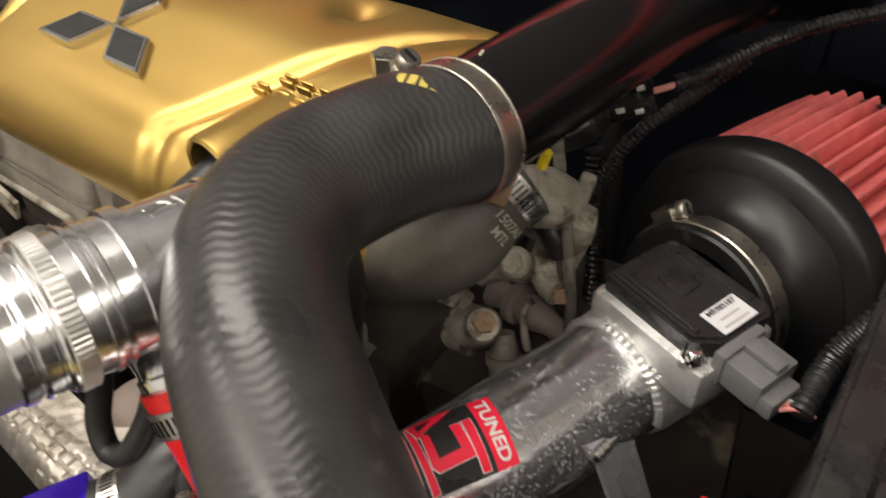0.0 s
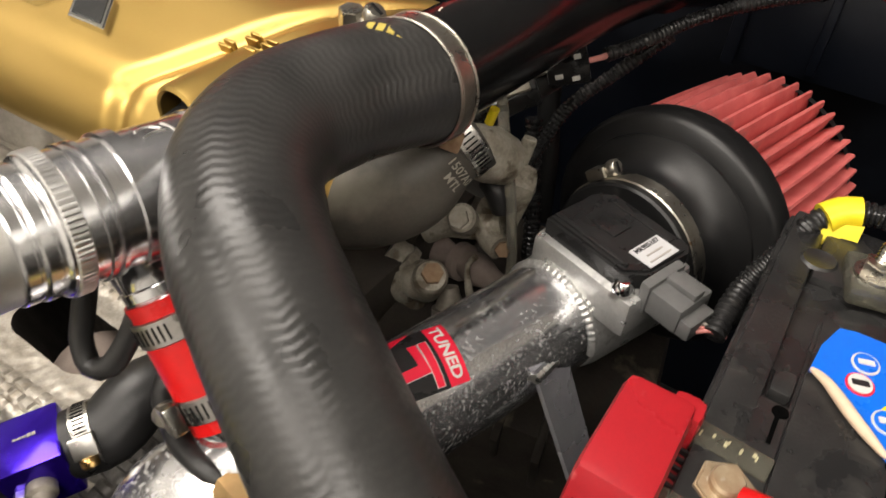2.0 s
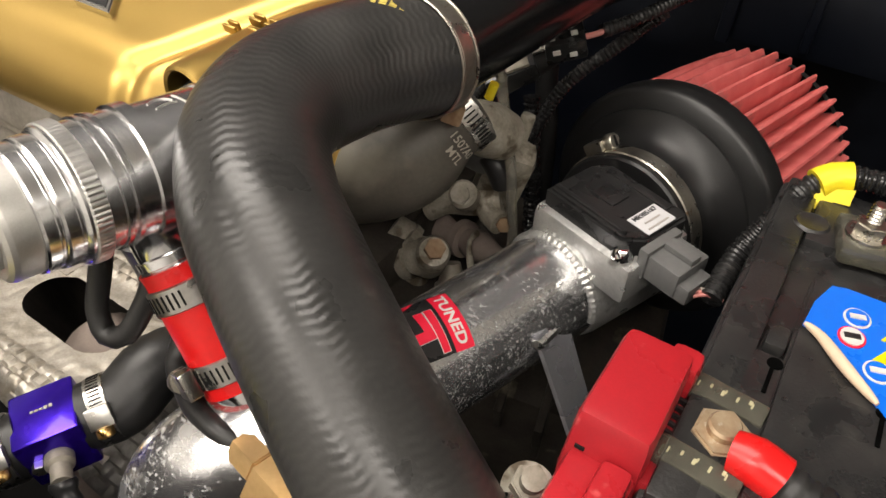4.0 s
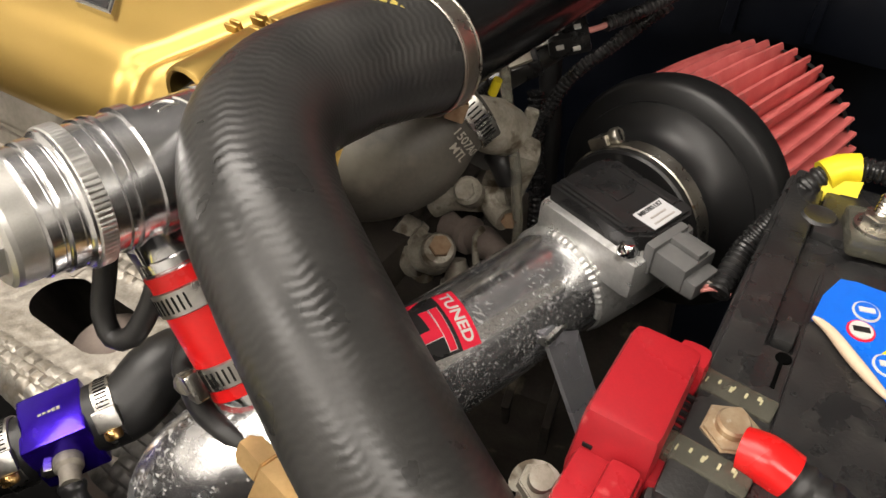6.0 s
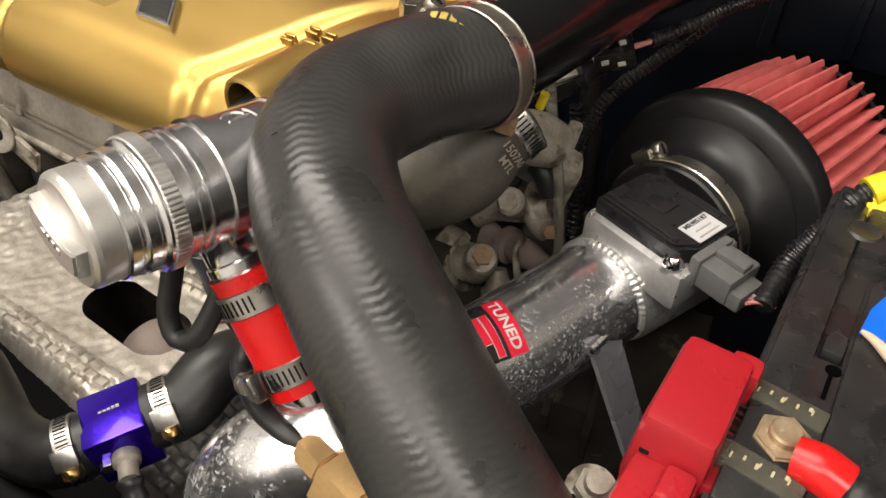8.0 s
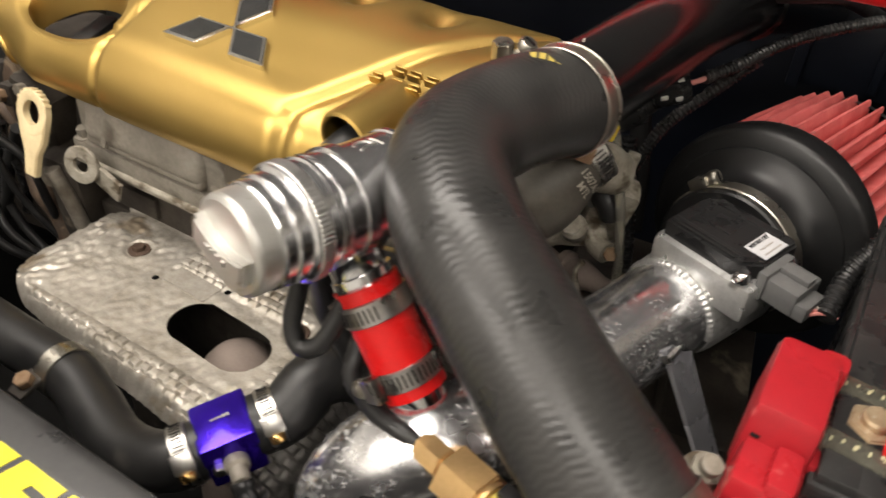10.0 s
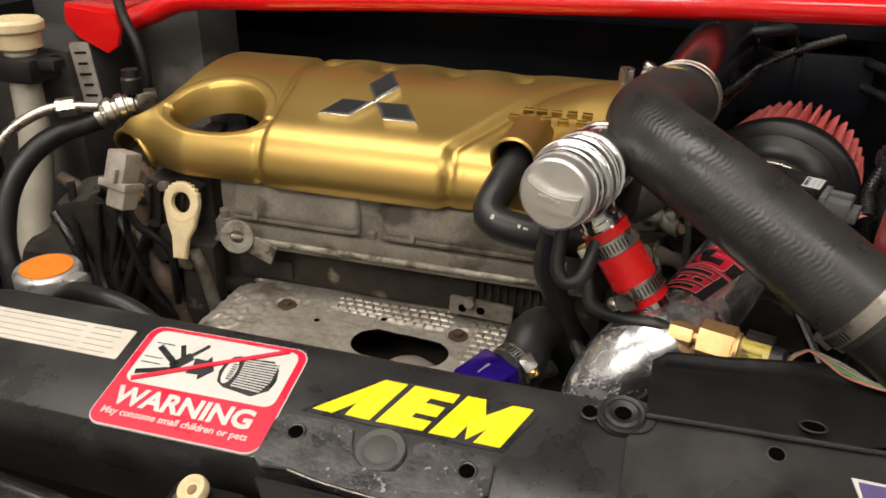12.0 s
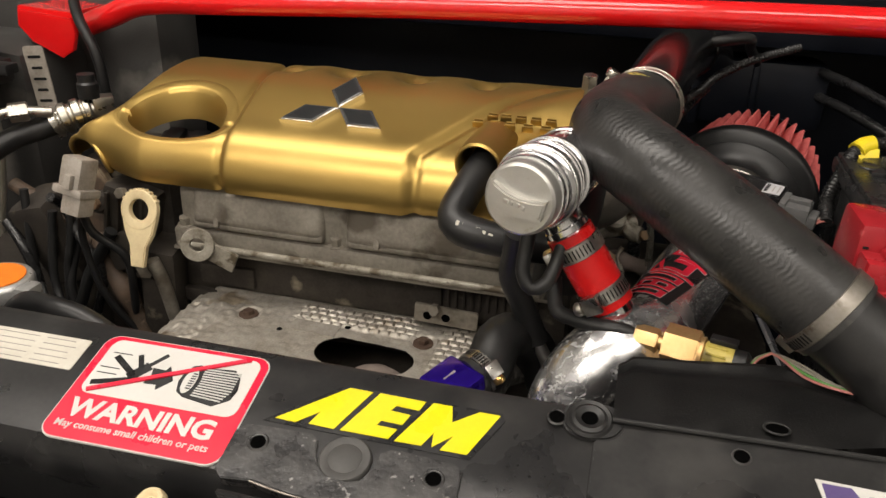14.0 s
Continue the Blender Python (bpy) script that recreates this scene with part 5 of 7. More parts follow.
def sticker_shape(poly, lift):
    """A flat shape of the sticker bent onto the tube."""
    own = prism(poly, Matrix.Identity(4), 0.0, 1.0)
    bmesh.ops.triangulate(own, faces=own.faces)
    bmesh.ops.subdivide_edges(own, edges=[e for e in own.edges if e.calc_length() > 0.15 and abs(e.verts[0].co.z - e.verts[1].co.z) < 0.5], cuts=4)
    bmesh.ops.triangulate(own, faces=own.faces)
    for q in own.verts:
        q.co = on_sticker(q.co.x, q.co.y, lift * q.co.z - 0.0004 * (1 - q.co.z))
    return own


def sticker_sheet(f0, f1, g0, g1, lift):
    own = bmesh.new()
    grid = [[own.verts.new(on_sticker(f0 + (f1 - f0) * i / 10, g0 + (g1 - g0) * j / 24, lift)) for j in range(25)] for i in range(11)]
    for i in range(10):
        for j in range(24):
            own.faces.new((grid[i][j], grid[i + 1][j], grid[i + 1][j + 1], grid[i][j + 1]))
    bmesh.ops.recalc_face_normals(own, faces=own.faces)
    return own


st = thing("intake_sticker", along(0.04, radians(12), RI), "black and red logo sticker wrapped on the intake tube", "sticker")
part("black_field", sticker_sheet(-0.95, 0.745, 0, 1, 0.0003), M_BLKVINYL, st)
part("red_band", sticker_sheet(0.745, 1, 0, 1, 0.0003), M_REDVINYL, st)
tw = text_bm("TUNED", 0.205, 0.0, 0.006)
bmesh.ops.subdivide_edges(tw, edges=[e for e in tw.edges if e.calc_length() > 0.06], cuts=2)
xs_ = [q.co.x for q in tw.verts]
ys_ = [q.co.y for q in tw.verts]
for q in tw.verts:
    gx = 0.06 + 0.86 * (q.co.x - min(xs_)) / (max(xs_) - min(xs_))
    fy = 0.795 + 0.145 * (q.co.y - min(ys_)) / (max(ys_) - min(ys_))
    q.co = on_sticker(fy, gx, 0.0007)
part("word", tw, M_WHITE, st, smooth=False)
for shape in ([(0.02, 0.05), (0.56, 0.01), (0.09, 0.33)], [(0.0, 0.08), (0.07, 0.33), (0.10, 0.97), (0.02, 0.99)],
              [(0.12, 0.28), (0.21, 0.33), (0.21, 0.65), (0.47, 0.61), (0.45, 0.30), (0.56, 0.30), (0.58, 0.74), (0.16, 0.79), (0.11, 0.72)],
              [(0.59, 0.29), (0.69, 0.28), (0.68, 0.95), (0.59, 0.95)],
              *[[(c - 0.115, 0.18), (c - 0.065, 0.18), (c - 0.065, 0.84), (c - 0.115, 0.84)] for c in (-0.76, -0.46, -0.16)],
              *[[(c + 0.065, 0.18), (c + 0.115, 0.18), (c + 0.115, 0.84), (c + 0.065, 0.84)] for c in (-0.76, -0.46, -0.16)],
              *[[(c - 0.063, y), (c + 0.063, y), (c + 0.063, y + 0.10), (c - 0.063, y + 0.10)] for c, y in ((-0.76, 0.74), (-0.46, 0.18), (-0.46, 0.46), (-0.46, 0.74), (-0.16, 0.74))]):
    cx_ = sum(p[0] for p in shape) / len(shape)
    cy_ = sum(p[1] for p in shape) / len(shape)
    part("white_edge", sticker_shape([(x + 0.009 * (1 if x > cx_ else -1), y + 0.009 * (1 if y > cy_ else -1)) for x, y in shape], 0.0005), M_WHITE, st, smooth=False)
    part("red_stroke", sticker_shape(shape, 0.0007), M_REDVINYL, st, smooth=False)
part("black_notch", sticker_shape([(0.12, 0.11), (0.30, 0.09), (0.12, 0.23)], 0.0010), M_BLKVINYL, st, smooth=False)

# ---- air-flow meter ----
uM = AD.cross(V(0.03, 0, 1)).normalized()
nM = uM.cross(AD).normalized()
MC = V(-0.0590, 0.2905, 0.8905)


def maf(x, y, z):
    return MC + uM * x + AD * y + nM * z


MM = frame_matrix(MC, uM, AD, nM)
maf_e = thing("air_flow_meter", maf(0, 0, 0), "black plastic air-flow meter bolted on an aluminium housing", "sensor")
part("flange", box(maf(0, -0.002, -0.012), (0.070, 0.052, 0.026), MM, 0.005), M_FLANGE, maf_e)
part("housing_ring", lathe([(0.0, -0.018), (RI + 0.001, -0.018), (0.0350, -0.012), (0.0380, 0.04), (0.0, 0.04)], along(0.185), AD, 40), M_FLANGE, maf_e)
part("cover", prism([(-0.031, -0.023), (0.022, -0.023), (0.031, -0.012), (0.032, 0.018), (0.028, 0.023), (-0.022, 0.023), (-0.031, 0.013)], MM, 0.001, 0.0125, None, 0.0018), M_SENSOR, maf_e)
part("raised_edge", box(maf(-0.004, -0.0180, 0.0128), (0.050, 0.003, 0.0026), MM, 0.0008), M_SENSOR, maf_e)
part("raised_edge", box(maf(-0.006, 0.0, 0.0128), (0.016, 0.014, 0.0012), MM, 0.0005), M_SENSOR, maf_e)
part("raised_edge", box(maf(0.0, 0.017, 0.0128), (0.044, 0.006, 0.0016), MM, 0.0006), M_SENSOR, maf_e)
LM = frame_matrix(maf(0.0215, 0.002, 0.0125), AD, -uM, nM)
lab = part("label", prism(rounded(0.0225, 0.0150, 0.0004, 2), LM, -0.0005, 0.0004), M_SILVERLABEL, maf_e, "white printed part label")
tw = text_bm("MR985187", 0.0042, 0.0001, 0.0001)
part("word", moved(tw, LM @ Matrix.Translation((0, 0.0048, 0.0005))), M_BLKVINYL, lab, smooth=False)
bm = bmesh.new()
for k, w in enumerate((0.012, 0.016)):
    bar(bm, LM, -w / 2, -0.0005 - 0.0042 * k, w / 2, -0.0005 - 0.0042 * k, 0.0010, 0.0003, 0.0008)
part("print", bm, M_GREYVINYL, lab, smooth=False)
for x, y in ((0.0245, -0.0225), (-0.0285, 0.0215)):
    b = bmesh.new()
    lathe([(0, 0.0058), (0.003, 0.0058), (0.0048, 0.004), (0.0058, 0.0015), (0.0058, 0)], maf(x, y, 0.002), nM, 20, b)
    part("screw", b, M_POLISHED, maf_e)
plug = thing("meter_plug", maf(0.038, 0.0, 0), "grey plastic plug on the air-flow meter", "connector")
part("shell", box(maf(0.044, -0.004, 0.000), (0.024, 0.026, 0.016), MM, 0.002), M_GREYPL, plug)
part("collar", box(maf(0.034, -0.004, 0.001), (0.006, 0.029, 0.019), MM, 0.0015), M_GREYPL, plug)
part("latch", box(maf(0.046, -0.002, 0.0095), (0.018, 0.008, 0.004), MM, 0.001), M_GREYPL, plug)
part("tail", box(maf(0.058, -0.006, -0.003), (0.010, 0.020, 0.011), MM, 0.002), M_GREYPL, plug)
P0 = maf(0.063, -0.010, -0.004)
for k in range(3):
    cable("plug_wire", [P0 + V(0, 0.002 * k, 0.002 * k), P0 + V(0.006, 0.003 + 0.001 * k, 0.002), P0 + V(0.014, 0.004, 0.001)], 0.0011, M_COPPER if k < 2 else M_PALEPL, "thin coloured wire at the meter plug", "wire")
LP = [P0 + V(0.008, 0.003, 0.0), (0.008, 0.291, 0.896), (0.017, 0.305, 0.915), (0.025, 0.316, 0.930), (0.035, 0.325, 0.937), (0.055, 0.330, 0.940), (0.09, 0.326, 0.938), (0.16, 0.312, 0.935)]
lo_ = thing("meter_loom", LP[2], "black corrugated cable loom with yellow tape", "cable loom")
part("conduit", sweep(LP, lambda s_: 0.0056 * (1.10 if (s_ % 0.0036) < 0.0020 else 0.93), 14, 0.0009), M_LOOM, lo_)
part("tape_wrap", sweep([(0.029, 0.3200, 0.9335), (0.035, 0.3250, 0.937), (0.043, 0.3278, 0.9388)], 0.0082, 20, 0.004), M_YELTAPE, lo_, "yellow tape wrapped round the loom")
part("tape_tail", prism([(-0.010, 0.002), (0.009, 0.002), (0.010, -0.0065), (0.002, -0.0050), (0.0, -0.0085), (-0.013, -0.0105), (-0.008, -0.006)], frame_matrix(V(0.038, 0.317, 0.934), V(1, 0.2, 0.2).normalized(), V(0.1, 0.5, 0.85).normalized(), V(0.1, -0.85, 0.5).normalized()), -0.0005, 0.0005), M_YELTAPE, lo_)

# ---- cone air filter ----
fil = thing("air_filter", along(0.30), "red pleated cone air filter with a black rubber bell", "air filter")
FC, FD = V(-0.0538, 0.3941, 0.8452), V(0.2362, 0.9709, -0.0388).normalized()
part("bell", lathe([(0.0380, -0.056), (0.0470, -0.056), (0.0484, -0.0545), (0.0484, -0.0360), (0.0492, -0.0320), (0.0512, -0.0275), (0.0545, -0.0235), (0.0590, -0.0203), (0.0640, -0.0180), (0.0672, -0.0168), (0.0676, -0.0150), (0.0684, -0.0148), (0.0765, -0.0128), (0.0790, -0.0112), (0.0803, -0.0080), (0.0807, -0.002), (0.0807, 0.004), (0.0798, 0.009), (0.074, 0.010)], FC, FD, 84), M_BELL, fil)
clamp(FC - FD * 0.0440, FD, 0.0484, 0.0125, (-0.62, 0.1, 0.78), "stainless clamp holding the filter bell on the meter housing", band=M_STEEL)
u, v, n = basis(FD)
NPL = 42
R0, R1, L0, L1 = 0.0775, 0.0735, 0.005, 0.127
me_p = None
for k in range(NPL):
    th = 2 * math.pi * k / NPL
    h = math.pi / NPL
    if me_p is None:
        bm = bmesh.new()
        rows = []
        for (s, R) in ((L0, R0), ((L0 + L1) / 2, (R0 + R1) / 2 + 0.001), (L1, R1)):
            row = []
            for f, rr in ((-1, R - 0.013), (-0.42, R - 0.003), (-0.16, R), (0.16, R), (0.42, R - 0.003), (1, R - 0.013)):
                a = h * f
                row.append(bm.verts.new((rr * math.cos(a), rr * math.sin(a), s)))
            rows.append(row)
        for a, b in zip(rows, rows[1:]):
            for i in range(5):
                bm.faces.new((a[i], a[i + 1], b[i + 1], b[i]))
        bm.faces.new([w for w in rows[-1]])
        ob = part("pleat", bm, M_REDGAUZE, fil)
        me_p = ob.data
    else:
        ob = new("pleat", me_p)
        ob.parent = fil
        ob.matrix_parent_inverse = Matrix.Translation(fil.location).inverted()
    ob.matrix_basis = frame_matrix(FC, u, v, n) @ Matrix.Rotation(th, 4, "Z")
part("end_cap", lathe([(0.0700, 0.120), (0.0690, 0.128), (0.060, 0.131), (0, 0.131)], FC, FD, 48), M_PLASTIC, fil)
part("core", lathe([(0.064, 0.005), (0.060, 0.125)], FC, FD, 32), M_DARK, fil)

tagged(part("drain_hose", sweep([(-0.236, 0.118, 0.905), (-0.239, 0.126, 0.880), (-0.2405, 0.130, 0.861), (-0.231, 0.135, 0.836), (-0.220, 0.140, 0.807), (-0.217, 0.140, 0.799)], 0.0098, 18, 0.005), M_RUBBER), "black rubber hose dropping onto a metal barb", "hose")

# ---- heat shield and exhaust under it ----
shield = thing("heat_shield", (-0.43, 0.16, 0.72), "dull grey embossed aluminium exhaust heat shield with an oval hole", "heat shield")
bm = bmesh.new()
X0, X1, Y1 = -0.578, -0.262, 0.242
NX, NY = 220, 110


def front_edge(x):
    """Where the sheet folds down at the front."""
    return 0.0975 - 0.10 * (x + 0.507)


def hole_value(x, y):
    """Distance-like value of the stadium-shaped hole; 1 on its edge."""
    ax_, ay_, bx_, by_ = -0.398, 0.157, -0.349, 0.154
    t = max(0, min(1, ((x - ax_) * (bx_ - ax_) + (y - ay_) * (by_ - ay_)) / ((bx_ - ax_) ** 2 + (by_ - ay_) ** 2)))
    return math.hypot(x - ax_ - t * (bx_ - ax_), y - ay_ - t * (by_ - ay_)) / 0.0226


def weave(x, y, px, py):
    """Brick-like raised pads."""
    r = math.floor(y / py)
    fx, fy = (x / px + 0.5 * (r % 2)) % 1.0, (y / py) % 1.0
    ex, ey = min(fx, 1 - fx) * px, min(fy, 1 - fy) * py
    return min(1.0, min(ex, ey) / 0.0014)


def shield_z(x, y):
    z = 0.7455
    z -= 0.0016 * step01(y, 0.10, 0.085)
    z -= 0.016 * max(0.0, 1 - (y - front_edge(x)) / 0.011) ** 2
    z -= 3.0 * max(0.0, -0.548 - x) ** 1.8
    z += 0.0060 * step01(y, 0.230, 0.242) * (1 + 0.9 * noise.noise(V(x * 60, 0.2, 5.5)))
    front = step01(y, 0.118, 0.108) * step01(x, -0.545, -0.530)
    rear = step01(y, 0.194, 0.200) * step01(y, 0.234, 0.228) * step01(x, -0.470, -0.455) * (1 - bump1(x, -0.328, 0.016))
    side = step01(x, -0.318, -0.308)
    w = max(front, rear, side * step01(y, 0.215, 0.2))
    z += 0.0026 * w * weave(x, y, 0.0098, 0.0088)
    crinkle = (1 - w) * (0.35 + 0.65 * step01(x, -0.50, -0.56) + 0.3 * bump1(y, 0.21, 0.02))
    z += 0.0021 * crinkle * noise.noise(V(x * 170, y * 150, 0.3)) + 0.0012 * noise.noise(V(x * 34, y * 40, 1.7))
    for bx_, by_ in ((-0.508, 0.195), (-0.328, 0.194)):
        d = math.hypot(x - bx_, y - by_)
        z -= 0.0020 * step01(d, 0.0135, 0.0105)
    return z


g, qv = [], []
for i in range(NX + 1):
    row, qr = [], []
    for j in range(NY + 1):
        x = X0 + (X1 - X0) * i / NX
        y = front_edge(x) + (Y1 - front_edge(x)) * j / NY
        # rounded corners on the outer side
        for cx, cy, rx_, ry_ in ((-0.546, 0.206, 0.032, 0.036), (-0.528, 0.150, 0.050, -(0.150 - front_edge(-0.56)))):
            ex, ey = (cx - x) / rx_, (y - cy) / ry_
            if ex > 0 and ey > 0:
                k = max(ex, ey) / math.hypot(ex, ey)
                x, y = cx + (x - cx) * k, cy + (y - cy) * k
        q = hole_value(x, y)
        if 0.90 < q < 1.10:
            for _ in range(3):
                gx = (hole_value(x + 1e-5, y) - hole_value(x - 1e-5, y)) / 2e-5
                gy = (hole_value(x, y + 1e-5) - hole_value(x, y - 1e-5)) / 2e-5
                k = (hole_value(x, y) - 1) / (gx * gx + gy * gy + 1e-9) * (1 if abs(q - 1) < 0.07 else 0)
                x, y = x - gx * k, y - gy * k
        row.append(bm.verts.new((x, y, shield_z(x, y))))
        qr.append(hole_value(x, y))
    g.append(row)
    qv.append(qr)
for i in range(NX):
    for j in range(NY):
        if (qv[i][j] + qv[i + 1][j] + qv[i + 1][j + 1] + qv[i][j + 1]) / 4 < 0.985:
            continue
        bm.faces.new((g[i][j], g[i + 1][j], g[i + 1][j + 1], g[i][j + 1]))
bmesh.ops.delete(bm, geom=[w for w in bm.verts if not w.link_faces], context="VERTS")
part("sheet", bm, M_SHIELD, shield)
for bx_, by_ in ((-0.508, 0.195), (-0.328, 0.194)):
    b = bmesh.new()
    lathe([(0, 0.0008), (0.0095, 0.0008), (0.0095, 0), (0.010, -0.001)], (bx_, by_, 0.7445), (0, 0, 1), 28, b)
    hexagon((bx_, by_, 0.7448), (0, 0.05, 1), 0.0058, 0.0045, b)
    part("bolt", b, M_DARKRUST, shield)
for hx, hy in ((-0.466, 0.176), (-0.404, 0.196)):
    part("rivet_hole_shade", lathe([(0, 0.0), (0.0024, 0.0), (0.0030, -0.0006)], (hx, hy, shield_z(hx, hy) + 0.0009), (0, 0, 1), 14), M_HOLESHADE, shield)
bm = bmesh.new()
prism(rounded(0.048, 0.020, 0.001, 2), frame_matrix(V(-0.435, 0.187, 0.7452), V(1, -0.05, 0).normalized(), V(0.05, 1, 0).normalized(), V(0, 0, 1)), 0, 0.0018, bm)
part("flat_patch", bm, M_SHIELD, shield)
tagged(part("exhaust_manifold", sweep([(-0.402, 0.215, 0.62), (-0.378, 0.178, 0.680), (-0.355, 0.150, 0.699), (-0.322, 0.12, 0.685), (-0.30, 0.10, 0.60)], 0.033, 28, 0.01), M_EXHAUST), "brown scaled exhaust manifold under the heat shield", "exhaust")
fan = thing("radiator_shroud", (-0.4, 0.02, 0.7), "radiator and fan shroud behind the support panel, blackened with bay shade", "radiator")
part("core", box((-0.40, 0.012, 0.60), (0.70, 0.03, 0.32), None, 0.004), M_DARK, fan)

# ---- radiator hose with the blue sensor adapter ----
HD = V(0.54, 0.81, 0.20).normalized()
BC = V(-0.2685, 0.0665, 0.789)
tagged(part("radiator_hose", sweep([(-0.72, 0.065, 0.768), (-0.57, 0.056, 0.772), (-0.466, 0.054, 0.772), (-0.405, 0.054, 0.772), (-0.374, 0.047, 0.770), (-0.340, 0.036, 0.769), (-0.312, 0.034, 0.773), BC - HD * 0.034, BC - HD * 0.016], 0.0182, 32, 0.006), M_RUBBER), "black rubber radiator hose along the support panel", "hose")
tagged(part("radiator_hose", sweep([BC + HD * 0.016, BC + HD * 0.036, (-0.2455, 0.119, 0.8065), (-0.236, 0.140, 0.802), (-0.222, 0.157, 0.782), (-0.208, 0.168, 0.745)], 0.0190, 32, 0.006), M_RUBBER), "black rubber coolant hose curving behind the elbow", "hose")
u, v, n = basis(HD)
blue = thing("sensor_adapter", BC, "blue anodised aluminium hose adapter with a sensor", "adapter")
bmx = frame_matrix(BC, V(0.83, -0.55, 0.0).normalized(), HD, V(0.83, -0.55, 0.0).normalized().cross(HD))
part("block", box(BC, (0.037, 0.034, 0.034), bmx, 0.0022), M_BLUEANO, blue)
em = frame_matrix(BC + bmx.to_3x3() @ V(0, 0, 0.0172), HD, bmx.to_3x3() @ V(-1, 0, 0), bmx.to_3x3() @ V(0, 0, 1))
bm = bmesh.new()
for k in range(5):
    bar(bm, em, -0.0058 + 0.0024 * k, 0.002, -0.0040 + 0.0024 * k, 0.002, 0.0013 + 0.0008 * (k > 2), -0.0002, 0.0003)
part("engraving", bm, M_PALEPL, blue, "tiny pale print", smooth=False)
part("spigot", lathe([(0.0160, -0.030), (0.0160, 0.030)], BC, HD, 28), M_BLUEANO, blue)
fx = bmx.to_3x3() @ V(1, 0, 0)
part("screw", hexagon(BC + fx * 0.018 - HD * 0.010, fx, 0.004, 0.005), M_STEEL, blue)
part("sensor", lathe([(0, 0), (0.0075, 0), (0.0075, 0.006), (0.0055, 0.008), (0.0055, 0.018), (0, 0.018)], BC + fx * 0.018, fx, 20), M_CAST, blue)
clamp(BC - HD * 0.026, HD, 0.0182, 0.011, fx * 0.75 + V(0, 0, 0.65), "slotted steel clamp with a yellow zinc screw", screw=M_YELSTEEL, scale=0.85)
clamp(BC + HD * 0.027, HD, 0.0182, 0.011, fx * 0.75 + V(0, 0, 0.65), "slotted steel clamp with a yellow zinc screw", screw=M_YELSTEEL, scale=0.85)
S0 = BC + fx * 0.034
tagged(part("taped_sensor_lead", sweep([S0, S0 + V(0.007, -0.004, -0.008), S0 + V(0.014, -0.008, -0.022), S0 + V(0.020, -0.012, -0.045)], lambda s: 0.0066 + 0.0008 * math.sin(s * 700), 14, 0.002), M_BLKVINYL), "black taped sensor lead", "cable")
hc = thing("hose_strap", (-0.408, 0.054, 0.772), "grey metal strap round the radiator hose", "strap")
part("band", lathe([(0.0184, -0.006), (0.0196, -0.006), (0.0196, 0.006), (0.0184, 0.006)], (-0.408, 0.054, 0.772), (1, -0.05, 0), 32), M_STEEL, hc)
part("bolt", hexagon((-0.412, 0.030, 0.780), (0, -0.3, 1), 0.0062, 0.006), M_RUST, hc)
part("tab", box((-0.412, 0.030, 0.778), (0.014, 0.02, 0.003), pose(0, 0, 0, 15, 0, 0), 0.001), M_CASTDARK, hc)
slv = smooth_path([(-0.2653, 0.0763, 0.7231), (-0.2627, 0.092, 0.730), (-0.2602, 0.1112, 0.7403), (-0.2575, 0.1307, 0.7512), (-0.2480, 0.1520, 0.7600), (-0.2250, 0.1720, 0.7600)], 0.0016)
bm = bmesh.new()
rings = []
for i, p in enumerate(slv):
    t = (slv[min(i + 1, len(slv) - 1)] - slv[max(i - 1, 0)]).normalized()
    u, v, n = basis(t)
    row = []
    for k in range(72):
        r = math.floor(i / 5)
        f = ((k / 9 + 0.5 * (r % 2)) % 1.0, (i / 5) % 1.0)
        pad = min(1.0, 5 * min(f[0], 1 - f[0], f[1] + 0.02, 1.02 - f[1]))
        a = 2 * math.pi * k / 72
        row.append(bm.verts.new(p + (u * math.cos(a) + v * math.sin(a)) * (0.0165 + 0.0016 * pad + 0.0012 * noise.noise(p * 60))))
    rings.append(row)
for a, b in zip(rings, rings[1:]):
    for k in range(72):
        bm.faces.new((a[k], a[(k + 1) % 72], b[(k + 1) % 72], b[k]))
bm.faces.new(rings[0][::-1])
bm.faces.new(rings[-1])
tagged(part("heat_sleeve", bm, M_SLEEVE), "dark embossed metal heat sleeve beside the elbow", "sleeve")

# ---- brass pressure fitting with its lead ----
br = thing("pressure_sender", (-0.12, 0.074, 0.855), "brass pressure fitting with an amber plug", "sensor")
b0, b1 = V(-0.139, 0.0805, 0.8545), V(-0.079, 0.0650, 0.8545)
bdv = (b1 - b0).normalized()
part("small_nut", hexagon(b0 - bdv * 0.004, bdv, 0.0088, 0.016), M_BRASS, br)
part("neck", lathe([(0.0045, 0.010), (0.0045, 0.022)], b0, bdv, 16), M_BRASS, br)
part("large_nut", hexagon(b0 + bdv * 0.0165, bdv, 0.0150, 0.0235), M_BRASS, br)
part("flange_ring", lathe([(0, 0.040), (0.0118, 0.040), (0.0118, 0.0425), (0.010, 0.0435), (0, 0.0435)], b0, bdv, 28), M_BRASS, br)
plug_b = part("plug_body", lathe([(0, 0.0435), (0.0098, 0.0435), (0.0098, 0.062), (0, 0.062)], b0, bdv, 24), M_AMBER, br)
uu, vv, nn = basis(bdv)
for k in range(10):
    a = 2 * math.pi * k / 10
    part("grip_rib", box(b0 + bdv * 0.0515 + (uu * math.cos(a) + vv * math.sin(a)) * 0.0098, (0.0018, 0.0018, 0.013), frame_matrix(V(0, 0, 0), uu, vv, nn), 0.0004), M_AMBER, plug_b)
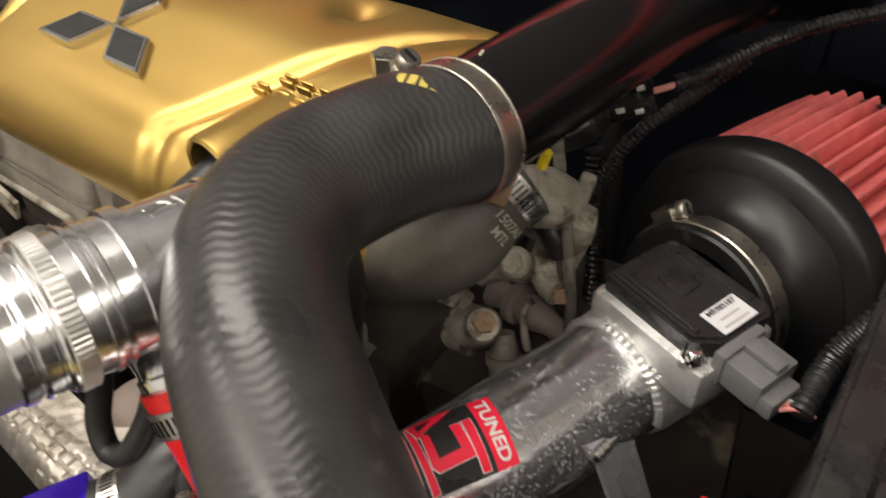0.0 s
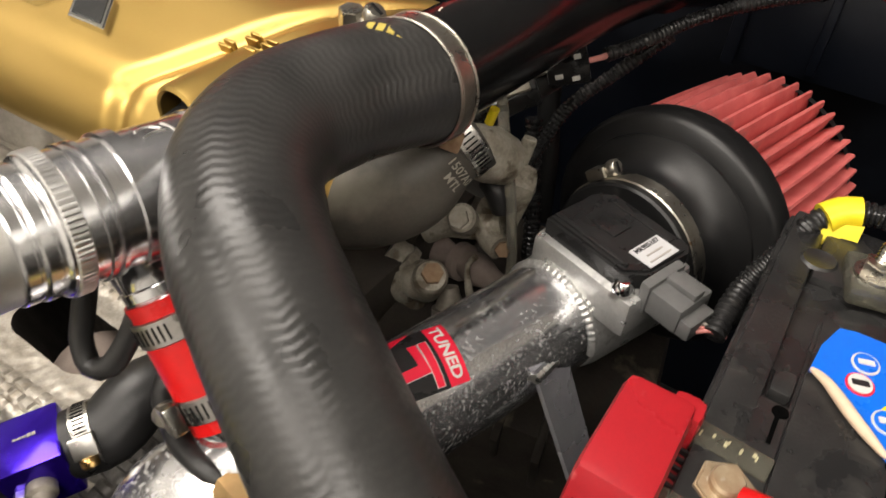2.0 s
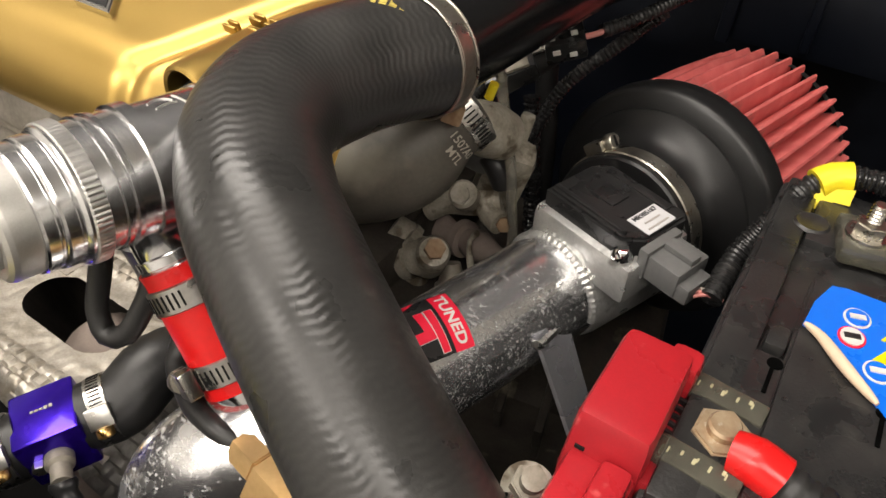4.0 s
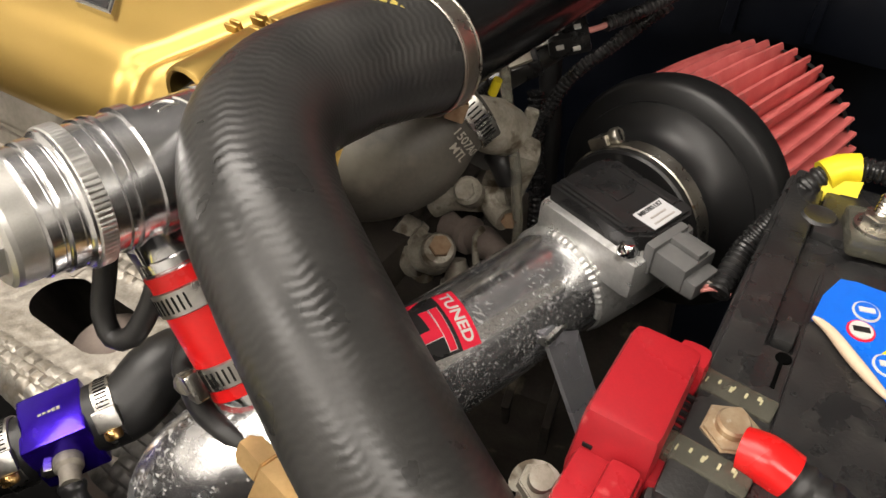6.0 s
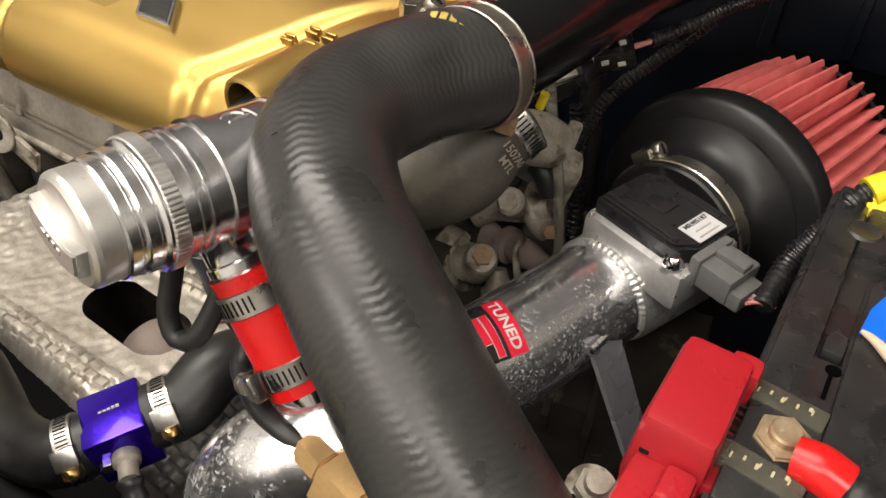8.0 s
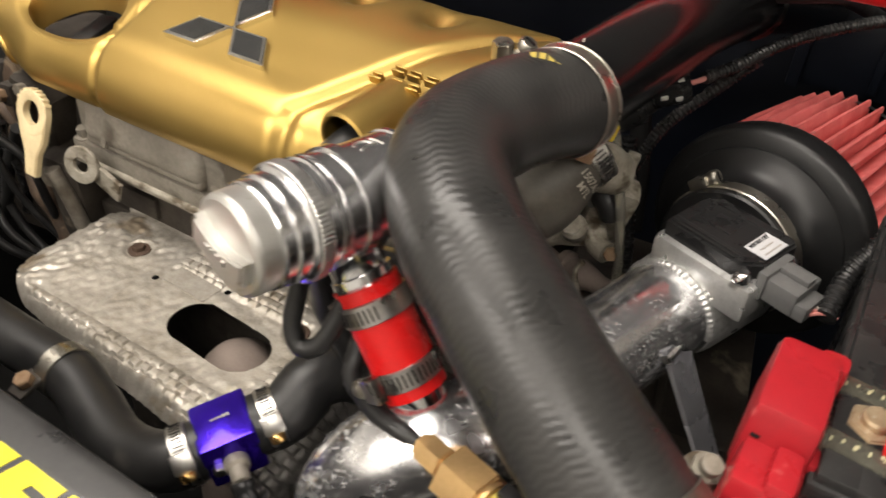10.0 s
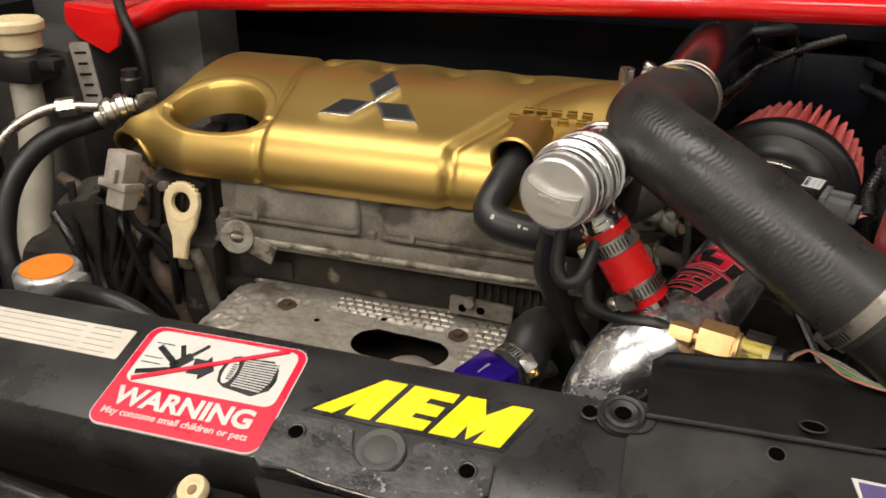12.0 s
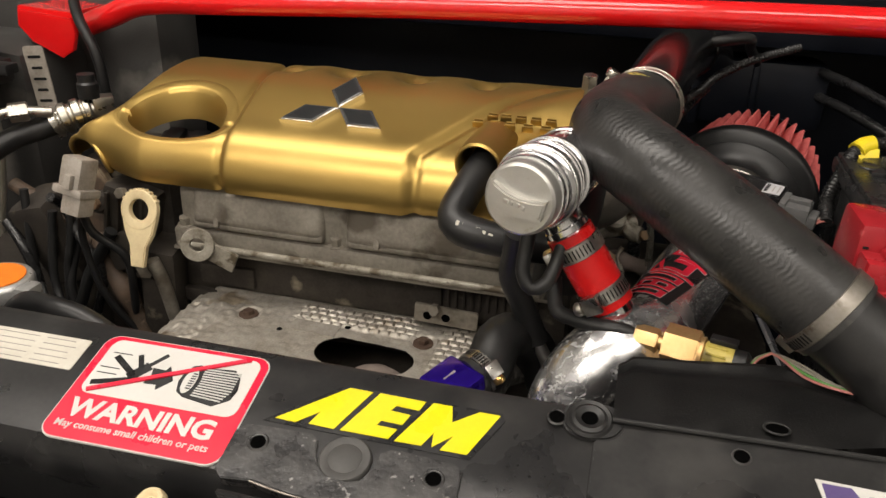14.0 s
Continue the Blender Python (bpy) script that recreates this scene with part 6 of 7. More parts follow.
part("plug_cap", lathe([(0, 0.060), (0.0092, 0.060), (0.0095, 0.0615), (0.0095, 0.070), (0.007, 0.0725), (0, 0.0725)], b0, bdv, 20), M_PLASTIC, br)
part("plug_latch", box(b0 + bdv * 0.055 + V(0, 0.004, 0.0118), (0.018, 0.008, 0.004), pose(0, 0, 0, 0, 0, -14), 0.001), M_PLASTIC, br)
tagged(part("pressure_hose", sweep([(-0.206, 0.118, 0.872), (-0.201, 0.100, 0.8555), (-0.187, 0.091, 0.8544), (-0.171, 0.0835, 0.8561), (-0.155, 0.080, 0.8579), b0 - bdv * 0.003], 0.0056, 16, 0.004), M_RUBBER), "thin black hose leading to the brass fitting", "hose")
w0 = b0 + bdv * 0.072
for k, mt in enumerate((M_COPPER, M_GREENW, M_PALEPL, M_PALEPL)):
    d = 0.0016 * (k - 1.5)
    cable("sender_wire", [w0 + V(0, d, 0.001 * (k % 2)), V(-0.058, 0.063 + d, 0.8685 - 0.001 * k), V(-0.040, 0.046 + d, 0.8675 + d), V(-0.023, 0.034 + d, 0.8672), V(0.003, 0.030 + d, 0.8670), V(0.05, 0.022 + d, 0.8665), V(0.1, 0.018 + d, 0.864)], 0.0009, mt, "thin coloured wire from the amber plug", "wire")

# ---- battery and terminals ----
bat = thing("battery", (0.12, 0.22, 0.74), "dusty black car battery with a peeling blue label", "battery")
part("case", box((0.115, 0.215, 0.820), (0.196, 0.225, 0.19), None, 0.006), M_BATTERY, bat)
bm = bmesh.new()
box((0.115, 0.215, 0.9185), (0.202, 0.231, 0.014), None, 0.004, bm)
part("lid", bm, M_BATTERY, bat)
bm = bmesh.new()
box((0.0245, 0.215, 0.9265), (0.0155, 0.226, 0.0068), None, 0.0022, bm)
box((0.123, 0.302, 0.9265), (0.180, 0.052, 0.0068), None, 0.0022, bm)
box((0.0370, 0.146, 0.9265), (0.0130, 0.088, 0.0064), None, 0.0018, bm)
part("lid_frame", bm, M_BATTERY, bat)
bm = bmesh.new()
prism([(0.0425, 0.105), (0.214, 0.105), (0.214, 0.267), (0.062, 0.267), (0.0520, 0.2645), (0.0455, 0.2580), (0.0425, 0.2480)], Matrix.Identity(4), 0.925, 0.9297, bm, 0.0015)
part("lid_panel", bm, M_BATTERY, bat)
part("lid_step", box((0.0375, 0.2000, 0.9285), (0.0085, 0.014, 0.006), None, 0.002), M_BATTERY, bat)
part("rear_dimple", lathe([(0, 0.0006), (0.006, 0.0006), (0.0075, 0.0014), (0.009, 0.0)], (0.034, 0.290, 0.9296), (0, 0, 1), 20), M_BATTERY, bat)
for x, y in ((0.0400, 0.1850), (0.0800, 0.1830)):
    b = bmesh.new()
    lathe([(0, 0.0006), (0.0030, 0.0006), (0.0032, 0)], (x, y, 0.9298), (0, 0, 1), 16, b)
    box((x - 0.0005, y - 0.009, 0.9299), (0.0016, 0.017, 0.0010), None, 0, b)
    part("keyhole_slot_shade", b, M_HOLESHADE, bat)
lbm = frame_matrix(V(0.075, 0.216, 0.9303), V(1, 0, 0), V(0, 1, 0), V(0, 0, 1))
bl = part("blue_label", prism([(-0.0245, 0.0300), (-0.0290, 0.0150), (-0.0305, -0.0020), (-0.0235, -0.0055), (-0.0120, -0.0190), (0.0005, -0.0300), (0.0060, -0.0360), (0.045, -0.0385), (0.045, 0.0320), (-0.0180, 0.0320)], lbm, -0.001, 0.0006), M_BLUELABEL, bat, "bright blue safety label, peeling at one edge", smooth=False)
for k, (x, y) in enumerate(((-0.0120, 0.0140), (-0.0122, 0.0008), (-0.0005, -0.0135))):
    part("round_pictogram", prism(disc(0.0055, 24, x, y, 0.0062), lbm, 0, 0.0011), M_WHITE if k != 1 else M_REDVINYL, bl, smooth=False)
    part("pictogram_centre", prism(disc(0.0046, 24, x, y, 0.0052), lbm, 0.0004, 0.0016), M_BLUELABEL if k != 1 else M_WHITE, bl, smooth=False)
    bb = bmesh.new()
    bar(bb, lbm, x - 0.003, y - 0.001, x + 0.003, y + 0.001, 0.0028, 0.0008, 0.0021)
    part("pictogram_mark", bb, M_WHITE if k != 1 else M_BLKVINYL, bl, smooth=False)
for x, y in ((0.0040, 0.0115), (0.0025, -0.0025)):
    part("warning_triangle", prism([(x - 0.0058, y - 0.0052), (x + 0.0062, y - 0.0052), (x, y + 0.0065)], lbm, 0, 0.0011), M_YELLOW, bl, smooth=False)
    part("triangle_mark", prism(rounded(0.0022, 0.005, 0.0008, 2, x, y - 0.001), lbm, 0.0004, 0.0016), M_BLKVINYL, bl, smooth=False)
part("peeled_edge", sweep([(0.0450, 0.2135, 0.9316), (0.0520, 0.2085, 0.9322), (0.0635, 0.1960, 0.9324), (0.0765, 0.1845, 0.9318)], lambda s: 0.0009 + 0.0016 * math.sin(min(1.0, s / 0.043) * math.pi) ** 0.6, 14, 0.002), M_BEIGE, bl)
tm = thing("battery_terminal", (0.06, 0.28, 0.925), "dusty lead battery terminal clamp with a threaded stud and nut", "battery terminal")
part("clamp_plate", box((0.062, 0.283, 0.9345), (0.034, 0.030, 0.010), pose(0, 0, 0, 0, 0, 12), 0.003), M_CLEAR, tm)
part("washer", lathe([(0, 0.0), (0.0095, 0.0), (0.0095, 0.0015), (0, 0.0015)], (0.0565, 0.280, 0.9395), (0, 0, 1), 24), M_STEEL, tm)
part("nut", hexagon((0.0565, 0.280, 0.941), (0, 0, 1), 0.0072, 0.006), M_STEEL, tm)
part("stud", lathe([(0.0036, 0.0)] + [(0.0036 if k % 2 else 0.0030, 0.001 + 0.0009 * k) for k in range(10)] + [(0.003, 0.0105), (0, 0.0108)], (0.0565, 0.280, 0.946), (0, 0, 1), 16), M_STEEL, tm)
rc = thing("terminal_cover", (0.0, 0.125, 0.90), "red plastic battery terminal cover", "terminal cover")
bm = bmesh.new()
rcm = pose(0, 0, 0, -3, 2, 0)
box((0.0005, 0.1315, 0.927), (0.0285, 0.056, 0.036), rcm, 0.0045, bm, 0.92)
part("upper_box", bm, M_REDPL, rc)
part("lower_step", box((0.001, 0.0925, 0.9165), (0.0265, 0.028, 0.028), rcm, 0.0035, None, 0.92), M_REDPL, rc)
part("raised_block", box((0.0062, 0.0920, 0.9205), (0.0125, 0.026, 0.028), rcm, 0.003, None, 0.9), M_REDPL, rc)
part("skirt", box((0.002, 0.118, 0.906), (0.030, 0.084, 0.012), rcm, 0.0025), M_REDPL, rc)
part("rear_lug", box((0.0105, 0.157, 0.930), (0.013, 0.013, 0.022), rcm, 0.004), M_REDPL, rc)
part("side_flange", box((0.0150, 0.1330, 0.917), (0.0050, 0.054, 0.018), rcm, 0.002), M_REDPL, rc)
part("vent_slot", box((-0.0075, 0.1050, 0.9315), (0.0036, 0.0012, 0.0018), rcm, 0.0004), M_DARK, rc)
fh = thing("fuse_holder", (0.03, 0.142, 0.915), "grimy battery fuse holder with clear fuse windows", "fuse holder")
part("base", box((0.034, 0.141, 0.9145), (0.070, 0.062, 0.016), None, 0.003), M_PLASTIC, fh)
for yy in (0.1570, 0.1215):
    f = part("fuse_window", box((0.0285, yy, 0.9265), (0.030, 0.0115, 0.009), pose(0, 0, 0, 0, 0, -6), 0.0015), M_CLEAR, fh)
    part("fuse_strip", box((0.0285, yy, 0.9262), (0.026, 0.004, 0.003), pose(0, 0, 0, 0, 0, -6), 0.0005), M_STEEL, f)
    bb = bmesh.new()
    for k in range(7):
        box((0.0180 + 0.0033 * k + 0.0012 * (k % 3), yy + 0.0012 * (k % 2), 0.9312), (0.0006 + 0.0003 * (k % 3), 0.0026 - 0.0007 * (k % 2), 0.0005), pose(0, 0, 0, 0, 0, -6), 0, bb)
    part("print", bb, M_OLDPRINT, f, smooth=False)
for k in range(6):
    part("fin", box((0.0155, 0.1325 + 0.0042 * k, 0.9235), (0.020, 0.0016, 0.008), pose(0, 0, 0, 0, 0, -8), 0.0004), M_PLASTIC, fh)
part("busbar", box((0.060, 0.149, 0.9225), (0.050, 0.022, 0.004), pose(0, 0, 0, 0, 0, -4), 0.001), M_CLEAR, fh)
part("nut", hexagon((0.0315, 0.1400, 0.9235), (0.05, -0.1, 1), 0.0108, 0.0085), M_NUT, fh)
part("nut_washer", lathe([(0, 0), (0.0118, 0), (0.0118, 0.0018), (0, 0.0018)], (0.0315, 0.140, 0.9225), (0.05, -0.1, 1), 24), M_RUST, fh)
part("stud", lathe([(0, 0), (0.0060, 0), (0.0060, 0.0038), (0.0052, 0.0048), (0, 0.0048)], (0.0315, 0.1398, 0.931), (0.05, -0.1, 1), 20), M_NUT, fh)
cb = thing("battery_cable", (0.05, 0.135, 0.925), "black battery cable with a bright red boot", "cable")
part("red_boot", sweep([(0.0370, 0.1320, 0.9325), (0.044, 0.1312, 0.9335), (0.053, 0.1302, 0.9315)], lambda s: 0.0078 + 0.12 * min(s, 0.008), 20, 0.003), M_RED, cb)
part("cable", sweep([(0.052, 0.1303, 0.9315), (0.062, 0.129, 0.929), (0.075, 0.129, 0.925), (0.11, 0.12, 0.91), (0.16, 0.10, 0.88)], lambda s: 0.0075 + (0.0008 if (s % 0.005) < 0.0025 else 0), 18, 0.00125), M_RUBBER, cb)
sb = thing("bracket_bolt", (-0.020, 0.098, 0.905), "yellowed hex bolt on a bracket beside the red cover", "bolt")
bm = bmesh.new()
hexagon((-0.0195, 0.0985, 0.906), (0.2, -0.3, 1), 0.0072, 0.007, bm)
lathe([(0, 0), (0.010, 0), (0.010, 0.002), (0, 0.002)], (-0.0195, 0.0985, 0.9045), (0.2, -0.3, 1), 20, bm)
lathe([(0, 0), (0.0045, 0), (0.0045, 0.012), (0, 0.012)], (-0.0195, 0.0985, 0.906), (0.2, -0.3, 1), 14, bm)
part("bolt", bm, M_CASTPALE, sb)
part("bracket", box((-0.014, 0.092, 0.895), (0.03, 0.03, 0.004), pose(0, 0, 0, 12, -10, 0), 0.001), M_RUST, sb)
part("stay", box((-0.004, 0.08, 0.86), (0.012, 0.004, 0.08), pose(0, 0, 0, 8, 0, 0), 0.001), M_DARK, sb)
tr = thing("battery_tray", (0.1, 0.2, 0.7), "battery tray under the battery, blackened with bay shade", "tray")
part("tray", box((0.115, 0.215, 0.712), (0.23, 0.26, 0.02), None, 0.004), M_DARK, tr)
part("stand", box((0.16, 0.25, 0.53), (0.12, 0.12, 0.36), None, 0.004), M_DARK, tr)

# ---- moulded hose and castings between hose and filter ----
mh = thing("moulded_hose", (-0.17, 0.26, 0.9), "dusty grey moulded coolant hose with printed marks", "hose")
part("hose_wall", sweep([(-0.157, 0.292, 0.926), (-0.165, 0.276, 0.916), (-0.175, 0.262, 0.902), (-0.192, 0.250, 0.890), (-0.215, 0.243, 0.884), (-0.25, 0.240, 0.880)], lambda s_: 0.0235 + 0.0075 * step01(s_, 0.008, 0.05), 40, 0.004), M_GREYHOSE, mh)
hax = V(0.40, 0.72, 0.56).normalized()
hn = V(-0.1424, 0.2633, 0.9181) - V(-0.165, 0.276, 0.916)
hn = (hn - hax * hn.dot(hax)).normalized()
for words, back in (("1507A0", 0.0), ("MTL", -0.007)):
    tw = text_bm(words, 0.0072, 0.0002, 0.0001)
    rr = 0.0262 + 0.0012 * (back < 0)
    for q in tw.verts:
        an = q.co.x / rr
        q.co = V(-0.1648, 0.2763, 0.9163) + hax * (q.co.y + back) + (hn * math.cos(an) + hax.cross(hn) * math.sin(an)) * rr
    part("printed_word", tw, M_PAPER, mh, smooth=False)
clamp((-0.1590, 0.2865, 0.9235), (-0.40, -0.72, -0.56), 0.0238, 0.013, (-0.2, -0.55, 0.75), "rusty steel spring clamp on the grey hose", screw=M_RUST)
rb = thing("clamp_bolt", (-0.156, 0.266, 0.93), "rusty square bolt head on the hose clamp", "bolt")
part("head", box((-0.1502, 0.262, 0.9365), (0.011, 0.013, 0.011), pose(0, 0, 0, -20, 15, 25), 0.0015), M_RUST, rb)
th = thing("thermostat_housing", (-0.15, 0.34, 0.85), "pale oxidised thermostat housing with lugs and a rusty bolt", "engine part")
bm = bmesh.new()
lathe([(0, -0.02), (0.020, -0.02), (0.0225, 0.0), (0.0205, 0.015), (0.018, 0.025), (0, 0.025)], (-0.154, 0.318, 0.898), (-0.35, -0.75, 0.5), 28, bm)
moved(bm, Matrix.Translation((-0.154, 0.318, 0.898)) @ Matrix.Scale(0.78, 4) @ Matrix.Translation((0.154, -0.318, -0.898)))
part("neck", bm, M_CASTPALE, th)
bm = bmesh.new()
box((-0.155, 0.352, 0.846), (0.034, 0.026, 0.056), pose(0, 0, 0, 12, 12, 25), 0.009, bm)
box((-0.151, 0.362, 0.868), (0.010, 0.006, 0.050), pose(0, 0, 0, 4, 10, 15), 0.003, bm)
sweep([(-0.150, 0.345, 0.832), (-0.168, 0.337, 0.826), (-0.184, 0.330, 0.8226), (-0.196, 0.325, 0.812)], lambda s_: 0.0115 - 0.08 * s_, 16, 0.005, True, bm)
sweep([(-0.160, 0.338, 0.832), (-0.152, 0.334, 0.824), (-0.142, 0.330, 0.823)], 0.0085, 14, 0.004, True, bm)
lathe([(0, -0.010), (0.009, -0.010), (0.010, -0.008), (0.010, 0.008), (0.008, 0.010), (0, 0.010)], (-0.1687, 0.325, 0.8373), (0.1, -0.6, 0.6), 16, bm)
part("casting", bm, M_CASTPALE, th)
part("bolt", hexagon((-0.1571, 0.333, 0.886), (0.15, -0.6, 0.7), 0.0088, 0.010), M_YELSTEEL, th)
part("rusty_stud", hexagon((-0.1408, 0.331, 0.823), (0.5, -0.7, 0.4), 0.0055, 0.006), M_RUST, th)
part("lug_bolt", hexagon((-0.1687, 0.320, 0.8405), (0.1, -0.6, 0.6), 0.0070, 0.007), M_CASTPALE, th)
part("grey_sensor", box((-0.1644, 0.335, 0.868), (0.018, 0.016, 0.026), pose(0, 0, 0, 20, 20, 20), 0.005), M_GREYPL, th)
part("black_sensor", sweep([(-0.160, 0.335, 0.870), (-0.150, 0.333, 0.862), (-0.146, 0.335, 0.852)], 0.0085, 16, 0.004), M_PLASTIC, th)
tagged(part("clear_tube", sweep([(-0.160, 0.315, 0.936), (-0.158, 0.332, 0.930), (-0.1569, 0.336, 0.9183), (-0.1485, 0.332, 0.8931), (-0.1406, 0.330, 0.8682), (-0.1359, 0.329, 0.8441), (-0.1319, 0.330, 0.8175), (-0.13, 0.33, 0.78)], 0.0036, 12, 0.004), M_TUBECLEAR), "clear plastic breather tube", "tube")
tagged(part("yellow_tag", sweep([(-0.1495, 0.303, 0.928), (-0.1470, 0.303, 0.938)], 0.0028, 10, 0.004), M_YELTAPE), "small yellow paint tag on the tube end", "tag")
ROD = [([(-0.2162, 0.310, 0.800), (-0.205, 0.312, 0.790), (-0.1961, 0.310, 0.760), (-0.19, 0.305, 0.72)], 0.0100, M_CASTPALE),
       ([(-0.225, 0.300, 0.770), (-0.200, 0.306, 0.782), (-0.1806, 0.305, 0.7913)], 0.0120, M_CASTPALE),
       ([(-0.1968, 0.350, 0.780), (-0.176, 0.345, 0.784), (-0.1553, 0.340, 0.7868), (-0.13, 0.335, 0.785)], 0.0100, M_EXHAUST),
       ([(-0.1581, 0.330, 0.808), (-0.162, 0.327, 0.800), (-0.158, 0.322, 0.790), (-0.1523, 0.320, 0.775)], 0.0024, M_CASTPALE),
       ([(-0.205, 0.325, 0.815), (-0.215, 0.318, 0.79), (-0.222, 0.31, 0.75)], 0.0070, M_CASTDARK),
       ([(-0.170, 0.318, 0.782), (-0.165, 0.312, 0.765), (-0.168, 0.305, 0.74)], 0.0085, M_CAST)]
for k, (pts, r_, mt) in enumerate(ROD):
    e = thing("engine_bracket", pts[0], "dirty oxidised engine bracket arm deep in the bay", "engine part", "engine brackets")
    part("arm", sweep(pts, lambda s_: r_ * (1 + 0.22 * math.sin(s_ * 160 + k)), 14, 0.004), mt, e)
    if r_ > 0.006:
        part("collar", lathe([(r_ * 0.9, -0.004), (r_ * 1.45, -0.003), (r_ * 1.45, 0.003), (r_ * 0.9, 0.004)], pts[1], V(pts[1]) - V(pts[0]), 18), mt, e)
bs = thing("engine_bracket", (-0.18, 0.30, 0.79), "pale round boss with a rusty bolt deep in the bay", "engine part", "engine brackets")
part("boss", lathe([(0, -0.02), (0.0115, -0.02), (0.0125, -0.017), (0.0120, 0.012), (0.0100, 0.015), (0, 0.015)], (-0.1770, 0.300, 0.797), (0.35, -0.45, 0.75), 26), M_CASTPALE, bs)
part("bolt", hexagon((-0.1720, 0.2945, 0.8085), (0.35, -0.45, 0.75), 0.0075, 0.007), M_RUST, bs)
part("web", box((-0.196, 0.310, 0.782), (0.03, 0.010, 0.036), pose(0, 0, 0, 10, 35, 15), 0.003), M_CASTPALE, bs)
gb = thing("gearbox", (-0.12, 0.36, 0.6), "dark gearbox casting low in the bay", "engine part")
bm = bmesh.new()
box((-0.11, 0.37, 0.66), (0.17, 0.20, 0.20), pose(0, 0, 0, 8, 5, 12), 0.03, bm)
box((-0.18, 0.33, 0.735), (0.12, 0.10, 0.05), pose(0, 0, 0, 12, 18, 20), 0.015, bm)
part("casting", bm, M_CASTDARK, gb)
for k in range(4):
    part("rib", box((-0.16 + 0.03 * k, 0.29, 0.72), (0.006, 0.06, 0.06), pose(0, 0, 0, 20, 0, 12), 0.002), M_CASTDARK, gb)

# looms and the small connector beside the pipe
cn = thing("sensor_connector", (-0.1365, 0.3745, 0.94), "small black connector with white paint dabs", "connector")
cmx = pose(0, 0, 0, 22, -18, 30)
CC = V(-0.1365, 0.3745, 0.9415)
part("shell", box(CC, (0.026, 0.020, 0.017), cmx, 0.002), M_SENSOR, cn)
bm = bmesh.new()
for dx, dy, w in ((-0.008, -0.004, 0.0050), (-0.001, 0.003, 0.0058), (0.0065, -0.003, 0.0042), (0.004, 0.0065, 0.0034)):
    box(CC + cmx.to_3x3() @ V(dx, dy, 0.0087), (w, 0.0038, 0.0008), cmx, 0.0003, bm)
for dx, dz in ((-0.006, 0.002), (0.004, -0.002)):
    box(CC + cmx.to_3x3() @ V(dx, -0.0102, dz), (0.0048, 0.0008, 0.0040), cmx, 0.0003, bm)
part("paint_dabs", bm, M_WHITE, cn)
part("wires", sweep([CC + V(0.009, 0.006, 0.003), CC + V(0.016, 0.014, 0.005), (-0.116, 0.395, 0.949)], 0.0019, 8, 0.004), M_COPPER, cn)
loom("engine_loom", [(-0.119, 0.391, 0.9475), (-0.104, 0.415, 0.953), (-0.085, 0.45, 0.962), (-0.05, 0.48, 0.975), (0.0, 0.52, 0.985)], 0.0040, "thin black corrugated engine loom", 0.0034)
loom("engine_loom", [(-0.095, 0.44, 0.952), (-0.118, 0.426, 0.925), (-0.1415, 0.410, 0.8971), (-0.1531, 0.400, 0.8658), (-0.1638, 0.390, 0.8347), (-0.168, 0.385, 0.80)], 0.0044, "thin black corrugated engine loom", 0.0034)
loom("engine_loom", [(-0.168, 0.415, 0.875), (-0.1617, 0.410, 0.8489), (-0.1481, 0.400, 0.7947), (-0.14, 0.39, 0.74)], 0.0058, "black corrugated vertical loom", 0.0045)
cable("dark_pipe", [(-0.172, 0.445, 0.90), (-0.1687, 0.440, 0.8788), (-0.1578, 0.430, 0.8401), (-0.15, 0.42, 0.79)], 0.0085, M_DARK, "pipe behind the looms, blackened with bay shade", "pipe")
sn = thing("coolant_sensor", (-0.158, 0.385, 0.915), "black sensor body with a bright tip", "sensor")
part("body", sweep([(-0.175, 0.36, 0.905), (-0.16, 0.38, 0.917), (-0.148, 0.395, 0.928)], 0.011, 16, 0.005), M_PLASTIC, sn)
part("bright_plate", box((-0.158, 0.375, 0.929), (0.022, 0.008, 0.003), pose(0, 0, 0, 30, -20, 45), 0.001), M_STEEL, sn)

cp = thing("sensor_connector", (-0.165, 0.355, 0.915), "black plug with a pale dusty clip", "connector")
cpm = pose(0, 0, 0, 20, -25, 35)
part("shell", box((-0.1600, 0.352, 0.9210), (0.034, 0.017, 0.015), cpm, 0.002), M_SENSOR, cp)
part("clip", box(V(-0.1600, 0.352, 0.9210) + cpm.to_3x3() @ V(0.004, -0.003, 0.0085), (0.018, 0.008, 0.0025), cpm, 0.0008), M_CAST, cp)
part("lead", sweep([(-0.172, 0.343, 0.913), (-0.178, 0.338, 0.900), (-0.176, 0.340, 0.875)], 0.0045, 10, 0.004), M_LOOM, cp)

# dark tubes on the far inner wing
for k in range(2):
    cable("brake_line", [(0.02, 0.76, 0.93 - 0.03 * k), (0.08, 0.62, 0.93 - 0.03 * k), (0.15, 0.53, 0.91 - 0.03 * k), (0.25, 0.47, 0.9 - 0.03 * k), (0.39, 0.44, 0.9 - 0.03 * k)], 0.006, M_BLKVINYL, "black pipe along the dark inner wing", "pipe")
bsv = thing("bulkhead_box", (-0.01, 0.70, 0.87), "navy boxed duct against the bulkhead, shade put into its colour", "duct")
part("shell", box((-0.012, 0.71, 0.895), (0.165, 0.10, 0.085), pose(0, 0, 0, -4, 0, 0), 0.012), M_NAVYSHADE, bsv)
part("end_rib", box((-0.090, 0.665, 0.897), (0.012, 0.02, 0.085), pose(0, 0, 0, -4, 0, 0), 0.003), M_NAVYSHADE, bsv)
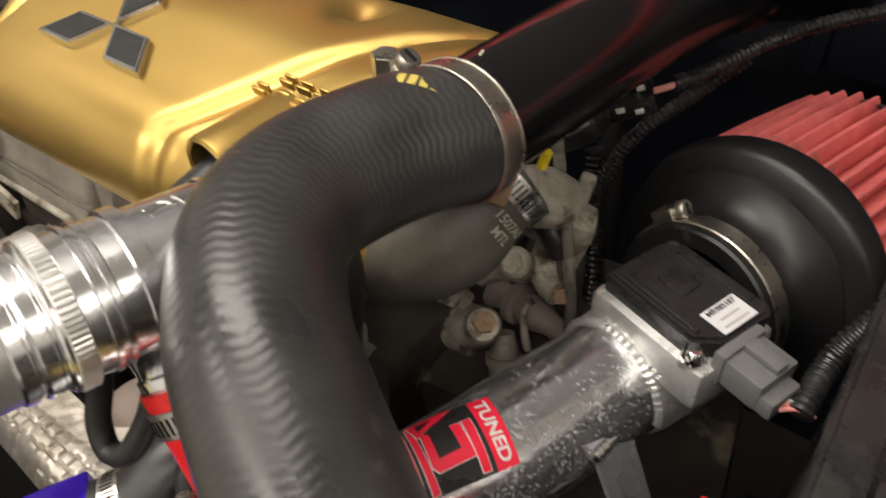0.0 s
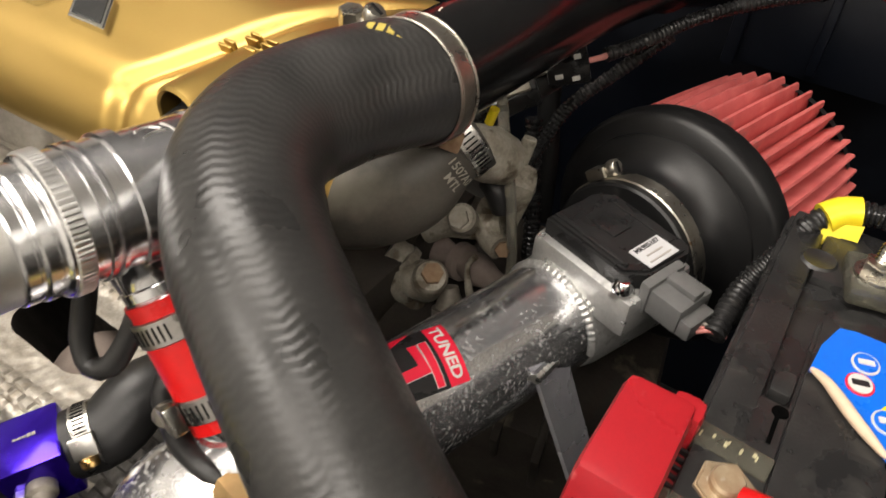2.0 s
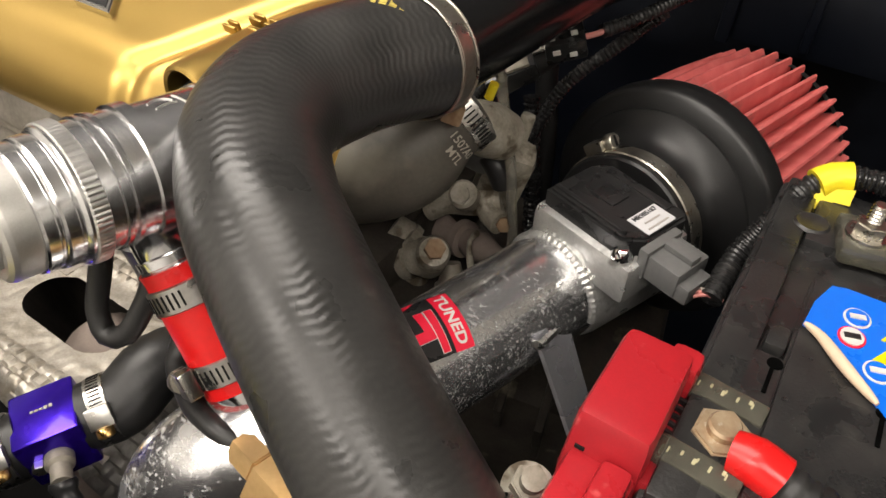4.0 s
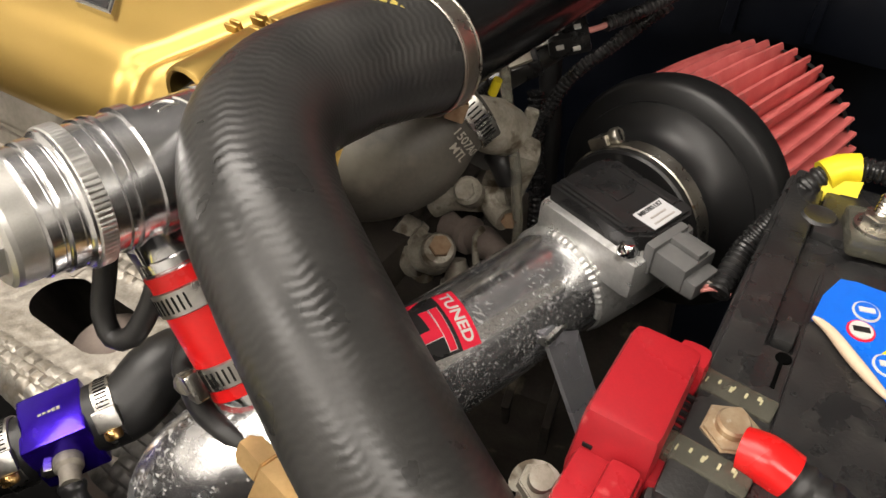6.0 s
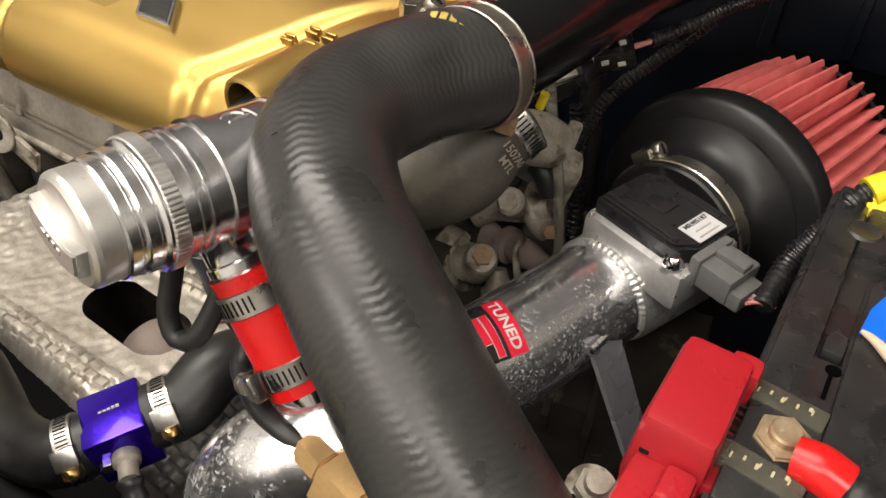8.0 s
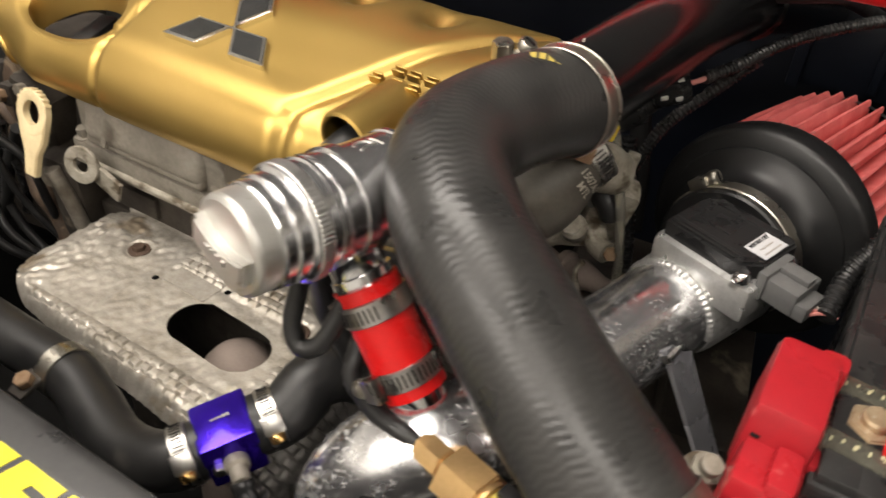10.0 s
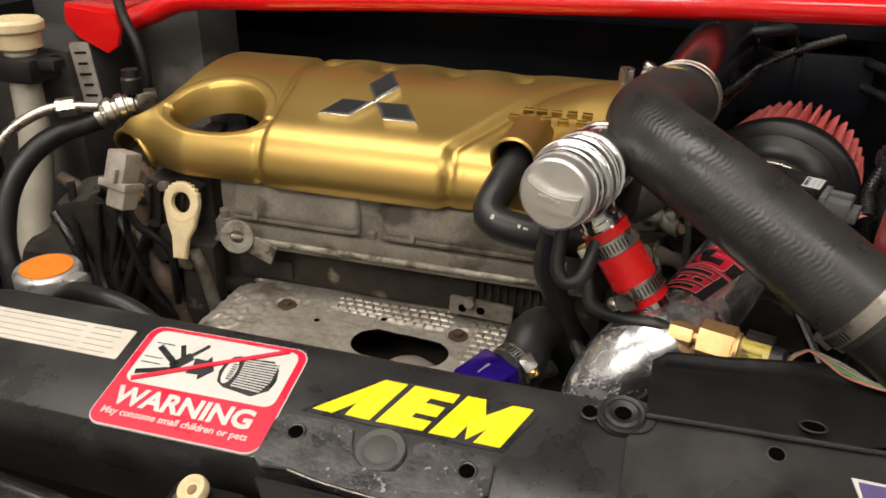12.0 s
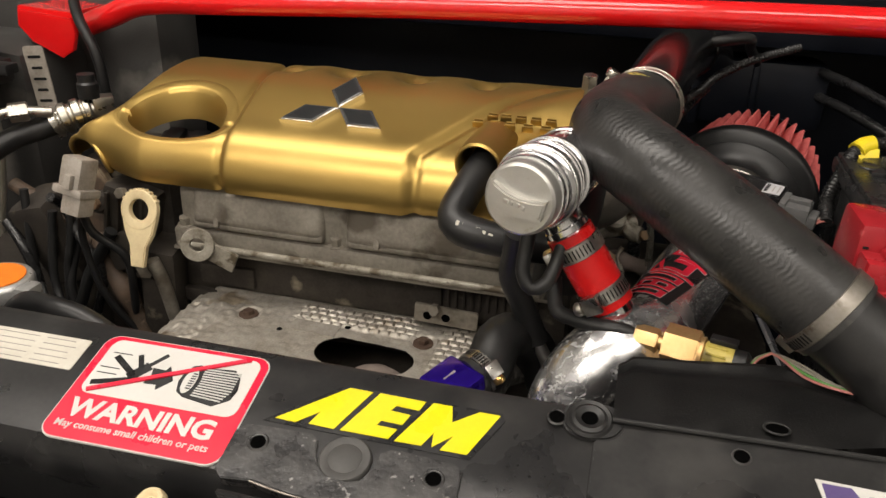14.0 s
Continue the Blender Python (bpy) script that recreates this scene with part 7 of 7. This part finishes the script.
part("mid_rib", box((-0.020, 0.660, 0.900), (0.008, 0.012, 0.070), pose(0, 0, 0, -4, 0, 0), 0.002), M_NAVYSHADE, bsv)
tagged(part("vacuum_pipe", sweep([(-0.12, 0.45, 0.99), (-0.085, 0.44, 1.0), (-0.06, 0.46, 1.0), (-0.05, 0.52, 0.98), (-0.03, 0.6, 0.95)], 0.0055, 12, 0.006), M_RUBBER), "thin black vacuum hose behind the charge pipe", "hose")

# ---- things on the radiator cap side ----
cap = thing("radiator_filler", (-0.71, 0.098, 0.79), "steel coolant filler cap with an orange label", "filler cap")
part("rim", lathe([(0.0295, -0.016), (0.0305, -0.014), (0.0305, -0.004), (0.029, -0.001), (0.0275, 0.0), (0, 0.0005)], (-0.706, 0.103, 0.801), (0.02, -0.02, 1), 44), M_FLANGE, cap)
part("ear", box((-0.673, 0.100, 0.7925), (0.016, 0.02, 0.013), None, 0.003), M_FLANGE, cap)
part("label", lathe([(0, 0.0012), (0.0235, 0.0010), (0.0238, 0.0)], (-0.706, 0.103, 0.8014), (0.02, -0.02, 1), 40), M_ORANGE, cap)
nk = thing("filler_neck", (-0.71, 0.098, 0.76), "black radiator filler neck under the cap", "radiator part")
part("neck", lathe([(0, -0.05), (0.026, -0.05), (0.026, -0.006), (0.029, -0.004), (0.029, 0.0), (0, 0.0)], (-0.706, 0.103, 0.787), (0.02, -0.02, 1), 32), M_PLASTIC, nk)
part("tank", box((-0.74, 0.06, 0.735), (0.16, 0.07, 0.05), None, 0.01), M_PLASTIC, nk)
tagged(part("overflow_hose", sweep([(-0.700, 0.090, 0.765), (-0.680, 0.088, 0.780), (-0.655, 0.080, 0.796), (-0.620, 0.072, 0.800), (-0.592, 0.070, 0.796), (-0.561, 0.066, 0.783), (-0.53, 0.06, 0.765)], 0.0092, 16, 0.006), M_RUBBER), "black rubber overflow hose from the radiator neck", "hose")
ac = thing("air_conditioning_hose", (-0.8, 0.22, 0.85), "thick black air-conditioning hose with a ribbed silver ferrule", "hose")
part("hose", sweep([(-0.758, 0.285, 0.893), (-0.775, 0.268, 0.886), (-0.796, 0.246, 0.878), (-0.815, 0.219, 0.860), (-0.826, 0.192, 0.827), (-0.824, 0.170, 0.783), (-0.812, 0.158, 0.745), (-0.80, 0.15, 0.68)], 0.0118, 22, 0.006), M_RUBBER, ac)
part("ferrule", sweep([(-0.768, 0.277, 0.889), (-0.755, 0.288, 0.895), (-0.742, 0.30, 0.899), (-0.735, 0.306, 0.901)], lambda s: 0.0155 + 0.0016 * (1 if (s % 0.012) < 0.007 else -1), 20, 0.002), M_STEEL, ac)
part("end_block", box((-0.728, 0.312, 0.905), (0.022, 0.02, 0.022), pose(0, 0, 0, 0, 0, 40), 0.003), M_STEEL, ac)
vp = thing("service_valve", (-0.715, 0.30, 0.92), "black capped service valve", "valve")
part("cap", lathe([(0, 0), (0.010, 0), (0.011, 0.002), (0.011, 0.016), (0.009, 0.018), (0.009, 0.026), (0, 0.026)], (-0.735, 0.30, 0.915), (0, 0, 1), 18), M_PLASTIC, vp)
fp = thing("silver_pipe", (-0.84, 0.22, 0.89), "bare aluminium pipe with a hex fitting", "pipe")
part("pipe", sweep([(-0.846, 0.180, 0.825), (-0.843, 0.190, 0.852), (-0.831, 0.206, 0.882), (-0.812, 0.225, 0.900), (-0.79, 0.245, 0.908), (-0.76, 0.27, 0.905)], 0.0058, 16, 0.005), M_STEEL, fp)
part("fitting", hexagon((-0.790, 0.244, 0.9075), (0.75, 0.6, 0.05), 0.0105, 0.018), M_STEEL, fp)
ws = thing("washer_filler", (-0.88, 0.29, 0.9), "milky plastic washer filler neck with a cream cap", "bottle")
part("neck", sweep([(-0.888, 0.312, 0.955), (-0.886, 0.306, 0.92), (-0.878, 0.295, 0.86), (-0.874, 0.28, 0.81), (-0.869, 0.255, 0.755), (-0.85, 0.22, 0.69)], lambda s: 0.0170 + 0.002 * max(0, s - 0.06) * 10, 24, 0.008), M_BOTTLE, ws)
part("cap", lathe([(0.0, 0.012), (0.026, 0.012), (0.030, 0.008), (0.030, 0.0), (0.024, -0.004), (0.024, -0.020), (0, -0.02)], (-0.888, 0.312, 0.972), (0, 0, 1), 30), M_CREAM, ws)
part("collar", box((-0.884, 0.307, 0.930), (0.062, 0.05, 0.028), None, 0.006), M_PLASTIC, ws)
part("tab", box((-0.845, 0.305, 0.937), (0.028, 0.02, 0.012), None, 0.003), M_PLASTIC, ws)
tmg = thing("timing_cover", (-0.63, 0.24, 0.72), "dark timing cover with ribs", "engine part")
bm = bmesh.new()
box((-0.655, 0.285, 0.735), (0.10, 0.10, 0.28), None, 0.012, bm)
box((-0.625, 0.235, 0.70), (0.04, 0.05, 0.20), pose(0, 0, 0, 8, 6, 10), 0.01, bm)
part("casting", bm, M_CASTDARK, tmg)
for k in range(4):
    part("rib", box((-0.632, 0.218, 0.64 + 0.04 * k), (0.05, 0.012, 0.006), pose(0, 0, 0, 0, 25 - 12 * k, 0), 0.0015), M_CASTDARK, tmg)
part("hex_boss", hexagon((-0.62, 0.206, 0.775), (0.1, -1, 0.1), 0.010, 0.012), M_CAST, tmg)
tb = thing("timing_bracket", (-0.68, 0.22, 0.80), "oily brown bracket behind the grey connector", "engine part")
part("plate", prism([(-0.674, 0.872), (-0.656, 0.846), (-0.672, 0.804), (-0.686, 0.790), (-0.699, 0.812), (-0.688, 0.850)], frame_matrix(V(0, 0.222, 0), V(1, 0, 0), V(0, 0, 1), V(0, -1, 0)), -0.004, 0.004, None, 0.0015), M_BROWN, tb)
part("boss", lathe([(0, -0.008), (0.010, -0.008), (0.0115, -0.005), (0.0115, 0.006), (0.009, 0.009), (0, 0.009)], (-0.672, 0.215, 0.836), (0.1, -1, 0.2), 20), M_CASTDARK, tb)
part("bolt", hexagon((-0.672, 0.205, 0.838), (0.1, -1, 0.2), 0.0062, 0.006), M_RUST, tb)
part("lower_arm", sweep([(-0.680, 0.218, 0.800), (-0.672, 0.212, 0.765), (-0.655, 0.210, 0.735), (-0.645, 0.215, 0.69)], lambda s_: 0.011 + 0.002 * math.sin(s_ * 120), 14, 0.004), M_BROWN, tb)
wpm = thing("water_pump", (-0.64, 0.225, 0.80), "dark ribbed pump casting beside the dipstick", "engine part")
bm = bmesh.new()
box((-0.645, 0.226, 0.822), (0.056, 0.030, 0.066), pose(0, 0, 0, 6, 14, 0), 0.008, bm)
box((-0.652, 0.214, 0.786), (0.034, 0.020, 0.040), pose(0, 0, 0, 0, -18, 0), 0.006, bm)
part("casting", bm, M_CASTDARK, wpm)
for k in range(4):
    part("rib", box((-0.664 + 0.013 * k, 0.2105, 0.826), (0.0035, 0.008, 0.052), pose(0, 0, 0, 6, 14, 0), 0.001), M_CASTDARK, wpm)
part("stud", hexagon((-0.640, 0.208, 0.852), (0, -1, 0.2), 0.0055, 0.008), M_CAST, wpm)
for pts, r_, mt in (([(-0.711, 0.190, 0.845), (-0.711, 0.205, 0.831), (-0.702, 0.205, 0.811), (-0.691, 0.200, 0.793), (-0.677, 0.200, 0.775), (-0.680, 0.205, 0.745), (-0.700, 0.21, 0.70)], 0.0050, M_LOOM),
                    ([(-0.702, 0.205, 0.840), (-0.705, 0.200, 0.797), (-0.715, 0.200, 0.762), (-0.724, 0.205, 0.711), (-0.72, 0.21, 0.67)], 0.0042, M_RUBBER),
                    ([(-0.655, 0.200, 0.812), (-0.665, 0.200, 0.796), (-0.688, 0.198, 0.760), (-0.706, 0.198, 0.722), (-0.735, 0.20, 0.68)], 0.0060, M_RUBBER),
                    ([(-0.79, 0.21, 0.80), (-0.765, 0.20, 0.775), (-0.755, 0.20, 0.73), (-0.77, 0.20, 0.68)], 0.0055, M_LOOM),
                    ([(-0.80, 0.24, 0.83), (-0.76, 0.235, 0.815), (-0.725, 0.23, 0.80), (-0.70, 0.235, 0.77)], 0.0075, M_BROWN)):
    cable("wiring_cable", pts, r_, mt, "dusty dark wiring hanging beside the timing cover", "cable")
mnt = thing("engine_mount", (-0.84, 0.2, 0.7), "dark rusty engine mount bracket", "engine part")
bm = bmesh.new()
box((-0.80, 0.30, 0.70), (0.16, 0.16, 0.10), pose(0, 0, 0, 5, 8, 15), 0.02, bm)
box((-0.75, 0.24, 0.78), (0.05, 0.06, 0.10), pose(0, 0, 0, 12, -15, 0), 0.012, bm)
part("bracket", bm, M_CASTDARK, mnt)
part("bolt", hexagon((-0.76, 0.22, 0.80), (0.2, -0.6, 0.8), 0.011, 0.014), M_RUST, mnt)
for k in range(3):
    cable("wing_cable", [(-0.70 - 0.03 * k, 0.21, 0.80 + 0.02 * k), (-0.715 - 0.02 * k, 0.20, 0.74), (-0.70, 0.20 - 0.015 * k, 0.69), (-0.66, 0.21, 0.64)], 0.0045, M_RUBBER, "thin black cable in the dark bay", "cable")
